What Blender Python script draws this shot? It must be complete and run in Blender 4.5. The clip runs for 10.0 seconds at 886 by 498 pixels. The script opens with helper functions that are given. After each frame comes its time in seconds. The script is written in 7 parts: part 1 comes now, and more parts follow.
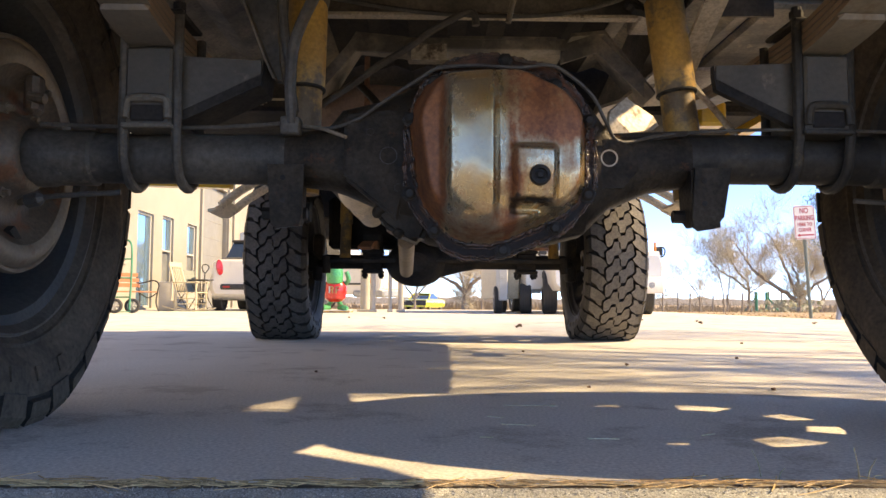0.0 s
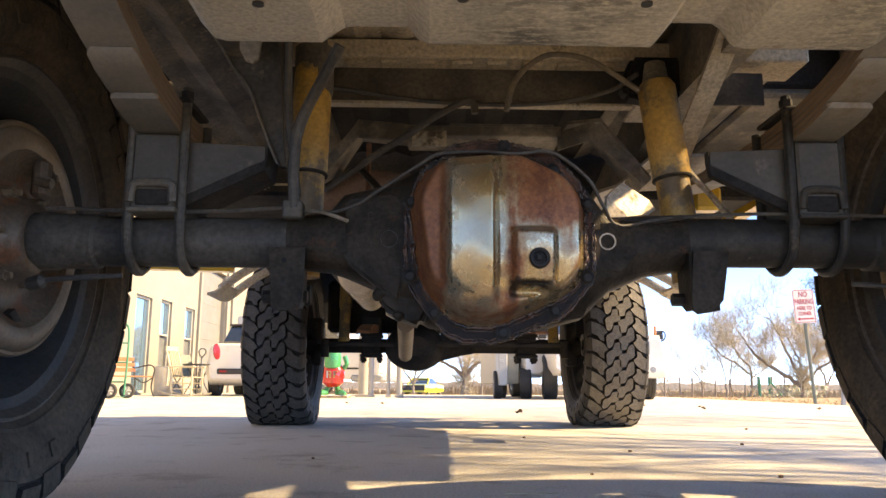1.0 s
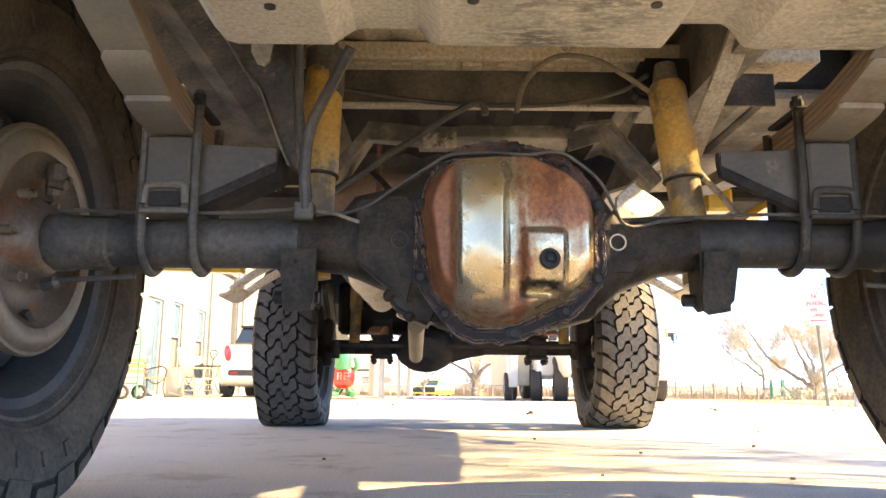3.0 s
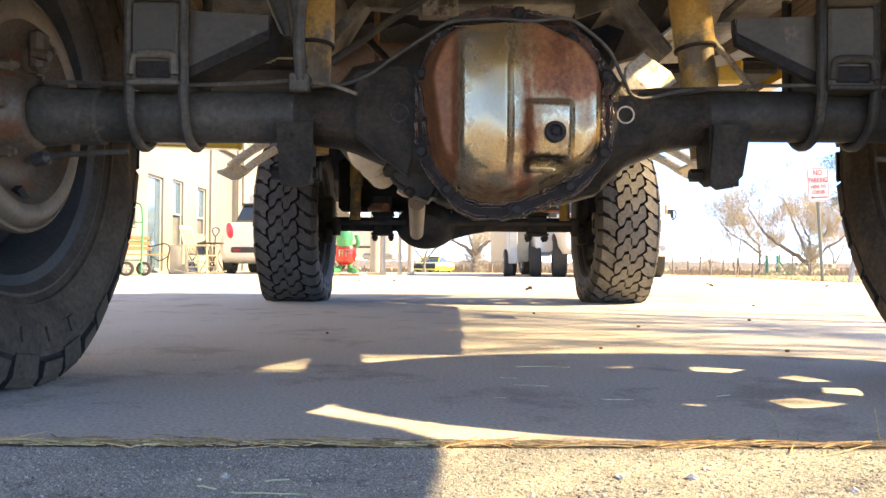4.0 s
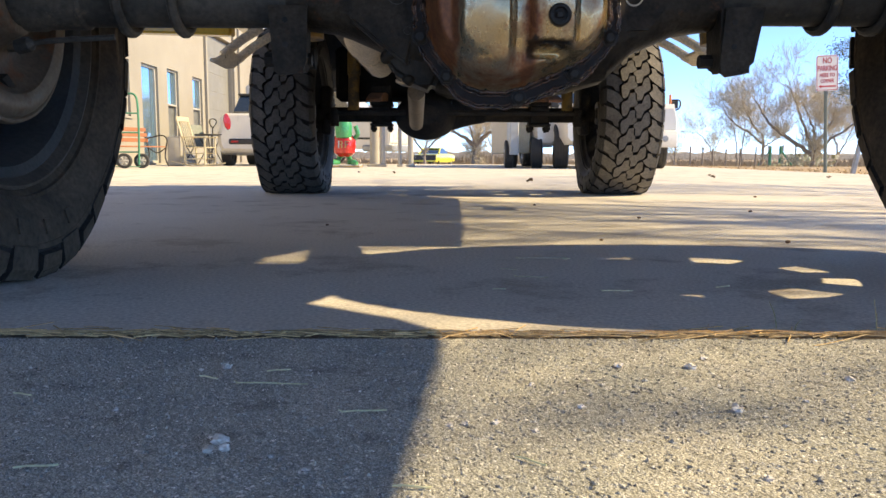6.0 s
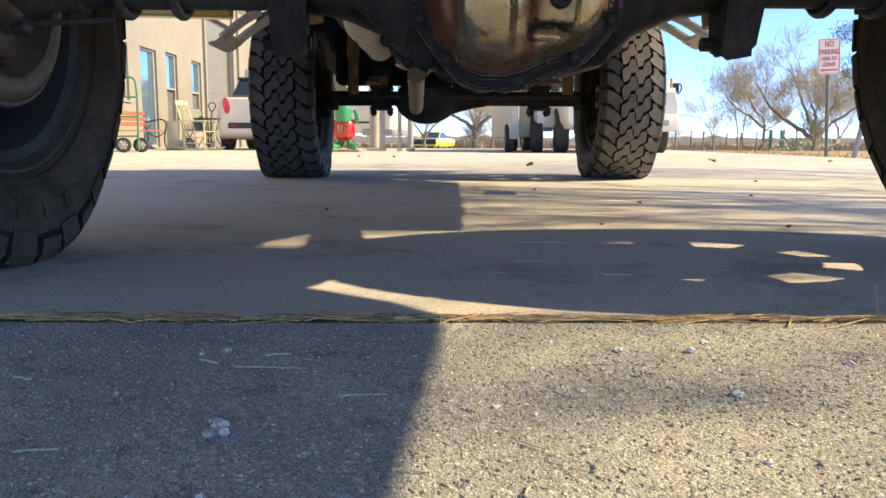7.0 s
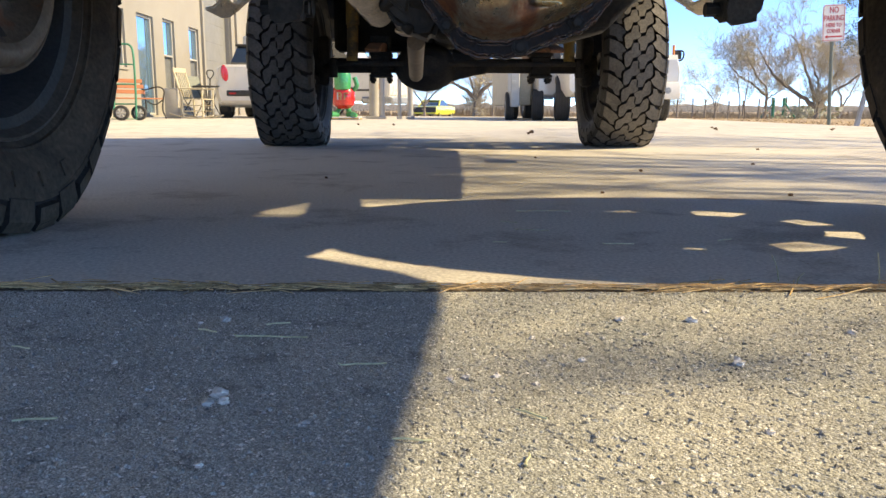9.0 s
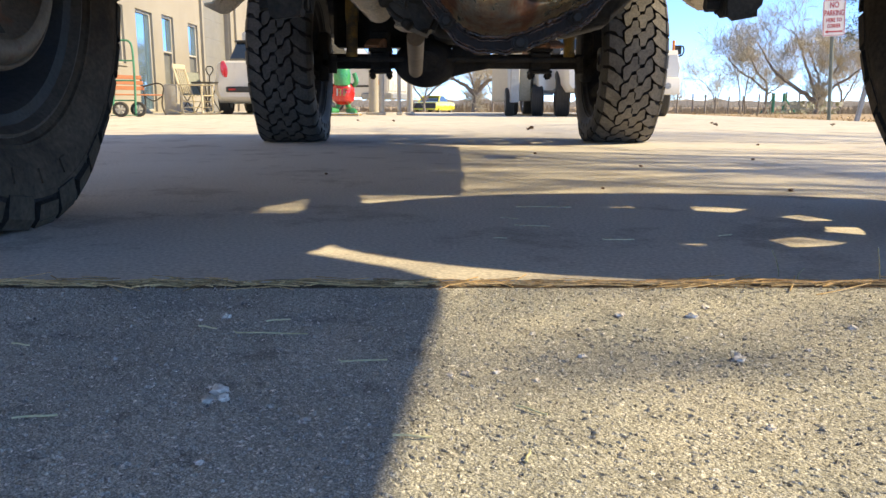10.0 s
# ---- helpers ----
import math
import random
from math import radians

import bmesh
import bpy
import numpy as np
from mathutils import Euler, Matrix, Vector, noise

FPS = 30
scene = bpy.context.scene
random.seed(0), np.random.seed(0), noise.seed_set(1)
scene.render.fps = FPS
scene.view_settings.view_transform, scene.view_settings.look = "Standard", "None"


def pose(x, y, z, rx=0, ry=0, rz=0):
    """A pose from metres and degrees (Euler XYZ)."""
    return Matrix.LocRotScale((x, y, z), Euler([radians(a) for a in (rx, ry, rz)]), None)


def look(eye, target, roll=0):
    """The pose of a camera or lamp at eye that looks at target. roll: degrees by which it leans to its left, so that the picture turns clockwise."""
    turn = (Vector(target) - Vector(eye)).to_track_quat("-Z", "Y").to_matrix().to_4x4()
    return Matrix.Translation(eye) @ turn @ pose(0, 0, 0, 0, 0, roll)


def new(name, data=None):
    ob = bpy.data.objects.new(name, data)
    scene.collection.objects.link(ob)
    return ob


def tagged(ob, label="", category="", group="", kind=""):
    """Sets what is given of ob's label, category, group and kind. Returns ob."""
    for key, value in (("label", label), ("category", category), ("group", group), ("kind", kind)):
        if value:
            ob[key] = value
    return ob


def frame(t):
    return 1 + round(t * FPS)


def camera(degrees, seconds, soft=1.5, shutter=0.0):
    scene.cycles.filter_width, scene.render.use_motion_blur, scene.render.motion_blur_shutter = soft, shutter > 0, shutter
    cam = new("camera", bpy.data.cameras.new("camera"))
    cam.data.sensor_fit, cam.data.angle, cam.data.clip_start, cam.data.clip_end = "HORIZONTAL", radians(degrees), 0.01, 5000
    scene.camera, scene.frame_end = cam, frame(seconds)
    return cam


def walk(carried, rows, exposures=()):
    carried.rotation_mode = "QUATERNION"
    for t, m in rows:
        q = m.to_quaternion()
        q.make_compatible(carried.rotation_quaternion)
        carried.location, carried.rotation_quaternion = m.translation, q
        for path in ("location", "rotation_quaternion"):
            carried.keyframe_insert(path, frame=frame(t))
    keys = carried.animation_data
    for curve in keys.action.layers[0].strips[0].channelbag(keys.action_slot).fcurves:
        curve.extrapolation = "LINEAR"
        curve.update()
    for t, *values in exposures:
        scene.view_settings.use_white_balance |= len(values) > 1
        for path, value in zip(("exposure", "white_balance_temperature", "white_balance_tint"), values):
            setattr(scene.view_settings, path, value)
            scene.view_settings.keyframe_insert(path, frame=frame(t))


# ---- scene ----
cam = camera(59.7, 10.0)

PATH = [
    (0, (-0.104, -1.311, 0.19), (-0.061, 0.684, 0.326), 0.3),
    (0.5, (-0.109, -1.29, 0.185), (-0.063, 0.707, 0.283), 0.3),
    (1, (-0.106, -1.315, 0.188), (-0.062, 0.653, 0.539), 0.3),
    (1.5, (-0.106, -1.326, 0.188), (-0.072, 0.622, 0.638), 0.2),
    (2, (-0.102, -1.319, 0.191), (-0.078, 0.641, 0.591), 0.2),
    (3.3, (-0.107, -1.319, 0.185), (-0.09, 0.656, 0.5), 0.4),
    (3.5, (-0.106, -1.31, 0.186), (-0.089, 0.673, 0.447), 0.3),
    (3.9, (-0.11, -1.297, 0.185), (-0.086, 0.701, 0.273), 0.4),
    (4, (-0.108, -1.292, 0.185), (-0.089, 0.708, 0.226), 0.3),
    (4.5, (-0.107, -1.281, 0.184), (-0.089, 0.715, 0.056), 0.3),
    (5, (-0.107, -1.28, 0.184), (-0.089, 0.711, 0.003), 0.3),
    (5.5, (-0.107, -1.278, 0.184), (-0.088, 0.711, -0.027), 0.2),
    (7, (-0.107, -1.273, 0.183), (-0.088, 0.707, -0.095), 0.2),
    (7.5, (-0.107, -1.272, 0.183), (-0.088, 0.707, -0.106), 0.2),
    (8, (-0.107, -1.271, 0.183), (-0.088, 0.706, -0.115), 0.2),
    (8.5, (-0.107, -1.271, 0.183), (-0.088, 0.702, -0.144), 0.2),
    (9, (-0.107, -1.267, 0.182), (-0.088, 0.701, -0.176), 0.2),
    (9.5, (-0.107, -1.267, 0.182), (-0.087, 0.7, -0.179), 0.2),
    (10, (-0.107, -1.266, 0.182), (-0.088, 0.699, -0.186), 0.1),
]
RISE = 0.016                         # height of truck and camera over the slab
lift = Vector((0, 0, RISE))
walk(cam, [(t, look(Vector(e) + lift, Vector(g) + lift, r)) for t, e, g, r in PATH],
     exposures=[(0, 2.18, 8500, 12), (0.6, 2.13, 8500, 12), (1.2, 2.60, 9100, 12), (1.6, 2.84, 9100, 12), (2.2, 3.42, 9200, 10), (3.5, 3.40, 9600, 10), (4.0, 2.84, 9100, 9), (4.4, 2.24, 8800, 9), (5.0, 1.98, 8250, 8), (5.5, 1.88, 7950, 7), (7, 1.79, 7700, 6), (10, 1.76, 7600, 5)])

# ---- world and sun ----
SUN_EL, SUN_AZ = 37.4, 92.0          # azimuth counted from +y towards +x
world = bpy.data.worlds.new("sky")
scene.world = world
world.use_nodes = True
wn = world.node_tree.nodes
sky = wn.new("ShaderNodeTexSky")
sky.sky_type, sky.sun_disc = "NISHITA", False
sky.sun_elevation, sky.sun_rotation = radians(SUN_EL), radians(SUN_AZ)
sky.air_density, sky.dust_density, sky.ozone_density = 0.38, 0.0, 6.0
sky.altitude = 3200
world.node_tree.links.new(sky.outputs[0], wn["Background"].inputs[0])
wn["Background"].inputs[1].default_value = 0.188
sun = new("sun", bpy.data.lights.new("sun", "SUN"))
sun.data.energy, sun.data.angle, sun.data.color = 2.58, radians(0.53), (1.0, 0.83, 0.58)
sv = Vector((math.sin(radians(SUN_AZ)) * math.cos(radians(SUN_EL)), math.cos(radians(SUN_AZ)) * math.cos(radians(SUN_EL)), math.sin(radians(SUN_EL))))
sun.matrix_world = look(sv * 40, (0, 0, 0))


# ---- materials ----
def mat(name, c1, c2=None, rough=0.8, metal=0.0, scale=6.0, fine=90.0, bump=0.15, blotch=None, specks=None, vary=0.0, lo=0.35, hi=0.65, coat=0.0, gain=0.35, stretch=None):
    """Two-scale procedural surface: c1 and c2 mixed by broad noise, fine grain on top, an optional third
    colour in blotches (colour, amount 0..1, scale) and specks (colour, amount, scale)."""
    m = bpy.data.materials.new(name)
    m.use_nodes = True
    nt = m.node_tree
    n, ln = nt.nodes, nt.links
    bsdf = n["Principled BSDF"]
    co = n.new("ShaderNodeTexCoord").outputs["Object"]
    if stretch:
        mp = n.new("ShaderNodeMapping")
        mp.inputs["Scale"].default_value = stretch
        ln.new(co, mp.inputs[0])
        co = mp.outputs[0]

    def noise_at(sc, detail=5.0, rgh=0.6):
        t = n.new("ShaderNodeTexNoise")
        t.inputs["Scale"].default_value, t.inputs["Detail"].default_value, t.inputs["Roughness"].default_value = sc, detail, rgh
        ln.new(co, t.inputs["Vector"])
        return t.outputs["Fac"]

    def ramp(src, a, b):
        r = n.new("ShaderNodeMapRange")
        r.inputs[1].default_value, r.inputs[2].default_value = a, b
        ln.new(src, r.inputs[0])
        return r.outputs[0]

    def mix(fac, a, b, mode="MIX"):
        x = n.new("ShaderNodeMix")
        x.data_type, x.blend_type = "RGBA", mode
        if isinstance(fac, float):
            x.inputs[0].default_value = fac
        else:
            ln.new(fac, x.inputs[0])
        for k, v in ((6, a), (7, b)):
            if isinstance(v, tuple):
                x.inputs[k].default_value = (*v, 1.0)
            else:
                ln.new(v, x.inputs[k])
        return x.outputs[2]

    c2 = c2 or tuple(v * 0.7 for v in c1)
    col = mix(ramp(noise_at(scale), lo, hi), c1, c2)
    if blotch:
        col = mix(ramp(noise_at(blotch[2], 8.0, 0.7), 0.68 - 0.36 * blotch[1], 0.76 - 0.36 * blotch[1]), col, blotch[0])
    if specks:
        v = n.new("ShaderNodeTexVoronoi")
        v.inputs["Scale"].default_value = specks[2]
        ln.new(co, v.inputs["Vector"])
        sp = n.new("ShaderNodeSeparateColor")
        ln.new(v.outputs["Color"], sp.inputs[0])
        col = mix(ramp(sp.outputs[0], 1.0 - specks[1], 1.02 - specks[1]), col, specks[0])
    grain = noise_at(fine, 3.0)
    g = n.new("ShaderNodeMapRange")
    g.inputs[1].default_value, g.inputs[2].default_value, g.inputs[3].default_value, g.inputs[4].default_value = 0.3, 0.7, 1.0 - gain, 1.0 + gain * 0.6
    ln.new(grain, g.inputs[0])
    col = mix(1.0, col, g.outputs[0], "MULTIPLY")
    if vary:
        oi = n.new("ShaderNodeObjectInfo")
        vr = n.new("ShaderNodeMapRange")
        vr.inputs[3].default_value, vr.inputs[4].default_value = 1.0 - vary, 1.0 + vary
        ln.new(oi.outputs["Random"], vr.inputs[0])
        col = mix(1.0, col, vr.outputs[0], "MULTIPLY")
    ln.new(col, bsdf.inputs["Base Color"])
    rr = n.new("ShaderNodeMapRange")
    rr.inputs[3].default_value, rr.inputs[4].default_value = max(0.03, rough - 0.12), min(1.0, rough + 0.12)
    ln.new(noise_at(scale * 3.1), rr.inputs[0])
    ln.new(rr.outputs[0], bsdf.inputs["Roughness"])
    bsdf.inputs["Metallic"].default_value = metal
    bsdf.inputs["Coat Weight"].default_value = coat
    bsdf.inputs["Coat Roughness"].default_value = 0.08
    if bump:
        b = n.new("ShaderNodeBump")
        b.inputs["Strength"].default_value, b.inputs["Distance"].default_value = bump, 0.4 / fine
        ln.new(grain, b.inputs["Height"])
        ln.new(b.outputs[0], bsdf.inputs["Normal"])
    return m


def glass_mat(name, tint, rough=0.03):
    m = bpy.data.materials.new(name)
    m.use_nodes = True
    b = m.node_tree.nodes["Principled BSDF"]
    b.inputs["Base Color"].default_value = (*tint, 1)
    b.inputs["Roughness"].default_value, b.inputs["Metallic"].default_value = rough, 0.0
    b.inputs["Specular IOR Level"].default_value = 1.0
    b.inputs["Coat Weight"].default_value = 1.0
    b.inputs["Coat IOR"].default_value = 1.9
    return m


M_CONCRETE = mat("concrete", (0.66, 0.62, 0.545), (0.57, 0.535, 0.47), 0.9, scale=1.1, fine=170, bump=0.22, blotch=((0.44, 0.40, 0.34), 0.40, 3.4), specks=((0.36, 0.31, 0.25), 0.010, 310), gain=0.32)
def asphalt_mat():
    """Worn chip-seal: flush pale and dark chips in two sizes, with dark binder between them."""
    m = mat("asphalt", (0.450, 0.438, 0.390), (0.335, 0.342, 0.318), 0.92, scale=6.5, fine=900, bump=0.4, blotch=((0.26, 0.258, 0.235), 0.36, 22), gain=0.55)
    nt = m.node_tree
    n, ln = nt.nodes, nt.links
    b = n["Principled BSDF"]
    co = n.new("ShaderNodeTexCoord").outputs["Object"]
    col, nor = b.inputs["Base Color"].links[0].from_socket, b.inputs["Normal"].links[0].from_socket
    for sc, dark, pale, rise in ((430, 0.78, 1.16, 0.0006), (1000, 0.56, 1.34, 0.0006)):
        v = n.new("ShaderNodeTexVoronoi")
        v.inputs["Scale"].default_value, v.inputs["Randomness"].default_value = sc, 1.0
        ln.new(co, v.inputs["Vector"])
        sp = n.new("ShaderNodeSeparateColor")
        ln.new(v.outputs["Color"], sp.inputs[0])
        mr = n.new("ShaderNodeMapRange")
        mr.inputs[3].default_value, mr.inputs[4].default_value = dark, pale
        ln.new(sp.outputs[1], mr.inputs[0])
        gap = n.new("ShaderNodeMapRange")
        gap.inputs[1].default_value, gap.inputs[2].default_value, gap.inputs[3].default_value, gap.inputs[4].default_value = 0.42, 0.75, 1.0, 0.90
        ln.new(v.outputs["Distance"], gap.inputs[0])
        for f in (mr, gap):
            mx = n.new("ShaderNodeMix")
            mx.data_type, mx.blend_type = "RGBA", "MULTIPLY"
            mx.inputs[0].default_value = 1.0
            ln.new(col, mx.inputs[6])
            ln.new(f.outputs[0], mx.inputs[7])
            col = mx.outputs[2]
        chip = n.new("ShaderNodeMapRange")
        chip.inputs[1].default_value, chip.inputs[2].default_value = 0.975, 0.985
        ln.new(sp.outputs[0], chip.inputs[0])
        mx = n.new("ShaderNodeMix")
        mx.data_type = "RGBA"
        ln.new(chip.outputs[0], mx.inputs[0])
        ln.new(col, mx.inputs[6])
        mx.inputs[7].default_value = (0.66, 0.64, 0.60, 1)
        col = mx.outputs[2]
        bp = n.new("ShaderNodeBump")
        bp.inputs["Strength"].default_value, bp.inputs["Distance"].default_value, bp.invert = 0.6, rise, True
        ln.new(v.outputs["Distance"], bp.inputs["Height"])
        ln.new(nor, bp.inputs["Normal"])
        nor = bp.outputs[0]
    gn = n.new("ShaderNodeMix")
    gn.data_type, gn.blend_type = "RGBA", "MULTIPLY"
    gn.inputs[0].default_value = 1.0
    ln.new(col, gn.inputs[6])
    gn.inputs[7].default_value = (1.18, 1.18, 1.16, 1)
    ln.new(gn.outputs[2], b.inputs["Base Color"])
    ln.new(nor, b.inputs["Normal"])
    return m


M_ASPHALT = asphalt_mat()
M_GRIT = mat("loose_grit", (0.50, 0.47, 0.41), (0.11, 0.105, 0.10), 0.9, scale=160, fine=500, lo=0.42, hi=0.58)
M_SOIL = mat("dry_grass_soil", (0.46, 0.345, 0.215), (0.36, 0.265, 0.16), 0.95, scale=0.35, fine=14, bump=0.5, blotch=((0.42, 0.34, 0.21), 0.4, 1.7))
def straw_mat():
    """Dry stems, each of its own shade."""
    m = mat("dry_straw", (0.76, 0.55, 0.28), (0.58, 0.38, 0.17), 0.7, scale=45, fine=200, vary=0.2)
    nt = m.node_tree
    b = nt.nodes["Principled BSDF"]
    g = nt.nodes.new("ShaderNodeNewGeometry")
    r = nt.nodes.new("ShaderNodeMapRange")
    r.inputs[3].default_value, r.inputs[4].default_value = 0.22, 1.35
    nt.links.new(g.outputs["Random Per Island"], r.inputs[0])
    x = nt.nodes.new("ShaderNodeMix")
    x.data_type, x.blend_type = "RGBA", "MULTIPLY"
    x.inputs[0].default_value = 1.0
    nt.links.new(b.inputs["Base Color"].links[0].from_socket, x.inputs[6])
    nt.links.new(r.outputs[0], x.inputs[7])
    nt.links.new(x.outputs[2], b.inputs["Base Color"])
    return m


M_STRAW = straw_mat()
M_STEM = mat("pale_dry_stem", (0.60, 0.60, 0.38), (0.48, 0.47, 0.28), 0.8, scale=45, fine=200, vary=0.2)
M_WEED = mat("dry_weed", (0.33, 0.31, 0.17), (0.22, 0.23, 0.13), 0.8, scale=40, fine=200)
M_STONE = mat("pale_stone", (0.70, 0.66, 0.60), (0.55, 0.50, 0.45), 0.9, scale=40, fine=300, vary=0.25)
M_LEAF = mat("dead_leaf", (0.17, 0.10, 0.06), (0.10, 0.06, 0.035), 0.85, scale=40, fine=200)
M_BLACKDUST = mat("dusty_black_steel", (0.072, 0.066, 0.057), (0.165, 0.140, 0.105), 0.6, scale=6, fine=130, bump=0.15, blotch=((0.24, 0.195, 0.14), 0.22, 12), lo=0.3, hi=0.75)
M_AXLE = mat("axle_black_paint", (0.052, 0.050, 0.046), (0.112, 0.098, 0.080), 0.5, scale=7, fine=110, bump=0.15, blotch=((0.17, 0.14, 0.10), 0.22, 22))
M_AXLE.node_tree.nodes["Principled BSDF"].inputs["Specular IOR Level"].default_value = 0.22
M_CAST = mat("oily_cast_iron", (0.020, 0.0165, 0.013), (0.050, 0.040, 0.029), 0.42, scale=16, fine=150, bump=0.45, blotch=((0.07, 0.035, 0.02), 0.2, 30))
M_CAST.node_tree.nodes["Principled BSDF"].inputs["Specular IOR Level"].default_value = 0.08
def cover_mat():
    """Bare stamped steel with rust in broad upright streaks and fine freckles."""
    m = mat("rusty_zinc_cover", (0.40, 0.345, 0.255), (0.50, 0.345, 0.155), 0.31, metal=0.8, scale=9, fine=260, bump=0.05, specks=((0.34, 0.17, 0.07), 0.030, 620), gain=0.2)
    nt = m.node_tree
    n, ln = nt.nodes, nt.links
    b = n["Principled BSDF"]
    co = n.new("ShaderNodeTexCoord").outputs["Object"]
    sep = n.new("ShaderNodeSeparateXYZ")
    ln.new(co, sep.inputs[0])

    def noise_at(sc, stretch):
        mp = n.new("ShaderNodeMapping")
        mp.inputs["Scale"].default_value = stretch
        ln.new(co, mp.inputs[0])
        t = n.new("ShaderNodeTexNoise")
        t.inputs["Scale"].default_value, t.inputs["Detail"].default_value, t.inputs["Roughness"].default_value = sc, 7, 0.68
        ln.new(mp.outputs[0], t.inputs["Vector"])
        return t.outputs["Fac"]

    def op(kind, a, c):
        x = n.new("ShaderNodeMath")
        x.operation = kind
        for k, v in ((0, a), (1, c)):
            if isinstance(v, float):
                x.inputs[k].default_value = v
            else:
                ln.new(v, x.inputs[k])
        return x.outputs[0]

    def rng_(src, a, c, lo=0.0, hi=1.0):
        r = n.new("ShaderNodeMapRange")
        r.inputs[1].default_value, r.inputs[2].default_value, r.inputs[3].default_value, r.inputs[4].default_value = a, c, lo, hi
        ln.new(src, r.inputs[0])
        return r.outputs[0]

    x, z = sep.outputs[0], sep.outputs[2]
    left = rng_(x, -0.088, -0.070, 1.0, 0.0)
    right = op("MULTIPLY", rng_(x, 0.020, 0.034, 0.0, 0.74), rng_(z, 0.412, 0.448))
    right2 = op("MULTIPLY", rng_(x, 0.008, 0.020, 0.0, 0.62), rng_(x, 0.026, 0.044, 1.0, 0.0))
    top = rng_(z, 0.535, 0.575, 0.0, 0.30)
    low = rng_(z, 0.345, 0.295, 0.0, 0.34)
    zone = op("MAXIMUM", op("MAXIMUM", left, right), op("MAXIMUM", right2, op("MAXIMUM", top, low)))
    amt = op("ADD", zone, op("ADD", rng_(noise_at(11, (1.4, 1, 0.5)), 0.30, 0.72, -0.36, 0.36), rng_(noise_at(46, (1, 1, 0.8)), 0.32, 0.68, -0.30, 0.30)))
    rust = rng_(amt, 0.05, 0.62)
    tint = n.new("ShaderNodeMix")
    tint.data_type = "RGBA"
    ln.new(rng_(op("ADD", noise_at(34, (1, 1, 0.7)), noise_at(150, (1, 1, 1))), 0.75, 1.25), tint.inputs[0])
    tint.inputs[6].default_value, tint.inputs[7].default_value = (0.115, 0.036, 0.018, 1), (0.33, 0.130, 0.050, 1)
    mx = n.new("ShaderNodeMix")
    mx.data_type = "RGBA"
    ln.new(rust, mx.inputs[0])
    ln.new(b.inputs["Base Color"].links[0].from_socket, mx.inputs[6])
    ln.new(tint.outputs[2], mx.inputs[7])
    # oil run below the plug's boss
    wob = rng_(noise_at(60, (1, 1, 1)), 0.3, 0.7, -0.005, 0.005)
    zz, xx = op("ADD", z, wob), op("ADD", x, wob)
    bar = op("MULTIPLY", op("MULTIPLY", rng_(zz, 0.334, 0.338), rng_(zz, 0.345, 0.349, 1.0, 0.0)), op("MULTIPLY", rng_(xx, 0.020, 0.025), rng_(xx, 0.072, 0.092, 1.0, 0.0)))
    leg = op("MULTIPLY", op("MULTIPLY", rng_(zz, 0.305, 0.325), rng_(zz, 0.345, 0.349, 1.0, 0.0)), op("MULTIPLY", rng_(xx, 0.017, 0.021), rng_(xx, 0.029, 0.034, 1.0, 0.0)))
    oil = op("MULTIPLY", op("MAXIMUM", bar, leg), 0.9)
    mo = n.new("ShaderNodeMix")
    mo.data_type = "RGBA"
    ln.new(oil, mo.inputs[0])
    ln.new(mx.outputs[2], mo.inputs[6])
    mo.inputs[7].default_value = (0.022, 0.014, 0.009, 1)
    ln.new(mo.outputs[2], b.inputs["Base Color"])
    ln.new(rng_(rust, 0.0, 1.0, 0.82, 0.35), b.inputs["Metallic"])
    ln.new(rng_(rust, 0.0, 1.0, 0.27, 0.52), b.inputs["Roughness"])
    return m


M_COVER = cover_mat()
M_FLANGE = mat("oily_rusty_flange", (0.105, 0.045, 0.026), (0.022, 0.013, 0.010), 0.33, scale=26, fine=190, bump=1.0, blotch=((0.15, 0.060, 0.030), 0.26, 24))
M_FLANGE.node_tree.nodes["Principled BSDF"].inputs["Specular IOR Level"].default_value = 0.14
nt = M_FLANGE.node_tree
sep_ = nt.nodes.new("ShaderNodeSeparateXYZ")
nt.links.new(nt.nodes.new("ShaderNodeTexCoord").outputs["Object"], sep_.inputs[0])
wet = nt.nodes.new("ShaderNodeMapRange")
wet.inputs[1].default_value, wet.inputs[2].default_value, wet.inputs[3].default_value, wet.inputs[4].default_value = 0.40, 0.49, 0.94, 0.0
nt.links.new(sep_.outputs[2], wet.inputs[0])
oil_ = nt.nodes.new("ShaderNodeMix")
oil_.data_type = "RGBA"
nt.links.new(wet.outputs[0], oil_.inputs[0])
nt.links.new(nt.nodes["Principled BSDF"].inputs["Base Color"].links[0].from_socket, oil_.inputs[6])
oil_.inputs[7].default_value = (0.010, 0.008, 0.007, 1)
nt.links.new(oil_.outputs[2], nt.nodes["Principled BSDF"].inputs["Base Color"])
M_BEAD = mat("oily_sealant", (0.012, 0.010, 0.009), (0.090, 0.044, 0.026), 0.22, scale=40, fine=200, bump=1.0)
M_BACKING = mat("brown_backing_plate", (0.068, 0.052, 0.039), (0.125, 0.092, 0.064), 0.5, metal=0.15, scale=9, fine=130, bump=0.3, blotch=((0.150, 0.064, 0.030), 0.40, 12))
M_WING = mat("pale_dust_on_black", (0.33, 0.28, 0.215), (0.10, 0.088, 0.072), 0.6, scale=11, fine=130, bump=0.15, lo=0.38, hi=0.60, gain=0.2)
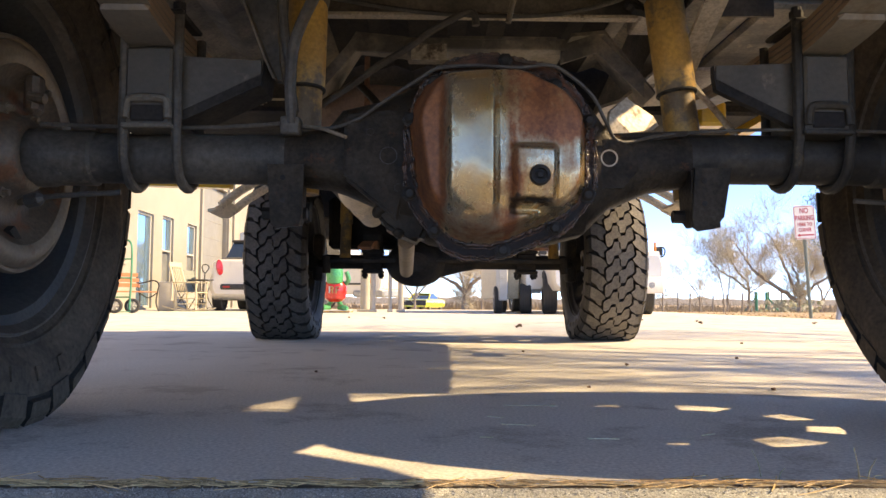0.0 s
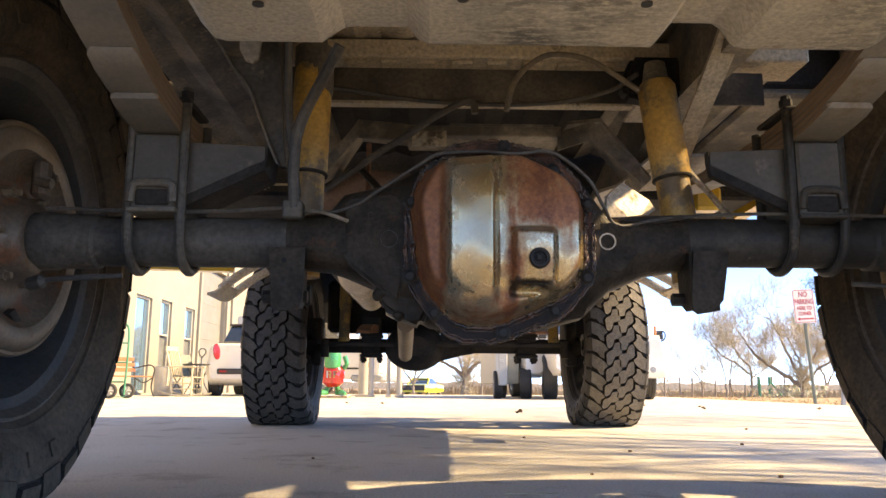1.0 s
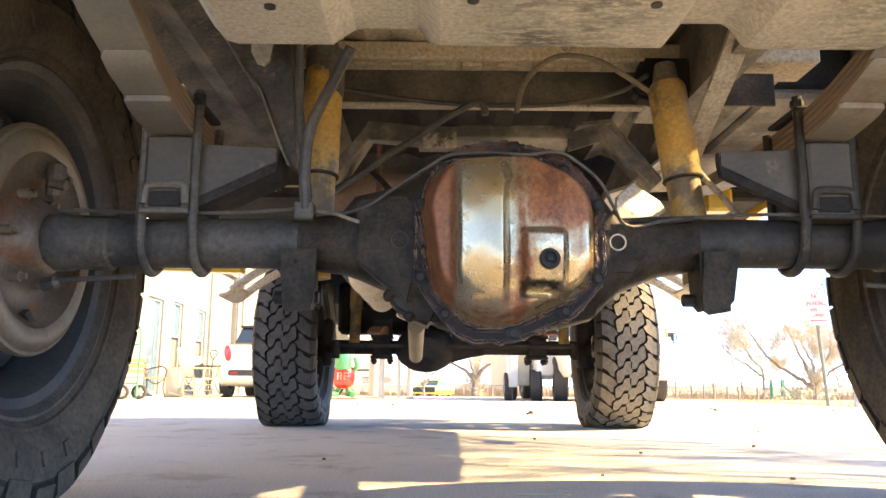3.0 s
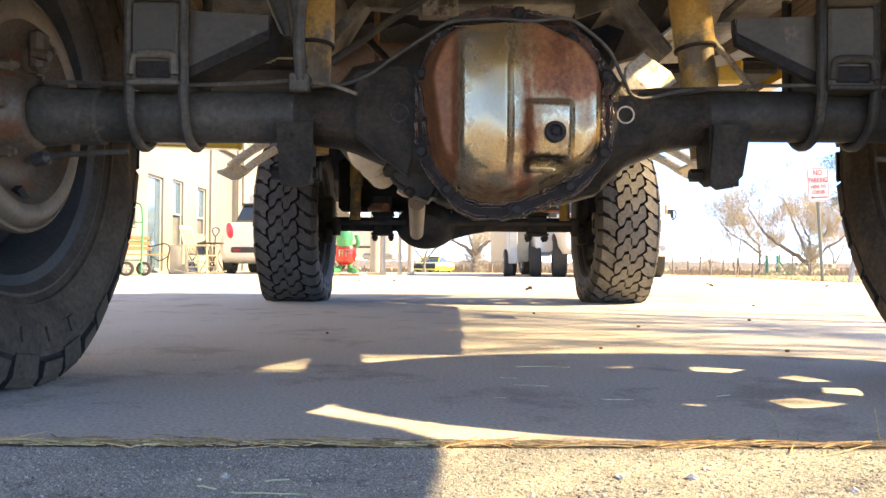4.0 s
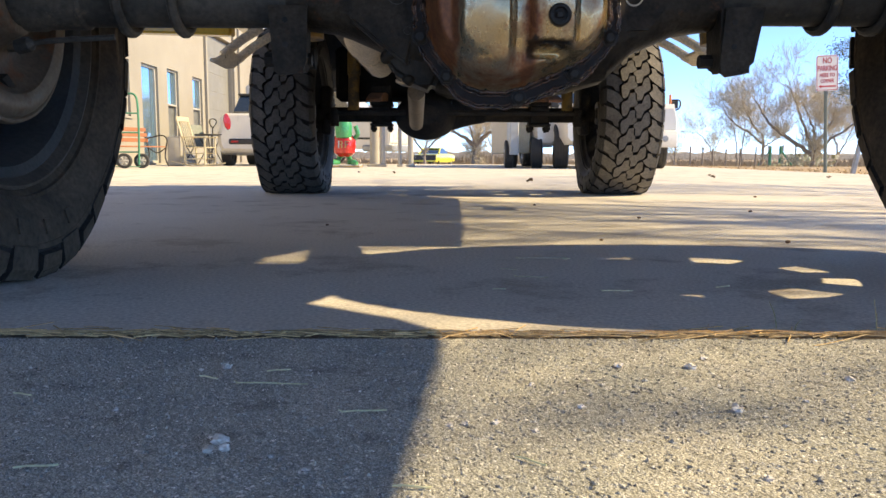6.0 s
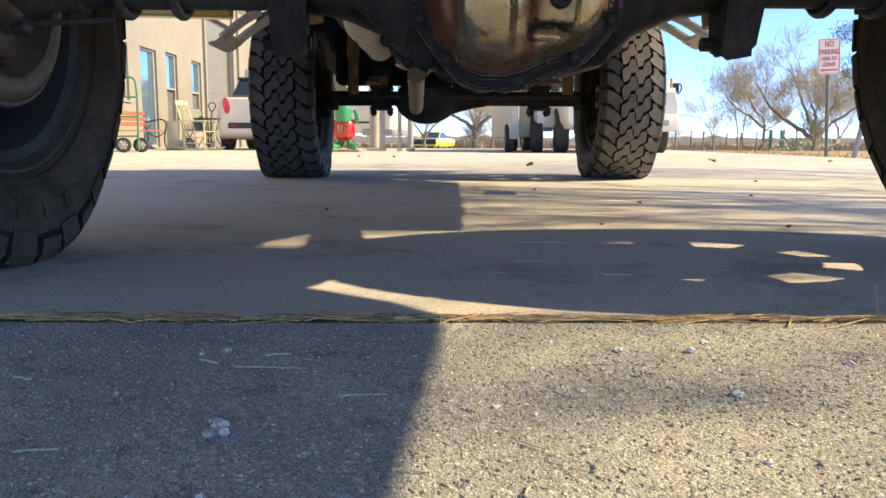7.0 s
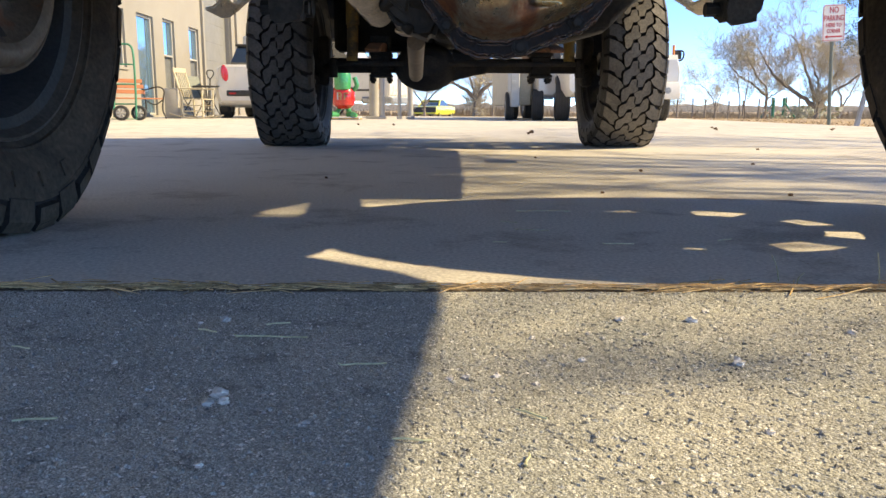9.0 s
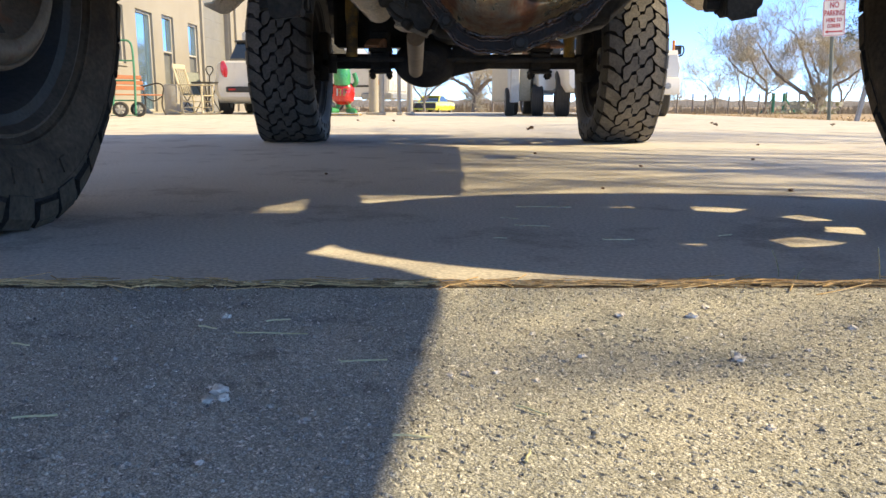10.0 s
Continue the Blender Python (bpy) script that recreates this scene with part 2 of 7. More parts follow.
M_BLOCK = mat("dusty_brown_black_steel", (0.048, 0.045, 0.039), (0.085, 0.075, 0.060), 0.65, scale=6, fine=120, bump=0.12, blotch=((0.15, 0.12, 0.09), 0.16, 14), gain=0.2)
# right-hand axle parts: darker than the left, with shade in the colour
M_OILYDIM = mat("oily_black_steel_with_shade", (0.020, 0.020, 0.020), (0.050, 0.045, 0.038), 0.5, scale=7, fine=110, bump=0.2, blotch=((0.09, 0.075, 0.055), 0.2, 22))
M_OILYDIM.node_tree.nodes["Principled BSDF"].inputs["Specular IOR Level"].default_value = 0.2
M_CROSS = mat("dirty_black_crossmember", (0.042, 0.038, 0.033), (0.19, 0.155, 0.115), 0.65, scale=6, fine=120, bump=0.2, lo=0.42, hi=0.75)
M_PLUG = mat("dark_bolt_steel", (0.030, 0.027, 0.024), (0.016, 0.015, 0.014), 0.45, scale=60, fine=300)
M_PLUG.node_tree.nodes["Principled BSDF"].inputs["Specular IOR Level"].default_value = 0.16
M_RUST = mat("brown_rust", (0.27, 0.125, 0.065), (0.15, 0.075, 0.042), 0.85, scale=14, fine=150, bump=0.4)
M_PIPE = mat("dull_brown_pipe_steel", (0.30, 0.195, 0.135), (0.22, 0.140, 0.095), 0.6, scale=9, fine=140, bump=0.15, gain=0.2)


def tank_mat():
    """Dust-coated steel: fine mottling, with worn dark scuffs where the tank has been scraped."""
    m = mat("dusty_tank_steel", (0.55, 0.50, 0.42), (0.45, 0.41, 0.345), 0.68, metal=0.1, scale=7, fine=150, bump=0.10, blotch=((0.33, 0.24, 0.16), 0.18, 16), gain=0.30)
    nt = m.node_tree
    n, ln = nt.nodes, nt.links
    b = n["Principled BSDF"]
    co = n.new("ShaderNodeTexCoord").outputs["Object"]
    sep = n.new("ShaderNodeSeparateXYZ")
    ln.new(co, sep.inputs[0])

    def rng_(src, a, c, lo=0.0, hi=1.0):
        r = n.new("ShaderNodeMapRange")
        r.inputs[1].default_value, r.inputs[2].default_value, r.inputs[3].default_value, r.inputs[4].default_value = a, c, lo, hi
        ln.new(src, r.inputs[0])
        return r.outputs[0]

    def op(kind, a, c):
        x = n.new("ShaderNodeMath")
        x.operation = kind
        ln.new(a, x.inputs[0])
        ln.new(c, x.inputs[1])
        return x.outputs[0]

    def noise_at(sc, stretch):
        mp = n.new("ShaderNodeMapping")
        mp.inputs["Scale"].default_value = stretch
        ln.new(co, mp.inputs[0])
        t = n.new("ShaderNodeTexNoise")
        t.inputs["Scale"].default_value, t.inputs["Detail"].default_value, t.inputs["Roughness"].default_value = sc, 9, 0.70
        ln.new(mp.outputs[0], t.inputs["Vector"])
        return t.outputs["Fac"]

    x = sep.outputs[0]
    middle = op("MULTIPLY", rng_(x, -0.09, 0.0), rng_(x, 0.12, 0.21, 1.0, 0.0))
    zone = op("MAXIMUM", middle, rng_(x, 0.33, 0.42))
    fac = op("MULTIPLY", op("MULTIPLY", zone, rng_(noise_at(8.0, (1, 1.4, 1)), 0.38, 0.60)), rng_(noise_at(52.0, (0.8, 2.2, 1)), 0.42, 0.52))
    mx = n.new("ShaderNodeMix")
    mx.data_type = "RGBA"
    ln.new(fac, mx.inputs[0])
    ln.new(b.inputs["Base Color"].links[0].from_socket, mx.inputs[6])
    mx.inputs[7].default_value = (0.125, 0.120, 0.110, 1)
    ln.new(mx.outputs[2], b.inputs["Base Color"])
    return m


M_TANK = tank_mat()
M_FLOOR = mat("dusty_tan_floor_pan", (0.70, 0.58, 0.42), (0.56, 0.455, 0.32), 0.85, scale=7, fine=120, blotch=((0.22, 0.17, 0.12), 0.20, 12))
# black for the front underbody; also paints shade on the forward bed floor
M_FRONT = mat("black_greasy_steel_and_shade", (0.018, 0.018, 0.020), (0.045, 0.040, 0.034), 0.75, scale=9, fine=130, bump=0.2)
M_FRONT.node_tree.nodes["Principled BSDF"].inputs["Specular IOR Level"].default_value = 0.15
M_RAIL = mat("dusty_black_rail", (0.085, 0.076, 0.065), (0.27, 0.23, 0.175), 0.62, scale=7, fine=120, bump=0.2, blotch=((0.30, 0.24, 0.17), 0.2, 15))
M_SHOCK = mat("yellow_shock_paint", (0.56, 0.33, 0.075), (0.40, 0.25, 0.085), 0.5, scale=7, fine=140, blotch=((0.17, 0.125, 0.075), 0.50, 9), bump=0.05, gain=0.25)
M_BODY = mat("yellow_body_paint", (0.72, 0.42, 0.03), (0.62, 0.35, 0.03), 0.35, scale=3, fine=100, coat=0.6, bump=0.02, gain=0.1)
M_BEIGE = mat("beige_primer_metal", (0.80, 0.70, 0.55), (0.68, 0.585, 0.45), 0.55, scale=10, fine=140)
M_PALE = mat("pale_bare_metal", (0.56, 0.49, 0.39), (0.40, 0.335, 0.255), 0.55, metal=0.2, scale=9, fine=140, blotch=((0.13, 0.10, 0.07), 0.30, 14))
def leaf_mat():
    """Spring steel: dark dusty faces, brown rust on the cut edges."""
    m = mat("dusty_leaf_steel", (0.140, 0.128, 0.112), (0.205, 0.178, 0.144), 0.6, scale=6, fine=130, bump=0.12, blotch=((0.17, 0.125, 0.085), 0.25, 12), gain=0.15)
    nt = m.node_tree
    b = nt.nodes["Principled BSDF"]
    g = nt.nodes.new("ShaderNodeNewGeometry")
    sp = nt.nodes.new("ShaderNodeSeparateXYZ")
    nt.links.new(g.outputs["True Normal"], sp.inputs[0])
    ab = nt.nodes.new("ShaderNodeMath")
    ab.operation = "ABSOLUTE"
    nt.links.new(sp.outputs[0], ab.inputs[0])
    mx = nt.nodes.new("ShaderNodeMix")
    mx.data_type = "RGBA"
    nt.links.new(ab.outputs[0], mx.inputs[0])
    nt.links.new(b.inputs["Base Color"].links[0].from_socket, mx.inputs[6])
    mx.inputs[7].default_value = (0.19, 0.13, 0.085, 1)
    nt.links.new(mx.outputs[2], b.inputs["Base Color"])
    return m


M_SPRING = leaf_mat()
M_DRUM = mat("dusty_brown_drum", (0.215, 0.168, 0.120), (0.155, 0.120, 0.084), 0.55, metal=0.2, scale=7, fine=130, blotch=((0.14, 0.080, 0.045), 0.25, 11), gain=0.2)
M_RIM = mat("dark_blue_grey_rim", (0.022, 0.029, 0.034), (0.060, 0.056, 0.050), 0.6, metal=0.1, scale=5, fine=120)
M_LIP = mat("worn_grey_rim_lip", (0.115, 0.100, 0.084), (0.060, 0.053, 0.045), 0.5, metal=0.3, scale=9, fine=120)
M_RUBBER = mat("black_tyre_rubber", (0.034, 0.033, 0.031), (0.060, 0.056, 0.050), 0.70, scale=6, fine=90, bump=0.2, lo=0.4, hi=0.75)
M_RUBBERDUST = mat("dusty_tyre_rubber", (0.110, 0.084, 0.060), (0.048, 0.039, 0.030), 0.82, scale=7, fine=100, bump=0.25)
M_RUBBERDUST.node_tree.nodes["Principled BSDF"].inputs["Specular IOR Level"].default_value = 0.2
# one front tread in two tones: sky light on the right painted in
M_TREADLIT = mat("lit_side_dusty_tread_rubber", (0.175, 0.158, 0.134), (0.098, 0.089, 0.076), 0.8, scale=7, fine=100, bump=0.25)
M_TREADDIM = mat("shaded_side_scuffed_tread_rubber", (0.082, 0.076, 0.068), (0.052, 0.049, 0.045), 0.8, scale=9, fine=100, bump=0.25)
# blacker rubber paints the shade of grooves and slots between dusty lug tops
M_GROOVESHADE = mat("shaded_groove_rubber", (0.020, 0.019, 0.018), (0.034, 0.031, 0.028), 0.85, scale=9, fine=100, bump=0.2)
M_GROOVESHADE.node_tree.nodes["Principled BSDF"].inputs["Specular IOR Level"].default_value = 0.2
M_HOSE = mat("black_rubber_hose", (0.035, 0.033, 0.031), (0.085, 0.075, 0.062), 0.6, scale=15, fine=160)
M_CABLE = mat("dusty_tan_cable", (0.24, 0.19, 0.13), (0.12, 0.10, 0.075), 0.7, scale=20, fine=160)
M_STUCCO = mat("cream_stucco", (0.330, 0.308, 0.262), (0.285, 0.265, 0.225), 0.92, scale=0.7, fine=45, bump=0.25, gain=0.12)
M_TRIM = mat("white_trim_paint", (0.44, 0.42, 0.37), (0.38, 0.36, 0.32), 0.6, scale=5, fine=80, gain=0.1)
M_GREYDOOR = mat("pale_grey_roll_door", (0.225, 0.222, 0.196), (0.195, 0.192, 0.17), 0.6, scale=3, fine=60, gain=0.1)
# blue base colour paints in part of the sky's reflection
M_GLASS = glass_mat("window_glass", (0.27, 0.48, 0.66))
M_GLASS.node_tree.nodes["Principled BSDF"].inputs["Metallic"].default_value = 0.75
# plain grey that paints the dark reflection in the lower panes
M_DARKPANE = mat("dark_reflection_pane", (0.17, 0.18, 0.175), (0.12, 0.125, 0.12), 0.6, scale=3, fine=40)
M_CARGLASS = glass_mat("dark_car_glass", (0.02, 0.025, 0.025))
M_WHITECAR = mat("white_car_paint", (0.72, 0.69, 0.63), (0.66, 0.63, 0.57), 0.3, scale=2, fine=60, coat=0.7, bump=0.0, gain=0.05)
M_GREYBOX = mat("pale_grey_box_paint", (0.46, 0.48, 0.48), (0.40, 0.41, 0.41), 0.5, scale=4, fine=60, gain=0.1)
M_RED = mat("red_lamp_plastic", (0.55, 0.02, 0.02), (0.42, 0.015, 0.015), 0.25, scale=9, fine=60, coat=0.6, bump=0.0)
M_REDPAINT = mat("glossy_red_paint", (0.62, 0.025, 0.02), (0.5, 0.02, 0.02), 0.25, scale=9, fine=60, coat=0.7, bump=0.0)
M_GREENPAINT = mat("glossy_green_paint", (0.05, 0.36, 0.13), (0.04, 0.27, 0.10), 0.3, scale=9, fine=60, coat=0.6, bump=0.0)
M_BLUEGREEN = mat("green_pipe_paint", (0.05, 0.26, 0.15), (0.04, 0.20, 0.12), 0.5, scale=9, fine=60)
M_ORANGE = mat("orange_lamp_plastic", (0.85, 0.28, 0.03), (0.7, 0.22, 0.03), 0.3, scale=9, fine=60, bump=0.0)
M_LIME = mat("lime_yellow_car_paint", (0.70, 0.68, 0.06), (0.60, 0.58, 0.05), 0.3, scale=2, fine=60, coat=0.7, bump=0.0, gain=0.05)
M_BLACKPLASTIC = mat("black_plastic", (0.025, 0.025, 0.025), (0.04, 0.04, 0.04), 0.5, scale=9, fine=80)
M_SLATWOOD = mat("orange_stained_wood", (0.44, 0.17, 0.075), (0.32, 0.12, 0.05), 0.55, scale=12, fine=110, stretch=(0.3, 3, 3))
M_CREAMPAINT = mat("cream_painted_wood", (0.62, 0.55, 0.39), (0.54, 0.47, 0.33), 0.6, scale=12, fine=110)
M_BLACKIRON = mat("black_iron", (0.03, 0.03, 0.03), (0.05, 0.045, 0.04), 0.5, scale=12, fine=110)
M_GALV = mat("galvanised_steel", (0.42, 0.43, 0.43), (0.33, 0.34, 0.34), 0.5, metal=0.5, scale=14, fine=110)
M_POSTGREEN = mat("weathered_green_post", (0.13, 0.17, 0.15), (0.20, 0.22, 0.20), 0.6, scale=14, fine=110)
M_SIGNWHITE = mat("white_sign_face", (0.80, 0.78, 0.75), (0.72, 0.70, 0.67), 0.45, scale=6, fine=60, gain=0.06, bump=0.0)
M_SIGNRED = mat("red_sign_paint", (0.52, 0.04, 0.05), (0.45, 0.04, 0.045), 0.5, scale=6, fine=60, gain=0.08, bump=0.0)
M_BARK = mat("grey_brown_bark", (0.34, 0.295, 0.24), (0.245, 0.21, 0.17), 0.9, scale=8, fine=60, bump=0.5)
M_TWIG = mat("thin_bare_twigs", (0.68, 0.62, 0.46), (0.55, 0.49, 0.35), 0.9, scale=3, fine=30)
M_FOLIAGE = mat("dark_evergreen_leaves", (0.055, 0.075, 0.035), (0.085, 0.10, 0.05), 0.7, scale=2, fine=30)
M_BRUSH = mat("dry_brush", (0.34, 0.275, 0.19), (0.26, 0.21, 0.14), 0.95, scale=0.5, fine=9)


# ---- mesh helpers ----
def part(name, bm, material, parent=None, label="", sharp=32.0, recalc=True):
    if recalc:
        bmesh.ops.recalc_face_normals(bm, faces=bm.faces[:])
    me = bpy.data.meshes.new(name)
    bm.to_mesh(me)
    bm.free()
    me.polygons.foreach_set("use_smooth", [True] * len(me.polygons))
    me.set_sharp_from_angle(angle=radians(sharp))
    me.materials.append(material)
    ob = new(name, me)
    if parent:
        ob.parent = parent
    if label:
        tagged(ob, label)
    return ob


def thing(name, label, category, m=None, group="", kind=""):
    e = new(name)
    e.empty_display_size = 0.1
    if m is not None:
        e.matrix_basis = m
    return tagged(e, label, category, group, kind)


def BM():
    return bmesh.new()


def box(bm, lo, hi, bevel=0.0, m=None, segs=1):
    c = [(a + b) / 2 for a, b in zip(lo, hi)]
    s = [abs(b - a) for a, b in zip(lo, hi)]
    mm = (m or Matrix()) @ Matrix.Translation(c) @ Matrix.Diagonal((*s, 1))
    r = bmesh.ops.create_cube(bm, size=1.0, matrix=mm)
    if bevel:
        es = list({e for v in r["verts"] for e in v.link_edges})
        bmesh.ops.bevel(bm, geom=es, offset=bevel, segments=segs, affect="EDGES", profile=0.5)
    return bm


def tube(bm, pts, r, n=10, caps=True, flat=1.0):
    """A round bar through the points; r is one radius or one for each point."""
    pts = [Vector(p) for p in pts]
    rs = r if isinstance(r, (list, tuple)) else [r] * len(pts)
    rings, ref = [], None
    for i, p in enumerate(pts):
        d = (pts[min(i + 1, len(pts) - 1)] - pts[max(i - 1, 0)]).normalized()
        if ref is None:
            ref = d.orthogonal().normalized()
        ref = (ref - d * ref.dot(d)).normalized()
        w = d.cross(ref)
        rings.append([bm.verts.new(p + rs[i] * (math.cos(a) * ref + flat * math.sin(a) * w)) for a in (2 * math.pi * k / n for k in range(n))])
    for a, b in zip(rings, rings[1:]):
        for k in range(n):
            bm.faces.new((a[k], a[(k + 1) % n], b[(k + 1) % n], b[k]))
    if caps:
        bm.faces.new(rings[0][::-1])
        bm.faces.new(rings[-1])
    return bm


def smooth_path(pts, k=6):
    """Catmull-Rom points through pts."""
    p = [Vector(q) for q in pts]
    p = [p[0] * 2 - p[1]] + p + [p[-1] * 2 - p[-2]]
    out = []
    for i in range(1, len(p) - 2):
        a, b, c, d = p[i - 1:i + 3]
        for j in range(k):
            t = j / k
            out.append(0.5 * (2 * b + (c - a) * t + (2 * a - 5 * b + 4 * c - d) * t * t + (3 * b - a - 3 * c + d) * t ** 3))
    out.append(p[-2])
    return out


def lathe(bm, prof, m, n=48, close=False):
    """prof: (radius, height) along the local z axis of m."""
    rings = [[bm.verts.new(m @ Vector((r * math.cos(2 * math.pi * k / n), r * math.sin(2 * math.pi * k / n), h))) for k in range(n)] for r, h in prof]
    pairs = list(zip(rings, rings[1:])) + ([(rings[-1], rings[0])] if close else [])
    for a, b in pairs:
        for k in range(n):
            bm.faces.new((a[k], a[(k + 1) % n], b[(k + 1) % n], b[k]))
    if not close:
        for r in (rings[0][::-1], rings[-1]):
            bm.faces.new(r)
    return bm


def prism(bm, poly, axis, a, b):
    """A plate: poly in the two axes other than axis, from a to b along it."""
    def at(u, v, w):
        return {"x": (w, u, v), "y": (u, w, v), "z": (u, v, w)}[axis]
    lo = [bm.verts.new(at(u, v, a)) for u, v in poly]
    hi = [bm.verts.new(at(u, v, b)) for u, v in poly]
    n = len(poly)
    bm.faces.new(lo[::-1])
    bm.faces.new(hi)
    for k in range(n):
        bm.faces.new((lo[k], lo[(k + 1) % n], hi[(k + 1) % n], hi[k]))
    return bm


def sheet(bm, pts, thick, up):
    """A bent plate: pairs of edge points, thickened along up."""
    up = Vector(up)
    rows = []
    for a, b in pts:
        a, b = Vector(a), Vector(b)
        rows.append([bm.verts.new(p) for p in (a, b, b + up * thick, a + up * thick)])
    for r, s in zip(rows, rows[1:]):
        for k in range(4):
            bm.faces.new((r[k], r[(k + 1) % 4], s[(k + 1) % 4], s[k]))
    bm.faces.new(rows[0][::-1])
    bm.faces.new(rows[-1])
    return bm


XAXIS = pose(0, 0, 0, 0, 90, 0)       # local z along +x
YAXIS = pose(0, 0, 0, -90, 0, 0)      # local z along +y


# ---- ground ----
EDGE, ASPHALT_Z = -0.416, -0.003
bm = BM()
prism(bm, [(-14, EDGE), (5.2, EDGE + 0.02), (5.15, 9.0), (5.3, 18.5), (-14, 19.5)], "z", -0.12, 0.0)
tagged(part("pavement", bm, M_CONCRETE), "sunlit tan broom-finished concrete driveway slab", "pavement", kind="structure")
bm = BM()
prism(bm, [(-16, -9.0), (16, -9.0), (16, EDGE - 0.014), (-16, EDGE - 0.014)], "z", -0.15, -0.003)
tagged(part("road", bm, M_ASPHALT), "coarse weathered grey asphalt with pale aggregate", "road", kind="structure")
bm = BM()
n = 60
xs = [math.copysign(abs(k / n) ** 3 * 3000, k) for k in range(-n, n + 1)]
grid = [[bm.verts.new((x, y + 6, -0.05 + (0.02 * noise.noise((x * 0.4, y * 0.4, 0)) if max(abs(x), abs(y)) < 60 else 0) - 0.5 * min(1.0, max(0.0, (y - 14) / 45)))) for x in xs] for y in xs]
for a, b in zip(grid, grid[1:]):
    for k in range(len(xs) - 1):
        bm.faces.new((a[k], a[k + 1], b[k + 1], b[k]))
tagged(part("ground", bm, M_SOIL), "flat dry tan winter grass and bare soil", "ground", kind="structure")

# ---- the pickup truck ----
truck = thing("pickup_truck", "lifted yellow pickup truck seen from below behind its rear axle", "pickup truck", pose(0, 0, RISE))
AX, FY, FZ = 0.43, 2.985, 0.42       # rear axle height, front axle place
TR, TW = 0.452, 0.172                # tyre radius, half width
TXL, TXR, TXF = 0.912, 0.938, 0.868              # tyre centres from the truck's middle


def tyre_mesh(cx, cy, cz, flip):
    bm = BM()
    prof = [(0.278, -0.112), (0.292, -0.124), (0.312, -0.141), (0.335, -0.156), (0.362, -0.161), (0.388, -0.156), (0.408, -0.148), (0.420, -0.138), (0.427, -0.118), (0.430, -0.06)]
    prof += [(r, -h) for r, h in reversed(prof)]
    lathe(bm, prof, XAXIS, 96, close=True)
    # raised rings on the sidewalls
    for sgn in (-1, 1):
        for r0, h0 in ((0.310, 0.138), (0.384, 0.1555)):
            lathe(bm, [(r0 - 0.006, sgn * (h0 - 0.008)), (r0 - 0.004, sgn * (h0 + 0.003)), (r0 + 0.004, sgn * (h0 + 0.003)), (r0 + 0.006, sgn * (h0 - 0.008))], XAXIS, 96, close=True)
    # tread lugs in (across, along) shares of one pitch
    N = 33
    shapes = [[(0.003, -0.10), (0.029, -0.04), (0.040, 0.34), (0.066, 0.50), (0.073, 0.66), (0.068, 1.22), (0.058, 1.30), (0.040, 1.15), (0.029, 0.77), (0.006, 0.72), (-0.008, 0.57), (-0.008, 0.46), (0.002, 0.30)],
              [(0.079, 0.06), (0.100, -0.14), (0.150, -0.40), (0.150, 0.36), (0.113, 0.56), (0.100, 0.82), (0.080, 0.88), (0.083, 0.62), (0.079, 0.50), (0.064, 0.37), (0.066, 0.28)]]
    # outer carcass forms the groove floor and takes the painted groove shade
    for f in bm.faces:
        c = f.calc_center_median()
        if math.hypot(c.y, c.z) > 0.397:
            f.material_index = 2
    # the two halves of the tread mirror each other through a point
    for k in range(N):
        for sgn in (1, -1):
            for poly in shapes:
                base, top = [], []
                cu = sum(p[0] for p in poly) / len(poly)
                cs = sum(p[1] for p in poly) / len(poly)
                for u, q in poly:
                    if u > 0.14 and k % 2:
                        u -= 0.008
                    for lst, inset, rad in ((base, 1.02, 0.0), (top, 0.975, 1.0)):
                        uu, qq = cu + (u - cu) * inset, cs + (q - cs) * inset
                        a = -2 * math.pi * (k + sgn * qq + (0.32 if sgn < 0 else 0.0)) / N * flip
                        r = (TR - 0.024 * max(0.0, (uu - 0.085) / 0.06) ** 2) if rad else 0.424 - 0.016 * (uu > 0.13)
                        lst.append(bm.verts.new((sgn * uu, r * math.cos(a), r * math.sin(a))))
                bm.faces.new(top).material_index = 1
                for e in range(len(poly)):
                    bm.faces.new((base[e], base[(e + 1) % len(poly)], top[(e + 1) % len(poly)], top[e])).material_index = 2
            # shoulder blocks run down the sidewall in pairs with slots between
            a0 = -2 * math.pi * (k + sgn * 0.06 + (0.32 if sgn < 0 else 0.0)) / N * flip
            da = 2 * math.pi / N * (0.43 if k % 2 else 0.39)
            r1 = 0.385 if k % 2 else 0.398
            q = []
            for r, h in ((0.436, 0.1395), (0.420, 0.1525), (r1, 0.1605)):
                for e in (-1, 1):
                    aa = a0 + e * da
                    q.append(bm.verts.new((sgn * h, r * math.cos(aa), r * math.sin(aa))))
            lo2 = [bm.verts.new((v.co.x * 0.94, v.co.y * 0.985, v.co.z * 0.985)) for v in q]
            bm.faces.new((q[0], q[1], q[3], q[2]))
            bm.faces.new((q[2], q[3], q[5], q[4]))
            for i, j in ((0, 2), (2, 4), (4, 5), (5, 3), (3, 1)):
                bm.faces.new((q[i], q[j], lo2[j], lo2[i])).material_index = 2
    # raised lettering too worn to read, as bars on the sidewall
    for sgn in (-1, 1):
        for k in range(26):
            if k % 13 in (8, 9, 10, 11, 12):
                continue
            a = 2 * math.pi * k / 26 * 0.9 + 0.6
            da = 0.05 if k % 3 else 0.085
            v = [bm.verts.new((sgn * (0.1603 + 0.003 * e), r * math.cos(b), r * math.sin(b))) for e in (0, 1) for r, b in ((0.342, a), (0.366, a), (0.366, a + da), (0.342, a + da))]
            bm.faces.new(v[4:])
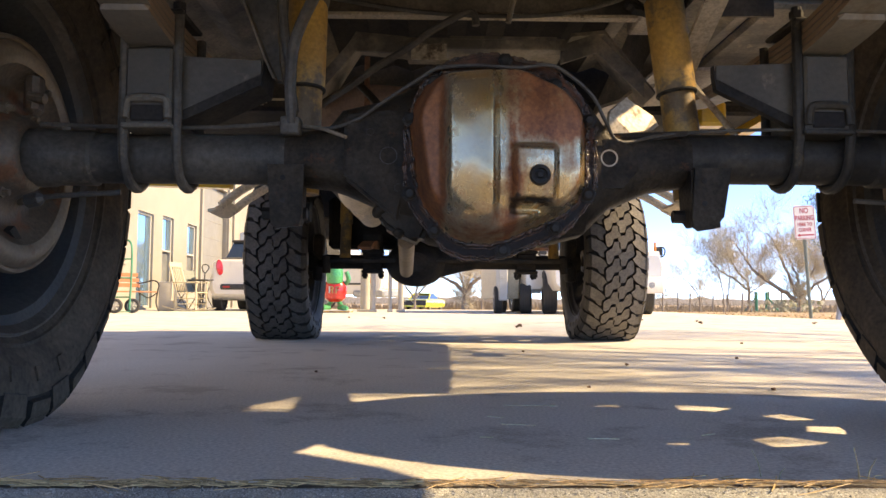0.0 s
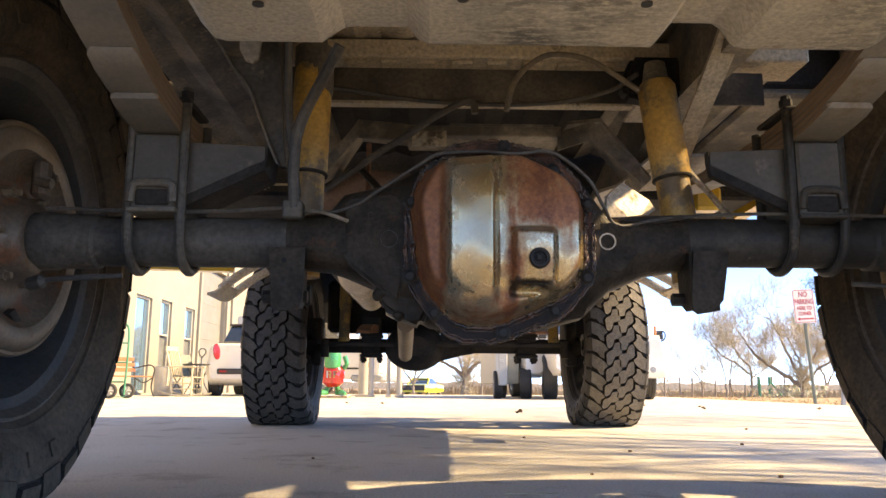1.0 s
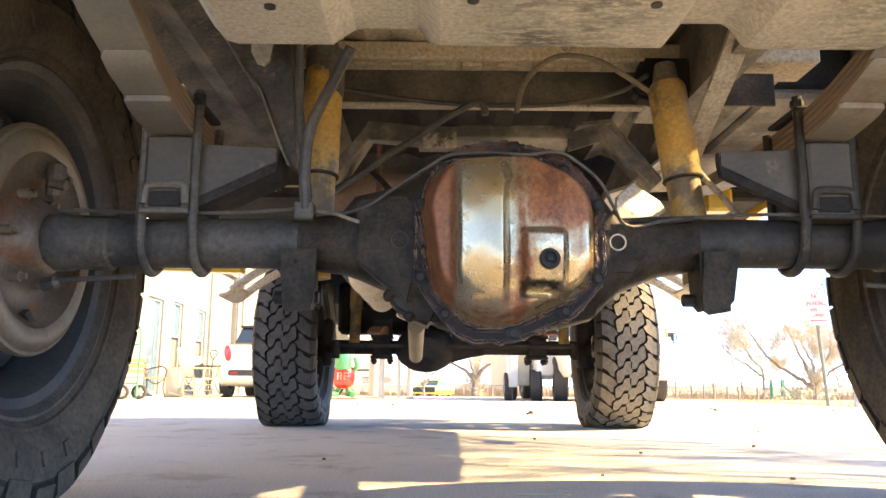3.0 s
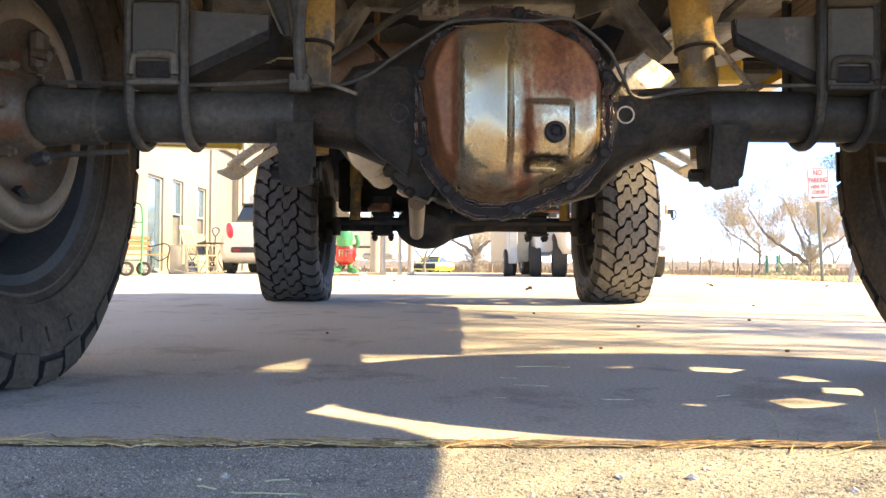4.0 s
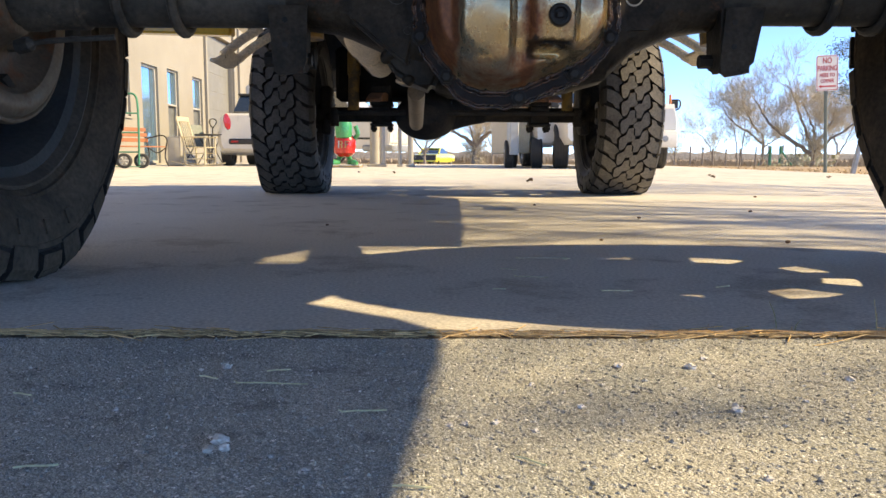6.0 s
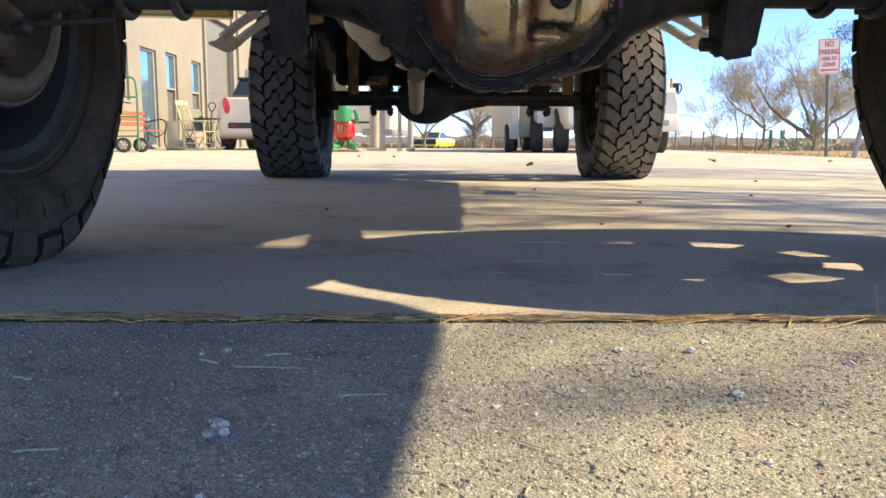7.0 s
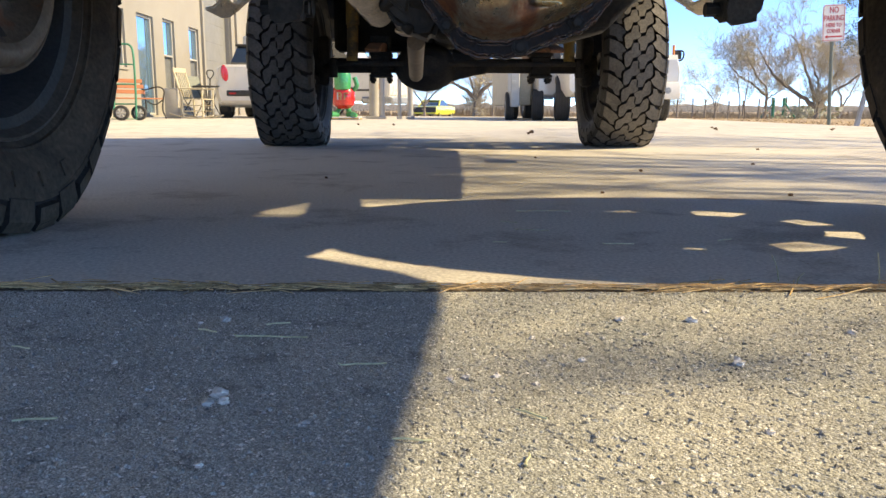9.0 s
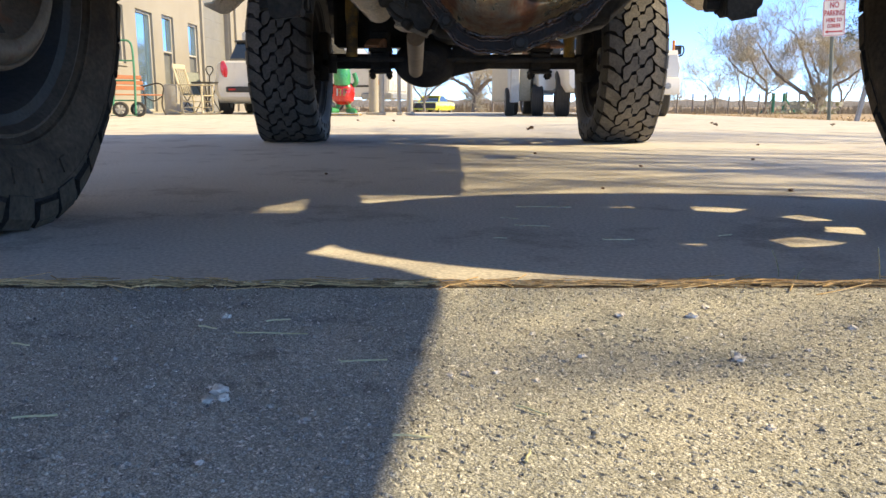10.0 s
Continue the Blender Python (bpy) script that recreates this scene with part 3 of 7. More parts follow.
            for i in range(4):
                bm.faces.new((v[i], v[(i + 1) % 4], v[4 + (i + 1) % 4], v[4 + i]))
    grown = 1.0 if cy > 1 else 1.022 if cx < 0 else 0.987          # the rear tyre on the shaded side is the fuller one
    for v in bm.verts:
        v.co.y *= grown
        v.co.z *= grown
        z = v.co.z + cz
        if z < 0.12:
            v.co.x *= 1.0 + 0.15 * ((0.12 - max(z, -RISE)) / 0.13) ** 1.5
        v.co = Vector((v.co.x + cx, v.co.y + cy, max(z, 0.001 - RISE)))
    return bm


def wheel(side, cy, cz, rear):
    cx = side * ((TXR if side > 0 else TXL) if rear else TXF)
    m = Matrix.Translation((cx, cy, cz)) @ XAXIS
    s = -side                                   # inner side of the wheel
    bm = BM()
    prof = [(0.288, s * 0.120), (0.290, s * 0.114), (0.272, s * 0.112), (0.262, s * 0.09), (0.250, s * 0.03), (0.248, s * -0.04), (0.262, s * -0.09), (0.290, s * -0.120), (0.288, s * -0.128),
            (0.256, s * -0.092), (0.242, s * -0.04), (0.243, s * 0.03), (0.254, s * 0.09), (0.266, s * 0.112)]
    lathe(bm, prof, m, 72, close=True)
    d0, d1 = (s * 0.010, s * 0.024) if rear else (s * -0.050, s * -0.034)      # the disc's depth in the rim
    lathe(bm, [(0.135, d0), (0.10, d0), (0.03, d0 - s * 0.02), (0.03, d0 - s * 0.01), (0.10, d1), (0.135, d1)], m, 40, close=True)
    lathe(bm, [(0.230, d0), (0.246, d0), (0.246, d1), (0.230, d1)], m, 56, close=True)
    rim = M_RIM if rear else M_FRONT
    w = part("wheel", bm, rim, truck, "dusty dark steel wheel")
    for k in range(8):
        bm = BM()
        a, da = math.radians((24.5 if side < 0 else 0.0) + 45 * k), 0.20
        q = [m @ Vector((r * math.cos(a + e), r * math.sin(a + e), h)) for h in (d0, d1) for r, e in ((0.122, -da * 1.2), (0.236, -da * 0.9), (0.236, da * 0.9), (0.122, da * 1.2))]
        v = [bm.verts.new(p) for p in q]
        bm.faces.new(v[:4][::-1])
        bm.faces.new(v[4:])
        for i in range(4):
            bm.faces.new((v[i], v[(i + 1) % 4], v[4 + (i + 1) % 4], v[4 + i]))
        part("spoke", bm, rim, w)
    bm = BM()
    lathe(bm, [(0.276, s * 0.113), (0.288, s * 0.122), (0.296, s * 0.132), (0.301, s * 0.131), (0.303, s * 0.124), (0.290, s * 0.112)], m, 80, close=True)
    lathe(bm, [(0.264, s * 0.100), (0.268, s * 0.112), (0.272, s * 0.113), (0.270, s * 0.100)], m, 80, close=True)
    part("rim_lip", bm, M_LIP if rear else M_FRONT, w, "worn grey rim lip")
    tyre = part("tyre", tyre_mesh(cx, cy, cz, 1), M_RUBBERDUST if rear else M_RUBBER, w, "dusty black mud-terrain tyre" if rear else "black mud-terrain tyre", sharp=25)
    # right front lugs take the paler lit tone, left front the darker one
    tyre.data.materials.append(M_RUBBERDUST if rear else (M_TREADLIT if side > 0 else M_TREADDIM))
    tyre.data.materials.append(M_GROOVESHADE)
    bm = BM()
    if rear:
        prof = [(0.150, s * 0.136), (0.160, s * 0.141), (0.172, s * 0.141), (0.181, s * 0.136), (0.185, s * 0.131), (0.187, s * 0.127), (0.190, s * 0.131), (0.195, s * 0.129), (0.198, s * 0.120), (0.195, s * 0.110),
                (0.176, s * 0.100), (0.168, s * 0.06), (0.165, s * 0.030), (0.03, s * 0.028), (0.03, s * 0.09), (0.150, s * 0.09)]
    else:
        prof = [(0.030, s * 0.10), (0.060, s * 0.10), (0.070, s * 0.06), (0.145, s * 0.05), (0.150, s * 0.03), (0.145, s * -0.02), (0.03, s * -0.02)]
    lathe(bm, prof, m, 64, close=True)
    part("brake_drum", bm, M_DRUM if rear else M_BLACKDUST, w, "dusty brown brake drum lip" if rear else "black brake rotor")
    if rear:
        bm = BM()
        lathe(bm, [(0.045, s * 0.152), (0.058, s * 0.150), (0.066, s * 0.132), (0.078, s * 0.112), (0.100, s * 0.104), (0.122, s * 0.108), (0.140, s * 0.124), (0.1495, s * 0.1355), (0.1495, s * 0.093), (0.045, s * 0.093)], m, 48, close=True)
        plate = part("backing_plate", bm, M_BACKING, w, "dusty dark brown dished backing plate", sharp=60)
        for k in range(6):
            bm = BM()
            a = 2 * math.pi * k / 6 + 0.5
            c = m @ Vector((0.080 * math.cos(a), 0.080 * math.sin(a), s * 0.105))
            tube(bm, [c, c + Vector((s * 0.022, 0, 0))], 0.0095, 6)
            tube(bm, [c + Vector((s * 0.022, 0, 0)), c + Vector((s * 0.032, 0, 0))], 0.0055, 8)
            part("backing_bolt", bm, M_DRUM, plate, "dusty brown nut")
        bm = BM()
        box(bm, (-0.036, -0.018, 0.0), (0.036, 0.018, 0.026), 0.008, Matrix.Translation((cx + s * 0.118, cy + 0.035, cz + 0.112)) @ pose(0, 0, 0, 0, s * 90, 0))
        tube(bm, [(cx + s * 0.13, cy + 0.02, cz + 0.105), (cx + s * 0.158, cy + 0.018, cz + 0.10)], 0.009, 8)
        tube(bm, [(cx + s * 0.13, cy + 0.05, cz + 0.118), (cx + s * 0.150, cy + 0.052, cz + 0.118)], 0.007, 8)
        part("wheel_cylinder", bm, M_BACKING, w, "rusty wheel cylinder")
        bm = BM()
        prism(bm, [(cy - 0.012, cz - 0.128), (cy + 0.022, cz - 0.148), (cy + 0.030, cz - 0.140), (cy + 0.004, cz - 0.118)], "x", *sorted((cx + s * 0.112, cx + s * 0.124)))
        part("adjuster_plug", bm, M_FRONT, w, "black rubber adjuster plug")
        bm = BM()
        tube(bm, smooth_path([(cx + s * 0.15, cy - 0.01, cz - 0.078), (cx + s * 0.20, cy - 0.015, cz - 0.070), (cx + s * 0.30, cy - 0.005, cz - 0.062)]), [0.012] * 4 + [0.0045] * 9, 8)
        part("brake_cable", bm, M_HOSE, w, "dark brake cable end")
    return w


for side in (-1, 1):
    wheel(side, -0.022 if side < 0 else 0.010, AX, True)
    wheel(side, FY, FZ, False)

# rear axle: tubes, cast centre, cover
TUBE = [(0.041, 0.10), (0.043, 0.20), (0.0425, 0.66), (0.047, 0.665), (0.047, 0.73), (0.050, 0.735), (0.050, 0.77), (0.04, 0.775)]
bm = BM()
lathe(bm, TUBE, Matrix.Translation((0, 0, AX)) @ pose(0, 0, 0, 0, -90, 0), 28)
axle = part("rear_axle", bm, M_AXLE, truck, "black-painted solid rear axle with dust")
bm = BM()
lathe(bm, TUBE, Matrix.Translation((0, 0, AX + 0.007)) @ pose(0, 0, 0, 0, 90, 0), 28)
part("axle_tube", bm, M_OILYDIM, axle, "oily black axle tube, darkened on the right side")

bm = BM()


def loft(bm, secs):
    rings = [[bm.verts.new(p) for p in sec] for sec in secs]
    n = len(rings[0])
    for a, b in zip(rings, rings[1:]):
        for k in range(n):
            bm.faces.new((a[k], a[(k + 1) % n], b[(k + 1) % n], b[k]))
    bm.faces.new(rings[0][::-1])
    bm.faces.new(rings[-1])


def oval(x, y0, y1, z0, z1, n=20, p=2.6):
    out = []
    for k in range(n):
        a = 2 * math.pi * k / n
        c, s2 = math.cos(a), math.sin(a)
        out.append((x, (y0 + y1) / 2 + (y1 - y0) / 2 * math.copysign(abs(c) ** (2 / p), c), (z0 + z1) / 2 + (z1 - z0) / 2 * math.copysign(abs(s2) ** (2 / p), s2)))
    return out


loft(bm, [oval(-0.34, -0.045, 0.045, 0.386, 0.474), oval(-0.27, -0.055, 0.05, 0.378, 0.482), oval(-0.245, -0.060, 0.06, 0.372, 0.510, p=4), oval(-0.18, -0.070, 0.08, 0.345, 0.525, p=4), oval(-0.145, -0.085, 0.11, 0.31, 0.54, p=4),
          oval(-0.10, -0.09, 0.09, 0.285, 0.57), oval(0.0, -0.09, 0.10, 0.27, 0.585), oval(0.10, -0.09, 0.09, 0.285, 0.575), oval(0.155, -0.085, 0.08, 0.30, 0.535, p=4), oval(0.20, -0.07, 0.08, 0.345, 0.472, p=4), oval(0.27, -0.055, 0.05, 0.375, 0.484), oval(0.34, -0.045, 0.045, 0.386, 0.474)])
# pinion nose towards the front
lathe(bm, [(0.12, 0.04), (0.085, 0.12), (0.055, 0.24), (0.05, 0.36)], Matrix.Translation((0.0, 0, AX + 0.03)) @ YAXIS, 24)
part("differential_housing", bm, M_CAST, axle, "oily black cast differential housing")

# cover outline round its middle (angle by angle), from the flange's corner places
COVX, COVZ = 0.012, 0.428
FL = [(-0.089, 0.144), (-0.026, 0.160), (0.082, 0.140), (0.126, 0.097), (0.152, 0.047), (0.152, -0.070), (0.105, -0.128), (-0.005, -0.173), (-0.079, -0.167), (-0.123, -0.117), (-0.151, -0.073), (-0.151, 0.049), (-0.120, 0.118)]
DOME = [(-0.112, 0.122), (0.026, 0.136), (0.108, 0.098), (0.137, 0.060), (0.136, -0.066), (0.101, -0.103), (-0.012, -0.150), (-0.074, -0.145), (-0.128, -0.085), (-0.147, 0.055)]


def outline(a, pts):
    """Distance of the closed outline pts from its middle in the direction a."""
    d = Vector((math.cos(a), math.sin(a)))
    best = 0.0
    for p, q in zip(pts, pts[1:] + pts[:1]):
        p, q = Vector(p), Vector(q)
        e = q - p
        den = d.x * e.y - d.y * e.x
        if abs(den) < 1e-9:
            continue
        t = (p.x * e.y - p.y * e.x) / den
        u = (p.x * d.y - p.y * d.x) / den
        if t > 0 and -0.001 <= u <= 1.001:
            best = max(best, t)
    return best


NA = 144
RAD = [outline(2 * math.pi * k / NA, FL) for k in range(NA)]
DRAD = [outline(2 * math.pi * k / NA, DOME) for k in range(NA)]
DRAD = [sum(DRAD[(k + j) % NA] for j in range(-3, 4)) / 7 for k in range(NA)]
RAD = [sum(RAD[(k + j) % NA] for j in range(-2, 3)) / 5 for k in range(NA)]
bm = BM()
lo_, hi_ = [], []
for k in range(NA):
    a = 2 * math.pi * k / NA
    wav = RAD[k] * (1 + 0.010 * noise.noise((math.cos(a) * 9, math.sin(a) * 9, 3)))
    for lst, y, rr in ((lo_, -0.080, wav), (hi_, -0.102, wav * 0.985)):
        lst.append(bm.verts.new((COVX + rr * math.cos(a), y, COVZ + rr * math.sin(a))))
bm.faces.new(lo_)
bm.faces.new(hi_)
for k in range(NA):
    bm.faces.new((lo_[k], lo_[(k + 1) % NA], hi_[(k + 1) % NA], hi_[k]))
cover_flange = part("cover_flange", bm, M_FLANGE, axle, "oily rusty cover flange")


def ss(x, a, b):
    t = min(1.0, max(0.0, (x - a) / (b - a)))
    return t * t * (3 - 2 * t)


def cover_height(x, z, s):
    """Depth of the cover's stamping at x, z (from its middle); s is 0 in the middle and 1 at the rim."""
    wall = 0.058 * (1 - ss(s, 0.84, 0.995)) + 0.022 * (1 - ss(s, 0.30, 1.0))
    ridge = 0.026 * ss(x, -0.100, -0.078) * (1 - ss(x, -0.022, -0.006)) * (1 - ss(s, 0.70, 0.96))
    boss = 0.020 * ss(x, 0.008, 0.020) * (1 - ss(x, 0.070, 0.082)) * ss(z, -0.094, -0.086) * (1 - ss(z, -0.014, -0.001))
    dent = -0.014 * ss(x, 0.006, 0.016) * (1 - ss(x, 0.075, 0.095)) * ss(-z, 0.090, 0.096) * (1 - ss(-z, 0.100, 0.108))
    return wall + ridge + boss * (1 - ss(s, 0.8, 0.97)) + dent * (1 - ss(s, 0.85, 0.98))


bm = BM()
NR = 46
rings = []
for j in range(NR + 1):
    s = (j / NR) ** 0.85
    ring = []
    for k in range(NA):
        a = 2 * math.pi * k / NA
        r = s * DRAD[k]
        x, z = r * math.cos(a), r * math.sin(a)
        ring.append(bm.verts.new((COVX + x, -0.1025 - cover_height(x, z, s), COVZ + z)))
        if j == 0:
            break
    rings.append(ring)
for k in range(NA):
    bm.faces.new((rings[0][0], rings[1][k], rings[1][(k + 1) % NA]))
for a, b in zip(rings[1:], rings[2:]):
    for k in range(NA):
        bm.faces.new((a[k], a[(k + 1) % NA], b[(k + 1) % NA], b[k]))
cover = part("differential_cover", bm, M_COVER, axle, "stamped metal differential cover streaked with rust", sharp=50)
bm = BM()
pc = Vector((COVX + 0.049, -0.1025 - cover_height(0.049, -0.053, 0.5), COVZ - 0.053))
lathe(bm, [(0.0155, 0.004), (0.0155, -0.005), (0.0135, -0.008), (0.0100, -0.008), (0.0092, -0.002), (0.001, -0.002)], Matrix.Translation(pc) @ YAXIS, 24)
box(bm, (-0.0045, -0.008, -0.0045), (0.0045, -0.001, 0.0045), 0.001, Matrix.Translation(pc))
part("fill_plug", bm, M_PLUG, cover, "dark oily square-drive fill plug")
for k, (bx, bz) in enumerate(((-0.093, 0.537), (-0.132, 0.479), (-0.131, 0.359), (-0.092, 0.301), (0.016, 0.271), (0.098, 0.306), (0.150, 0.359), (0.153, 0.478), (0.099, 0.535), (0.020, 0.575))):
    bm = BM()
    lathe(bm, [(0.0125, 0.0), (0.0125, -0.003), (0.0098, -0.0035), (0.0098, -0.009), (0.006, -0.0115)], Matrix.Translation((bx, -0.102, bz)) @ YAXIS, 6 if k % 2 else 12)
    part("cover_bolt", bm, M_PLUG, axle)

# lumpy squeezed-out sealant along both rims of the flange
MIDRAD = [0.5 * (p + q) for p, q in zip(DRAD, RAD)]
for nm, rads, y0, r0 in (("sealant_bead", DRAD, -0.104, 0.0034), ("gasket_edge", RAD, -0.099, 0.0036), ("gasket_layer", [0.4 * p + 0.6 * q for p, q in zip(MIDRAD, RAD)], -0.1015, 0.0022), ("sealant_run", [0.45 * p + 0.55 * q for p, q in zip(MIDRAD, DRAD)], -0.1025, 0.0019)):
    bm = BM()
    pts, rr = [], []
    for k in range(NA * 3 + 1):
        a = 2 * math.pi * (k % (NA * 3)) / (NA * 3)
        f = (k / 3) % NA
        i = int(f) % NA
        rad = rads[i] * (1 - f % 1) + rads[(i + 1) % NA] * (f % 1)
        w = noise.noise((math.cos(a) * 14, math.sin(a) * 14, y0 * 90)) + 0.7 * noise.noise((math.cos(a) * 45, math.sin(a) * 45, 7.3))
        rad += 0.0025 * w + 0.0012 * noise.noise((math.cos(a) * 90, math.sin(a) * 90, 1.7))
        pts.append((COVX + rad * math.cos(a), y0 - 0.002 * w, COVZ + rad * math.sin(a)))
        rr.append(max(0.0012, r0 * (0.72 + 0.55 * noise.noise((math.cos(a) * 9, math.sin(a) * 9, 4.1)) + 0.35 * noise.noise((math.cos(a) * 37, math.sin(a) * 37, 2.1)))))
    tube(bm, pts, rr, 8, caps=False)
    part(nm, bm, M_BEAD, cover_flange, "shiny black oily sealant bead", sharp=70)

# flat cast pad with holes beside the cover
bm = BM()
prism(bm, [(-0.238, 0.388), (-0.150, 0.318), (-0.138, 0.40), (-0.140, 0.488), (-0.160, 0.500), (-0.238, 0.490)], "y", -0.082, -0.03)
bmesh.ops.bevel(bm, geom=bm.edges[:], offset=0.005, segments=2, affect="EDGES")
part("housing_pad", bm, M_CAST, axle)
bm = BM()
prism(bm, [(-0.192, 0.366), (-0.186, 0.340), (-0.178, 0.313), (-0.158, 0.300), (-0.135, 0.292), (-0.112, 0.283), (-0.09, 0.33), (-0.13, 0.38)], "y", -0.070, 0.02)
bmesh.ops.bevel(bm, geom=bm.edges[:], offset=0.009, segments=3, affect="EDGES")
part("casting_lump", bm, M_CAST, axle)
for lx, lz, lr in ((-0.182, 0.336, 0.011), (-0.150, 0.300, 0.010), (-0.212, 0.398, 0.012)):
    bm = BM()
    bmesh.ops.create_icosphere(bm, subdivisions=3, radius=lr, matrix=Matrix.Translation((lx, -0.066, lz)))
    for v in bm.verts:
        v.co += 0.004 * noise.noise_vector(v.co * 70)
    part("casting_lump", bm, M_CAST, axle)
for hx, hz, hr in ((-0.166, 0.424, 0.0135), (-0.196, 0.462, 0.0055), (-0.150, 0.372, 0.006)):
    bm = BM()
    lathe(bm, [(hr * 1.06, 0.001), (hr * 1.04, -0.0008), (hr, -0.0008), (hr * 0.95, 0.006), (0.001, 0.006)], Matrix.Translation((hx, -0.082, hz)) @ YAXIS, 20)
    part("threaded_hole", bm, M_BLACKPLASTIC, axle, "dark threaded hole")
bm = BM()
prism(bm, [(0.160, 0.490), (0.195, 0.470), (0.330, 0.476), (0.330, 0.468), (0.215, 0.452), (0.160, 0.45)], "y", -0.05, 0.05)
part("housing_rib", bm, M_CAST, axle)


# brackets, blocks and U-bolts on the axle
def leaf_pack(cx, cy, zmid, curve, half, nleaf, th, name_label, material, width=0.0375):
    lens = [half * f for f in (1.0, 0.97, 0.60, 0.42, 0.28, 0.20)][:nleaf]
    first = None
    for k in range(nleaf):
        bm = BM()
        L = lens[k]
        n = 18
        pts = []
        for j in range(n + 1):
            y = -L + 2 * L * (0.0 if j == 0 else 1.0 if j == n else 0.012 if j == 1 else 0.988 if j == n - 1 else (j - 1) / (n - 2))
            z = zmid + curve * y * y * (1.0 if y < 0 else 0.25) + (nleaf - 1 - k) * th
            pts.append(((cx - width, cy + y, z), (cx + width, cy + y, z)))
        rows = []
        for j, (a, b) in enumerate(pts):
            e = min(j, n - j)
            wf, tf = (0.80, 0.25) if e == 0 and k else (0.97, 0.8) if e == 1 and k else (1.0, 1.0)
            lift = (th - 0.0005) * (1 - tf)
            rows.append([bm.verts.new(p) for p in ((cx - width * wf, a[1], a[2] + lift), (cx + width * wf, a[1], a[2] + lift), (cx + width * wf, a[1], a[2] + th - 0.0016), (cx - width * wf, a[1], a[2] + th - 0.0016))])
        for r, q in zip(rows, rows[1:]):
            for i in range(4):
                bm.faces.new((r[i], r[(i + 1) % 4], q[(i + 1) % 4], q[i]))
        bm.faces.new(rows[0][::-1])
        bm.faces.new(rows[-1])
        if first is None:
            first = part("leaf_spring", bm, material, truck, name_label)
        else:
            part("leaf", bm, material, first)
    return first


for s in (-1, 1):
    sx = s * 0.555
    leaf_pack(sx, 0.0, 0.602, 0.50, 0.66, 5, 0.0105, "dusty brown rear leaf spring pack", M_SPRING)
    bm = BM()
    prism(bm, [(sx - 0.037, 0.470), (sx + 0.037, 0.470), (sx + 0.037, 0.600), (sx - 0.037, 0.600)], "y", -0.075, 0.075)
    bmesh.ops.bevel(bm, geom=bm.edges[:], offset=0.004, segments=1, affect="EDGES")
    part("lift_block", bm, M_BLOCK, axle, "dusty black steel lift block")
    bm = BM()
    tube(bm, smooth_path([(sx - 0.034, -0.079, 0.482), (sx - 0.032, -0.079, 0.505), (sx - 0.022, -0.079, 0.514), (sx + 0.022, -0.079, 0.514), (sx + 0.032, -0.079, 0.505), (sx + 0.034, -0.079, 0.482)], 3), 0.007, 8)
    box(bm, (sx - 0.041, -0.082, 0.466), (sx + 0.041, 0.08, 0.474), 0.002)
    # right perch darkened by colour to sit in shade
    perch = part("spring_perch", bm, M_BLACKDUST if s < 0 else M_OILYDIM, axle, "black steel spring perch")
    # black block paints the shade inside the perch loop
    bm = BM()
    box(bm, (sx - 0.029, -0.0775, 0.476), (sx + 0.029, -0.070, 0.506), 0.004)
    part("perch_slot", bm, M_FRONT, perch, "black block for the shade inside the slot")
    for dx in (-0.043, 0.043):
        bm = BM()
        path = [(sx + dx, -0.062, 0.684), (sx + dx, -0.062, 0.46)]
        path += [(sx + dx, -0.058 * math.cos(a), (0.435 if s < 0 else 0.443) - 0.056 * math.sin(a)) for a in (math.pi * k / 12 for k in range(13))]
        path += [(sx + dx, 0.062, 0.46), (sx + dx, 0.062, 0.655)]
        tube(bm, path, 0.0085, 10)
        part("u_bolt", bm, M_AXLE if s < 0 else M_OILYDIM, axle, "black U-bolt round the axle tube")
    bm = BM()
    box(bm, (sx - 0.052, -0.074, 0.6565), (sx + 0.052, 0.040, 0.665), 0.003)
    for dx in (-0.043, 0.043):
        tube(bm, [(sx + dx, -0.062, 0.665), (sx + dx, -0.062, 0.677)], 0.0115, 6)
    part("spring_plate", bm, M_FRONT, axle, "black top plate with nuts")
    # triangular gusset beside the block
    bm = BM()
    xi, xo = sx - s * 0.043, sx - s * 0.175
    prism(bm, [(xi, 0.593), (xo, 0.587), (xo, 0.562), (xi, 0.500)], "y", -0.050, -0.044)
    gus = part("gusset_bracket", bm, M_BLOCK, axle, "dusty black triangular bracket")
    bm = BM()
    yw = 0.045 if s < 0 else -0.034
    sheet(bm, [((xi, -0.050, 0.482), (xi, yw, 0.482)), ((xo, -0.050, 0.546), (xo, yw, 0.546)), ((xo - s * 0.004, -0.050, 0.570), (xo - s * 0.004, yw, 0.570))], 0.018, (0, 0, 1))
    part("gusset_web", bm, M_FRONT, gus, "dark folded lower web")
    # drop bracket for the shock's foot
    bm = BM()
    bx = -0.334 if s < 0 else 0.356
    lean = 0.0 if s < 0 else 0.012
    prism(bm, [(bx - 0.030 + lean, 0.412), (bx + 0.030 + lean, 0.412), (bx + 0.028, 0.33), (bx + 0.022 - lean, 0.311), (bx - 0.014, 0.307), (bx - 0.022, 0.313), (bx - 0.024, 0.33)], "y", -0.062, -0.055)
    for q in (-1, 1):
        prism(bm, [(-0.056, 0.41), (0.01, 0.40), (0.0, 0.33), (-0.03, 0.314), (-0.056, 0.314)], "x", bx + q * 0.021 - 0.003, bx + q * 0.021 + 0.003)
    part("shock_bracket", bm, M_CAST, axle, "black drop bracket with a bolt hole")
    bm = BM()
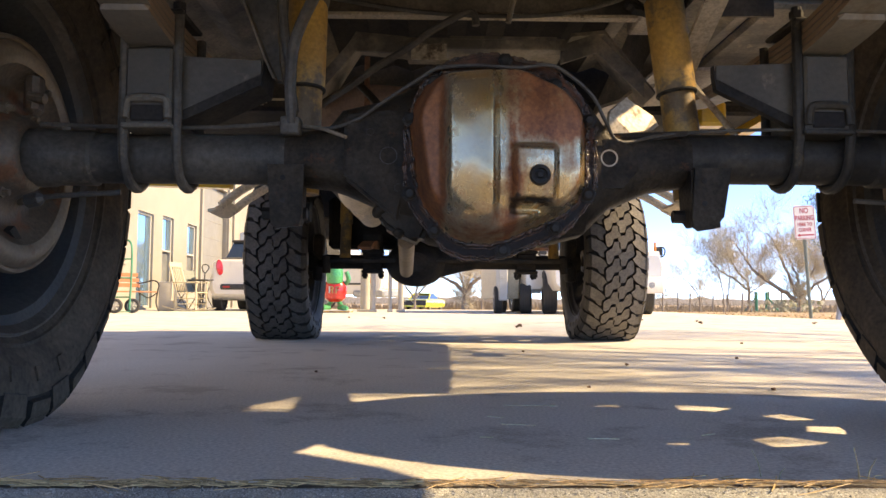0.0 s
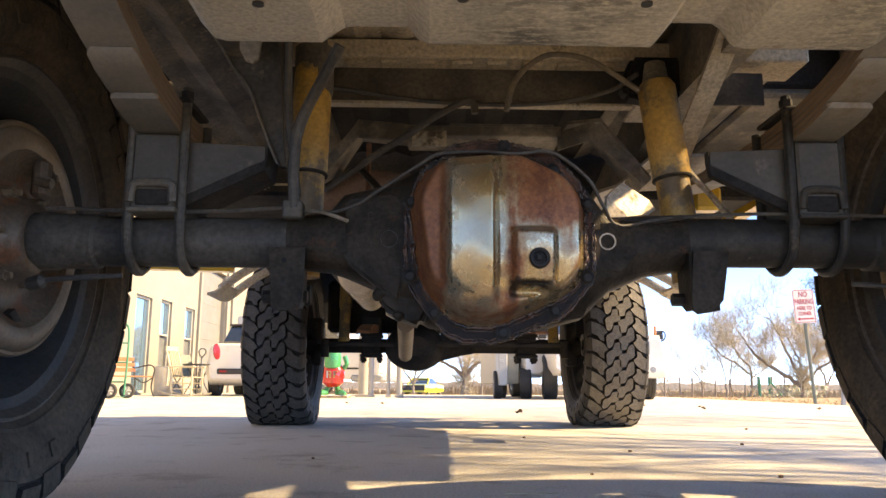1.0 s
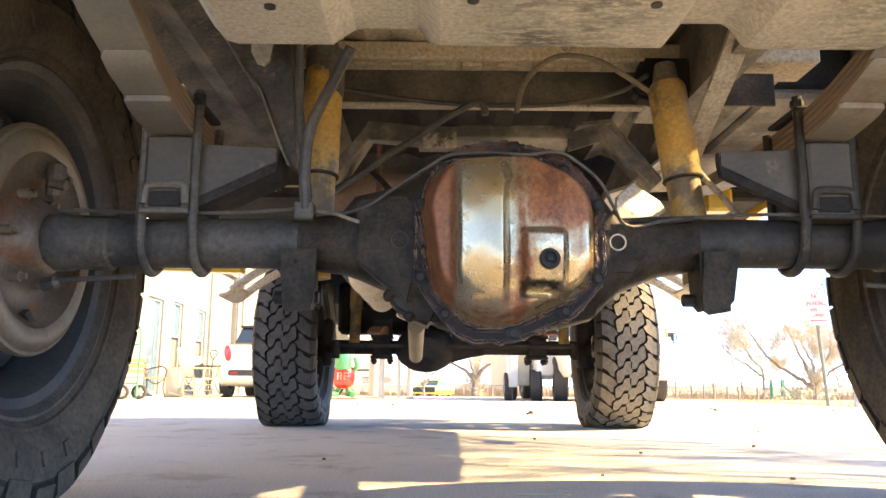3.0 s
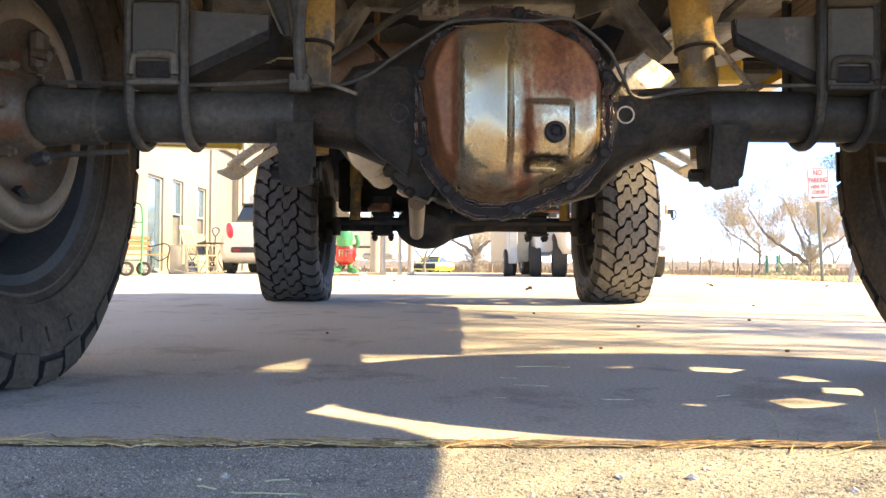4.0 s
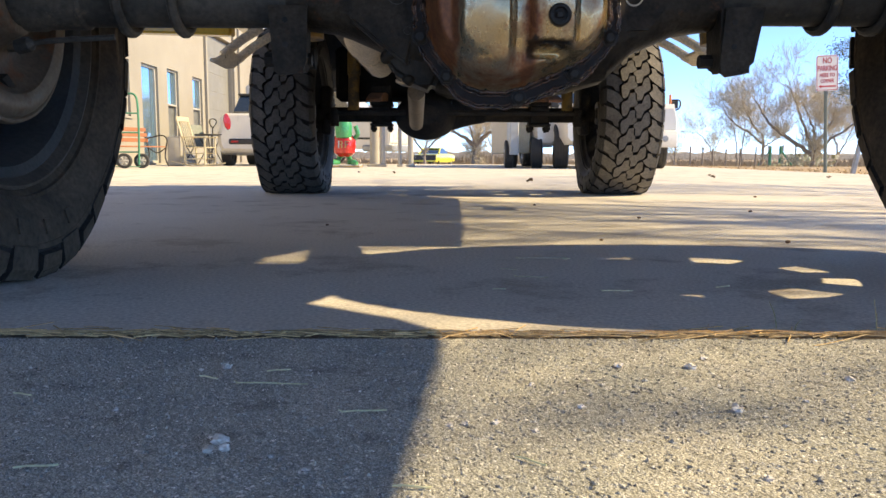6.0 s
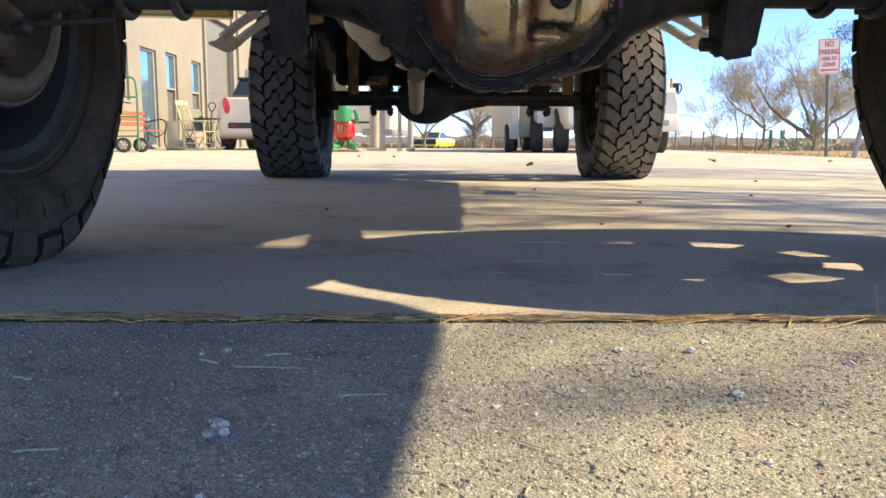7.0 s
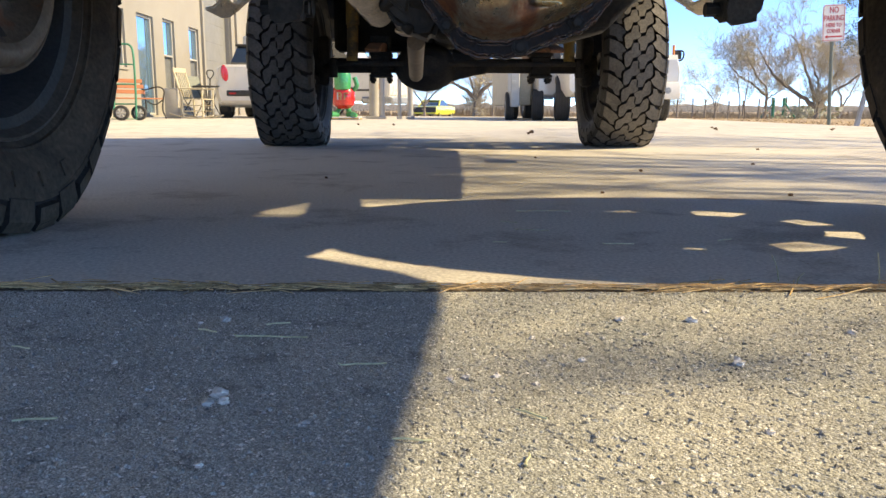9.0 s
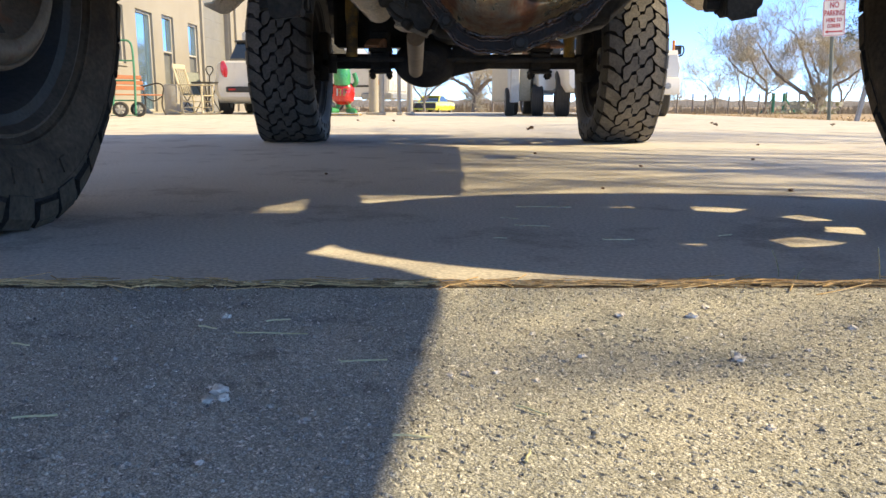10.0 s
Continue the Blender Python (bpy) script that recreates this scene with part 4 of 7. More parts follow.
    tube(bm, [(bx - 0.044, -0.02, 0.335), (bx + 0.030, -0.02, 0.335)], 0.011, 6)
    part("bracket_bolt", bm, M_PLUG, axle)
    # flat black discs stand in for the dark inside of bolt holes
    for hz in (0.390, 0.353):
        bm = BM()
        tube(bm, [(bx - 0.004, -0.0625, hz), (bx - 0.004, -0.0635, hz)], 0.0045, 12)
        part("bracket_hole", bm, M_FRONT, axle, "dark bolt hole")

# ear with a ring by the cover
bm = BM()
prism(bm, [(0.150, 0.372), (0.215, 0.376), (0.240, 0.405), (0.236, 0.440), (0.205, 0.456), (0.150, 0.452)], "y", -0.075, -0.052)
part("axle_ear", bm, M_CAST, axle)
bm = BM()
lathe(bm, [(0.0118, -0.022), (0.0142, -0.022), (0.0142, 0.0), (0.0118, 0.0)], Matrix.Translation((0.192, -0.055, 0.424)) @ YAXIS, 24, close=True)
part("bushing_ring", bm, M_PALE, axle, "pale worn steel bushing")

# shocks
for s, top, bot in ((-1, (-0.325, 0.10, 0.835), (-0.332, 0.085, 0.35)), (1, (0.338, 0.10, 0.772), (0.385, 0.085, 0.35))):
    t, b = Vector(top), Vector(bot)
    f = (0.578 - b.z) / (t.z - b.z)
    c, d = b.lerp(t, f), (t - b).normalized()
    bm = BM()
    tube(bm, [c, c + d * 0.004, t - d * 0.012, t], [0.0345, 0.036, 0.036, 0.030], 28)
    sh = part("shock_absorber", bm, M_SHOCK, truck, "yellow painted shock absorber with dust")
    bm = BM()
    tube(bm, [b.lerp(t, 0.07), c + d * 0.004], 0.0315, 24)
    part("shock_body", bm, M_SHOCK, sh)
    bm = BM()
    tube(bm, [c - d * 0.003, c - d * 0.001, c + d * 0.001, c + d * 0.003], [0.0362, 0.0375, 0.0375, 0.0362], 28)
    part("dust_ring", bm, M_FRONT, sh, "black ring")
    bm = BM()
    tube(bm, [(b.x - 0.018, b.y, b.z), (b.x + 0.018, b.y, b.z)], 0.018, 14)
    part("shock_eye", bm, M_FRONT, sh)
    bm = BM()
    tube(bm, [t, t + Vector((0, 0, 0.04))], [0.026, 0.02], 14)
    part("shock_stud", bm, M_BLACKDUST, sh, "dusty upper stud")
    if s < 0:
        bm = BM()
        tube(bm, [(t.x - 0.001, t.y - 0.003, 0.738), (t.x, t.y, 0.748), t - Vector((0, 0, 0.004))], [0.0368, 0.0375, 0.0375], 28)
        part("dust_tube", bm, M_RAIL, sh, "dusty grey-brown upper dust tube")
    else:
        bm = BM()
        prism(bm, [(t.x - 0.055, 0.79), (t.x - 0.045, 0.765), (t.x + 0.01, 0.752), (t.x + 0.085, 0.775), (t.x + 0.10, 0.85), (t.x - 0.03, 0.85)], "y", 0.145, 0.19)
        bmesh.ops.bevel(bm, geom=bm.edges[:], offset=0.008, segments=2, affect="EDGES")
        part("shock_mount", bm, M_FRONT, sh, "dusty black upper mount")

# frame rails, crossmembers, floor
for s in (-1, 1):
    bm = BM()
    pts = [(-1.10, 0.76), (-0.45, 0.74), (-0.10, 0.76), (0.35, 0.77), (0.75, 0.68), (1.1, 0.60), (2.0, 0.60), (3.0, 0.62), (3.7, 0.62)]
    x0 = s * 0.43
    sheet(bm, [((x0 - 0.028, y, z), (x0 + 0.028, y, z)) for y, z in pts], 0.15, (0, 0, 1))
    part("frame_rail", bm, M_RAIL, truck, "dusty black boxed frame rail")
bm = BM()
prism(bm, [(0.24, 0.856), (0.24, 0.784), (0.247, 0.784), (0.247, 0.856)], "x", -0.41, 0.615)
cm = part("crossmember", bm, M_CROSS, truck, "dirty black frame crossmember")
bm = BM()
box(bm, (-0.41, 0.238, 0.776), (0.36, 0.264, 0.783), 0.0015)
part("lip", bm, M_PALE, cm, "pale lower lip")
bm = BM()
box(bm, (0.33, 0.20, 0.772), (0.47, 0.33, 0.86), 0.004)
part("crossmember_end", bm, M_PALE, truck, "pale dusty crossmember end")
# forward part of the tan floor is near black: deep shade in its colour
for x0, x1, ya, yb, m, lab in ((-0.36, 0.36, -1.12, 0.31, M_FLOOR, "dusty tan ribbed bed floor from below"), (-0.36, 0.36, 0.312, 1.05, M_FRONT, "forward bed floor with its shade painted near black"),
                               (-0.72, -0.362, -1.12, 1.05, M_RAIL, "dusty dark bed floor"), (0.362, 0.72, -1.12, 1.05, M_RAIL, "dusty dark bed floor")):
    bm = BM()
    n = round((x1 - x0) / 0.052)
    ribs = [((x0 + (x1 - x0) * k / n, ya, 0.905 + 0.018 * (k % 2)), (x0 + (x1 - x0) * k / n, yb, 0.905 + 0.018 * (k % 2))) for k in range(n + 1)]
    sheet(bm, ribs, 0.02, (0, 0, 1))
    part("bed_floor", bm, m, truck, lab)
bm = BM()
for k in range(9):
    x = -0.28 + 0.075 * k
    box(bm, (x, 0.215, 0.857), (x + 0.045, 0.30, 0.866), 0.002)
box(bm, (-0.45, 0.20, 0.866), (0.70, 0.31, 0.905), 0.004)
part("floor_crossbar", bm, M_FLOOR, truck, "dusty bed floor crossbar")

# arch crossmember ahead of the axle
bm = BM()
sheet(bm, [((-0.345, 0.36, 0.640), (-0.345, 0.50, 0.640)), ((-0.300, 0.36, 0.715), (-0.300, 0.50, 0.715)), ((-0.262, 0.36, 0.776), (-0.262, 0.50, 0.776)), ((-0.150, 0.36, 0.766), (-0.150, 0.50, 0.766))], 0.008, (0, 0, 1))
sheet(bm, [((-0.345, 0.355, 0.640), (-0.345, 0.363, 0.640)), ((-0.262, 0.355, 0.740), (-0.262, 0.363, 0.740)), ((-0.150, 0.355, 0.735), (-0.150, 0.363, 0.735))], 0.035, (0, 0, 1))
part("arch_wing", bm, M_WING, truck, "dusty stamped crossmember wing")
bm = BM()
sheet(bm, [((0.190, 0.36, 0.745), (0.190, 0.50, 0.745)), ((0.215, 0.36, 0.778), (0.215, 0.50, 0.778)), ((0.290, 0.36, 0.786), (0.290, 0.50, 0.786)), ((0.330, 0.36, 0.735), (0.330, 0.50, 0.735)), ((0.400, 0.36, 0.650), (0.400, 0.50, 0.650))], 0.008, (0, 0, 1))
sheet(bm, [((0.190, 0.355, 0.715), (0.190, 0.363, 0.715)), ((0.270, 0.355, 0.742), (0.270, 0.363, 0.742)), ((0.375, 0.355, 0.640), (0.375, 0.363, 0.640))], 0.042, (0, 0, 1))
part("arch_wing", bm, M_WING, truck, "dusty stamped crossmember wing")
bm = BM()
box(bm, (-0.15, 0.35, 0.745), (0.20, 0.47, 0.770), 0.003)
box(bm, (-0.055, 0.345, 0.766), (0.18, 0.352, 0.772), 0.001)
part("arch_channel", bm, M_WING, truck, "dusty crossmember channel")
bm = BM()
box(bm, (-0.140, 0.338, 0.716), (-0.062, 0.344, 0.752), 0.002)
part("pale_bracket", bm, M_PALE, truck, "pale bare metal bracket plate")

# diagonal arms at the shocks
for s in (-1, 1):
    bm = BM()
    if s < 0:
        sheet(bm, [((-0.490, -0.02, 0.83), (-0.378, -0.02, 0.83)), ((-0.474, -0.02, 0.79), (-0.374, -0.02, 0.79)), ((-0.447, -0.02, 0.738), (-0.366, -0.02, 0.738)), ((-0.416, -0.02, 0.701), (-0.362, -0.02, 0.701)), ((-0.376, -0.02, 0.597), (-0.356, -0.02, 0.597)), ((-0.360, -0.02, 0.562), (-0.350, -0.02, 0.562))], 0.02, (0, 1, 0))
        br = part("shock_brace", bm, M_AXLE, truck, "black tapered diagonal shock brace")
        # strip of lighter steel paints the light along the brace's left edge
        bm = BM()
        sheet(bm, [((x - 0.004, -0.035, z), (x + 0.002, 0.0, z)) for x, z in ((-0.490, 0.83), (-0.474, 0.79), (-0.447, 0.738), (-0.416, 0.701), (-0.376, 0.597), (-0.360, 0.562))], 0.004, (1, 0, 0))
        part("brace_edge", bm, M_BLACKDUST, br, "lit left edge in a lighter colour")
        bm = BM()
        prism(bm, [(-0.408, 0.80), (-0.365, 0.80), (-0.369, 0.735), (-0.374, 0.697), (-0.383, 0.690), (-0.394, 0.694), (-0.404, 0.712)], "y", -0.16, -0.154)
        part("tank_tab", bm, M_RAIL, truck, "dusty grey tank tab")
    else:
        sheet(bm, [((0.371, 0.14, 0.633), (0.415, 0.15, 0.634)), ((0.377, 0.10, 0.663), (0.421, 0.11, 0.667)), ((0.380, -0.02, 0.722), (0.422, -0.01, 0.721)), ((0.388, -0.08, 0.771), (0.430, -0.07, 0.766)), ((0.394, -0.125, 0.812), (0.437, -0.115, 0.806))], 0.02, (0, 1, 0))
        part("shock_brace", bm, M_PALE, truck, "pale dusty diagonal shock brace")

# fuel tank with strap grooves
bm = BM()


def tank_z(x):
    g1 = ss(x, -0.245, -0.215) * (1 - ss(x, -0.135, -0.105))
    g2 = ss(x, 0.195, 0.225) * (1 - ss(x, 0.285, 0.315))
    return 0.640 + 0.034 * g1 + 0.036 * g2


rows = []
nx = 64
for j, (y, lift) in enumerate(((-0.322, 0.20), (-0.322, 0.028), (-0.327, 0.012), (-0.338, 0.003), (-0.355, 0.0), (-1.05, 0.0), (-1.08, 0.02), (-1.08, 0.20))):
    row = []
    for k in range(nx + 1):
        x = -0.405 + 0.915 * k / nx
        edge = 0.02 * (1 - ss(min(x + 0.405, 0.51 - x), 0.0, 0.02))
        z = tank_z(x) + lift + edge
        row.append(bm.verts.new((x, y + (0.02 if 0.21 > abs(x + 0.17) * 4 and j in (1, 2, 3) else 0.0), min(z, 0.84 if x < 0.40 else 0.735))))
    rows.append(row)
for a, b in zip(rows, rows[1:]):
    for k in range(nx):
        bm.faces.new((a[k], a[k + 1], b[k + 1], b[k]))
box(bm, (-0.405, -1.08, 0.69), (0.405, -0.323, 0.84))
box(bm, (0.405, -1.08, 0.69), (0.51, -0.323, 0.735))
tank = part("fuel_tank", bm, M_TANK, truck, "dusty stamped steel fuel tank with worn patches", recalc=False)
# flat black discs paint the dark of the drain holes
for x, y in ((-0.065, -0.47), (0.155, -0.465), (0.10, -0.55), (-0.31, -0.45)):
    bm = BM()
    lathe(bm, [(0.0072, 0.0), (0.0072, 0.004)], Matrix.Translation((x, y, 0.6375)), 14)
    part("drain_hole", bm, M_BLACKPLASTIC, tank, "dark drain hole")

# pale flanges ahead of the axle on the sunny side
bm = BM()
sheet(bm, [((0.300, 0.45, 0.640), (0.300, 0.75, 0.620)), ((0.345, 0.45, 0.655), (0.345, 0.75, 0.640)), ((0.430, 0.45, 0.728), (0.430, 0.75, 0.72)), ((0.600, 0.45, 0.735), (0.600, 0.75, 0.73))], 0.008, (0, 0, 1))
part("rail_flange", bm, M_PALE, truck, "pale dusty frame flange with holes")
# sunlit face of the axle casting; the pale colour carries some of the sunlight
bm = BM()
face = [(0.200, -0.036, 0.468), (0.255, -0.022, 0.464), (0.302, 0.016, 0.500), (0.296, 0.030, 0.520), (0.240, 0.000, 0.545), (0.205, -0.030, 0.512)]
lo = [bm.verts.new(p) for p in face]
hi = [bm.verts.new((p[0] - 0.003, p[1] + 0.006, p[2])) for p in face]
bm.faces.new(lo)
bm.faces.new(hi[::-1])
for i in range(6):
    bm.faces.new((lo[i], lo[(i + 1) % 6], hi[(i + 1) % 6], hi[i]))
part("heat_shield", bm, M_PALE, truck, "sunlit face of the axle casting beside the cover, coloured pale")
bm = BM()
sheet(bm, [((0.40, 0.80, 0.590), (0.40, 1.0, 0.585)), ((0.78, 0.80, 0.600), (0.78, 1.0, 0.595))], 0.012, (0, 0, 1))
part("exhaust_hanger", bm, M_GALV, truck, "grey flat bar")

# hoses and cables
def cable(pts, r, material, label, parent=truck, name="cable", n=8, k=7):
    bm = BM()
    tube(bm, smooth_path(pts, k), r, n)
    return part(name, bm, material, parent, label)


cable([(-0.008, 0.20, 0.742), (-0.010, 0.20, 0.760), (-0.026, 0.20, 0.769), (-0.089, 0.20, 0.735), (-0.146, 0.20, 0.693), (-0.203, 0.20, 0.657), (-0.259, 0.20, 0.615), (-0.315, 0.19, 0.574)], 0.0075, M_HOSE, "dusty vent hose with a hooked end", name="vent_hose")
cable([(0.044, 0.08, 0.704), (0.059, 0.08, 0.760), (0.091, 0.08, 0.799), (0.134, 0.08, 0.820), (0.199, 0.08, 0.812), (0.252, 0.08, 0.782), (0.300, 0.08, 0.748)], 0.0055, M_CABLE, "thin tan looped cable")
cable([(0.385, 0.15, 0.650), (0.420, 0.15, 0.600), (0.455, 0.15, 0.560), (0.495, 0.14, 0.500)], 0.0065, M_PALE, "bright steel parking brake rod", name="brake_rod")
cable([(-0.26, 0.30, 0.66), (-0.205, 0.30, 0.60), (-0.19, 0.30, 0.55)], 0.008, M_CAST, "short dark strut", name="strut")
cable([(-0.235, 0.34, 0.72), (-0.235, 0.34, 0.60)], 0.006, M_RUST, "rusty rod", name="rod")
cable([(-0.32, 0.18, 0.790), (-0.10, 0.22, 0.775), (0.12, 0.22, 0.772), (0.26, 0.18, 0.785), (0.31, 0.12, 0.80)], 0.005, M_HOSE, "thin black line", name="brake_line")
cable([(-0.25, -0.12, 0.74), (-0.275, -0.10, 0.70), (-0.318, -0.075, 0.62), (-0.328, -0.065, 0.55), (-0.326, -0.055, 0.48)], 0.0095, M_HOSE, "black rubber brake hose", name="brake_hose", n=10)
cable([(-0.335, -0.12, 0.75), (-0.342, -0.06, 0.66), (-0.335, -0.04, 0.58), (-0.322, -0.055, 0.50)], 0.007, M_HOSE, "black rubber hose", name="brake_hose")
bm = BM()
box(bm, (-0.345, -0.062, 0.462), (-0.312, -0.03, 0.492), 0.003)
part("hose_junction", bm, M_AXLE, axle, "black brake hose junction block")
cable([(-0.74, -0.045, 0.478), (-0.60, -0.046, 0.474), (-0.46, -0.045, 0.475), (-0.33, -0.05, 0.482)], 0.0035, M_HOSE, "thin steel brake line", parent=axle, name="brake_line")
cable([(-0.315, -0.05, 0.476), (-0.262, -0.07, 0.470), (-0.215, -0.085, 0.482), (-0.181, -0.092, 0.504), (-0.120, -0.108, 0.540), (-0.085, -0.114, 0.558), (-0.02, -0.118, 0.562), (0.039, -0.118, 0.559), (0.089, -0.116, 0.564), (0.122, -0.112, 0.549), (0.160, -0.104, 0.518), (0.182, -0.095, 0.480), (0.214, -0.07, 0.452), (0.30, -0.048, 0.470), (0.47, -0.046, 0.480), (0.72, -0.045, 0.478)], 0.0029, M_HOSE, "thin steel brake line over the cover", parent=axle, name="brake_line")
cable([(-0.305, -0.055, 0.476), (-0.27, -0.10, 0.462), (-0.23, -0.12, 0.445)], 0.003, M_CABLE, "bent tan wire end", parent=axle, name="wire")

# exhaust, transfer case, driveshafts
cable([(-0.335, 1.24, 0.60), (-0.342, 0.85, 0.598), (-0.350, 0.62, 0.606), (-0.340, 0.53, 0.636), (-0.265, 0.48, 0.658), (-0.17, 0.50, 0.662), (-0.05, 0.58, 0.662)], 0.037, M_PIPE, "dull brown exhaust pipe", name="exhaust_pipe", n=16)
bm = BM()
tube(bm, [(-0.336, 1.22, 0.600), (-0.340, 1.27, 0.600), (-0.362, 1.54, 0.602), (-0.364, 1.60, 0.599), (-0.362, 1.635, 0.592)], [0.040, 0.069, 0.072, 0.070, 0.056], 32)
tube(bm, [(-0.362, 1.60, 0.590), (-0.340, 1.73, 0.562), (-0.325, 1.84, 0.542)], [0.056, 0.054, 0.052], 24)
tube(bm, [(-0.350, 1.675, 0.574), (-0.345, 1.70, 0.568)], [0.0595, 0.0595], 24)
part("muffler", bm, M_BEIGE, truck, "pale beige exhaust muffler")
bm = BM()
box(bm, (-0.20, 1.35, 0.44), (0.22, 1.75, 0.66), 0.04, segs=2)
tube(bm, [(0.03, 1.7, 0.55), (0.03, 2.4, 0.58)], [0.13, 0.10], 20)
box(bm, (-0.12, 2.3, 0.50), (0.16, 3.1, 0.80), 0.05, segs=2)
part("transfer_case", bm, M_FRONT, truck, "oily dark transfer case and gearbox")
bm = BM()
lathe(bm, [(0.055, 0.0), (0.075, 0.012), (0.075, 0.02), (0.04, 0.03)], Matrix.Translation((-0.185, 1.70, 0.452)) @ pose(0, 0, 0, 14, 0, 0), 28)
part("shaft_yoke_cover", bm, M_PALE, truck, "pale metal flange")
bm = BM()
tube(bm, [(-0.182, 1.72, 0.430), (-0.205, 2.62, 0.345)], 0.034, 20)
part("front_driveshaft", bm, M_DRUM, truck, "grey steel front driveshaft")
bm = BM()
tube(bm, [(0.02, 0.36, 0.445), (0.02, 1.40, 0.56)], 0.045, 20)
part("rear_driveshaft", bm, M_BLACKDUST, truck, "black rear driveshaft")

# front axle
bm = BM()
for s in (-1, 1):
    lathe(bm, [(0.038, 0.10), (0.040, 0.68), (0.055, 0.70), (0.055, 0.75)], Matrix.Translation((0, FY, FZ - 0.012)) @ pose(0, 0, 0, 0, 90 * s, 0), 22)
faxle = part("front_axle", bm, M_FRONT, truck, "dusty black solid front axle")
bm = BM()
lathe(bm, [(0.055, -0.19), (0.085, -0.16), (0.130, -0.06), (0.135, 0.0), (0.11, 0.06), (0.06, 0.14)], Matrix.Translation((-0.16, FY, FZ - 0.02)) @ YAXIS @ Matrix.Diagonal((1.25, 0.95, 1, 1)), 28)
loft(bm, [oval(-0.02, FY - 0.07, FY + 0.07, FZ - 0.095, FZ + 0.075), oval(0.09, FY - 0.05, FY + 0.05, FZ - 0.065, FZ + 0.045), oval(0.16, FY - 0.042, FY + 0.042, FZ - 0.054, FZ + 0.03)])
tube(bm, [(-0.30, FY, FZ - 0.012), (0.0, FY, FZ - 0.012)], [0.06, 0.06], 16)
part("front_differential", bm, M_FRONT, faxle, "oily black front differential")
for k in range(6):
    bm = BM()
    a = 2 * math.pi * k / 6
    tube(bm, [(-0.17, FY - 0.12, FZ - 0.015), (-0.17 + 0.12 * math.cos(a), FY - 0.02, FZ - 0.015 + 0.12 * math.sin(a))], [0.012, 0.02], 6)
    part("casting_rib", bm, M_FRONT, faxle)
for s, sx in ((-1, -0.40), (1, 0.45)):
    leaf_pack(sx, FY, 0.475, -0.18, 0.62, 4, 0.011, "rusty brown front leaf spring pack", M_RUST, 0.032)
    bm = BM()
    box(bm, (sx - 0.06, FY - 0.07, 0.455), (sx + 0.06, FY + 0.07, 0.475), 0.004)
    box(bm, (sx - 0.052, FY - 0.06, 0.362), (sx + 0.052, FY + 0.06, 0.454), 0.006)
    part("spring_pad", bm, M_FRONT, faxle)
    bm = BM()
    box(bm, (sx - 0.06, FY - 0.07, 0.345), (sx + 0.06, FY + 0.07, 0.36), 0.004)
    part("spring_plate", bm, M_FRONT, faxle)
    bm = BM()
    box(bm, (sx - 0.05, FY - 0.06, 0.519), (sx + 0.05, FY + 0.06, 0.56), 0.006)
    part("bump_stop", bm, M_FRONT, faxle)
    for dx in (-0.045, 0.045):
        for dy in (-0.05, 0.05):
            bm = BM()
            tube(bm, [(sx + dx, FY + dy, 0.315), (sx + dx, FY + dy, 0.56)], 0.008, 8)
            tube(bm, [(sx + dx, FY + dy, 0.325), (sx + dx, FY + dy, 0.343)], 0.015, 6)
            part("u_bolt", bm, M_FRONT, faxle)
    bm = BM()
    hx = -0.55 if s < 0 else 0.60
    tube(bm, [(hx, FY - 0.05, 0.42), (hx, FY + 0.0, 0.62)], 0.030, 18)
    tube(bm, [(hx, FY + 0.0, 0.62), (hx, FY + 0.03, 0.86)], 0.036, 18)
    part("front_shock", bm, M_SHOCK, truck, "yellow painted front shock absorber")
    # steering knuckle and tie rod end
    bm = BM()
    box(bm, (s * 0.70 - 0.03, FY - 0.05, 0.30), (s * 0.70 + 0.03, FY + 0.05, 0.56), 0.02, segs=2)
    tube(bm, [(s * 0.70, FY - 0.02, 0.40), (s * 0.64, FY - 0.14, 0.38)], 0.02, 10)
    tube(bm, [(s * 0.64, FY - 0.14, 0.34), (s * 0.64, FY - 0.14, 0.43)], 0.022, 10)
    part("steering_knuckle", bm, M_FRONT, faxle)
bm = BM()
tube(bm, [(-0.64, FY - 0.14, 0.41), (0.64, FY - 0.14, 0.41)], 0.014, 10)
part("tie_rod", bm, M_FRONT, faxle, "thin black tie rod")
bm = BM()
box(bm, (-0.40, 2.25, 0.62), (0.44, 2.34, 0.70), 0.01)
part("gearbox_crossmember", bm, M_FRONT, truck, "black gearbox crossmember")

# body shell: bed sides, cab floor, rockers, fenders, bumper, tailgate
def slab(name, lo, hi, material, label="", bevel=0.01):
    bm = BM()
    box(bm, lo, hi, bevel)
    return part(name, bm, material, truck, label)


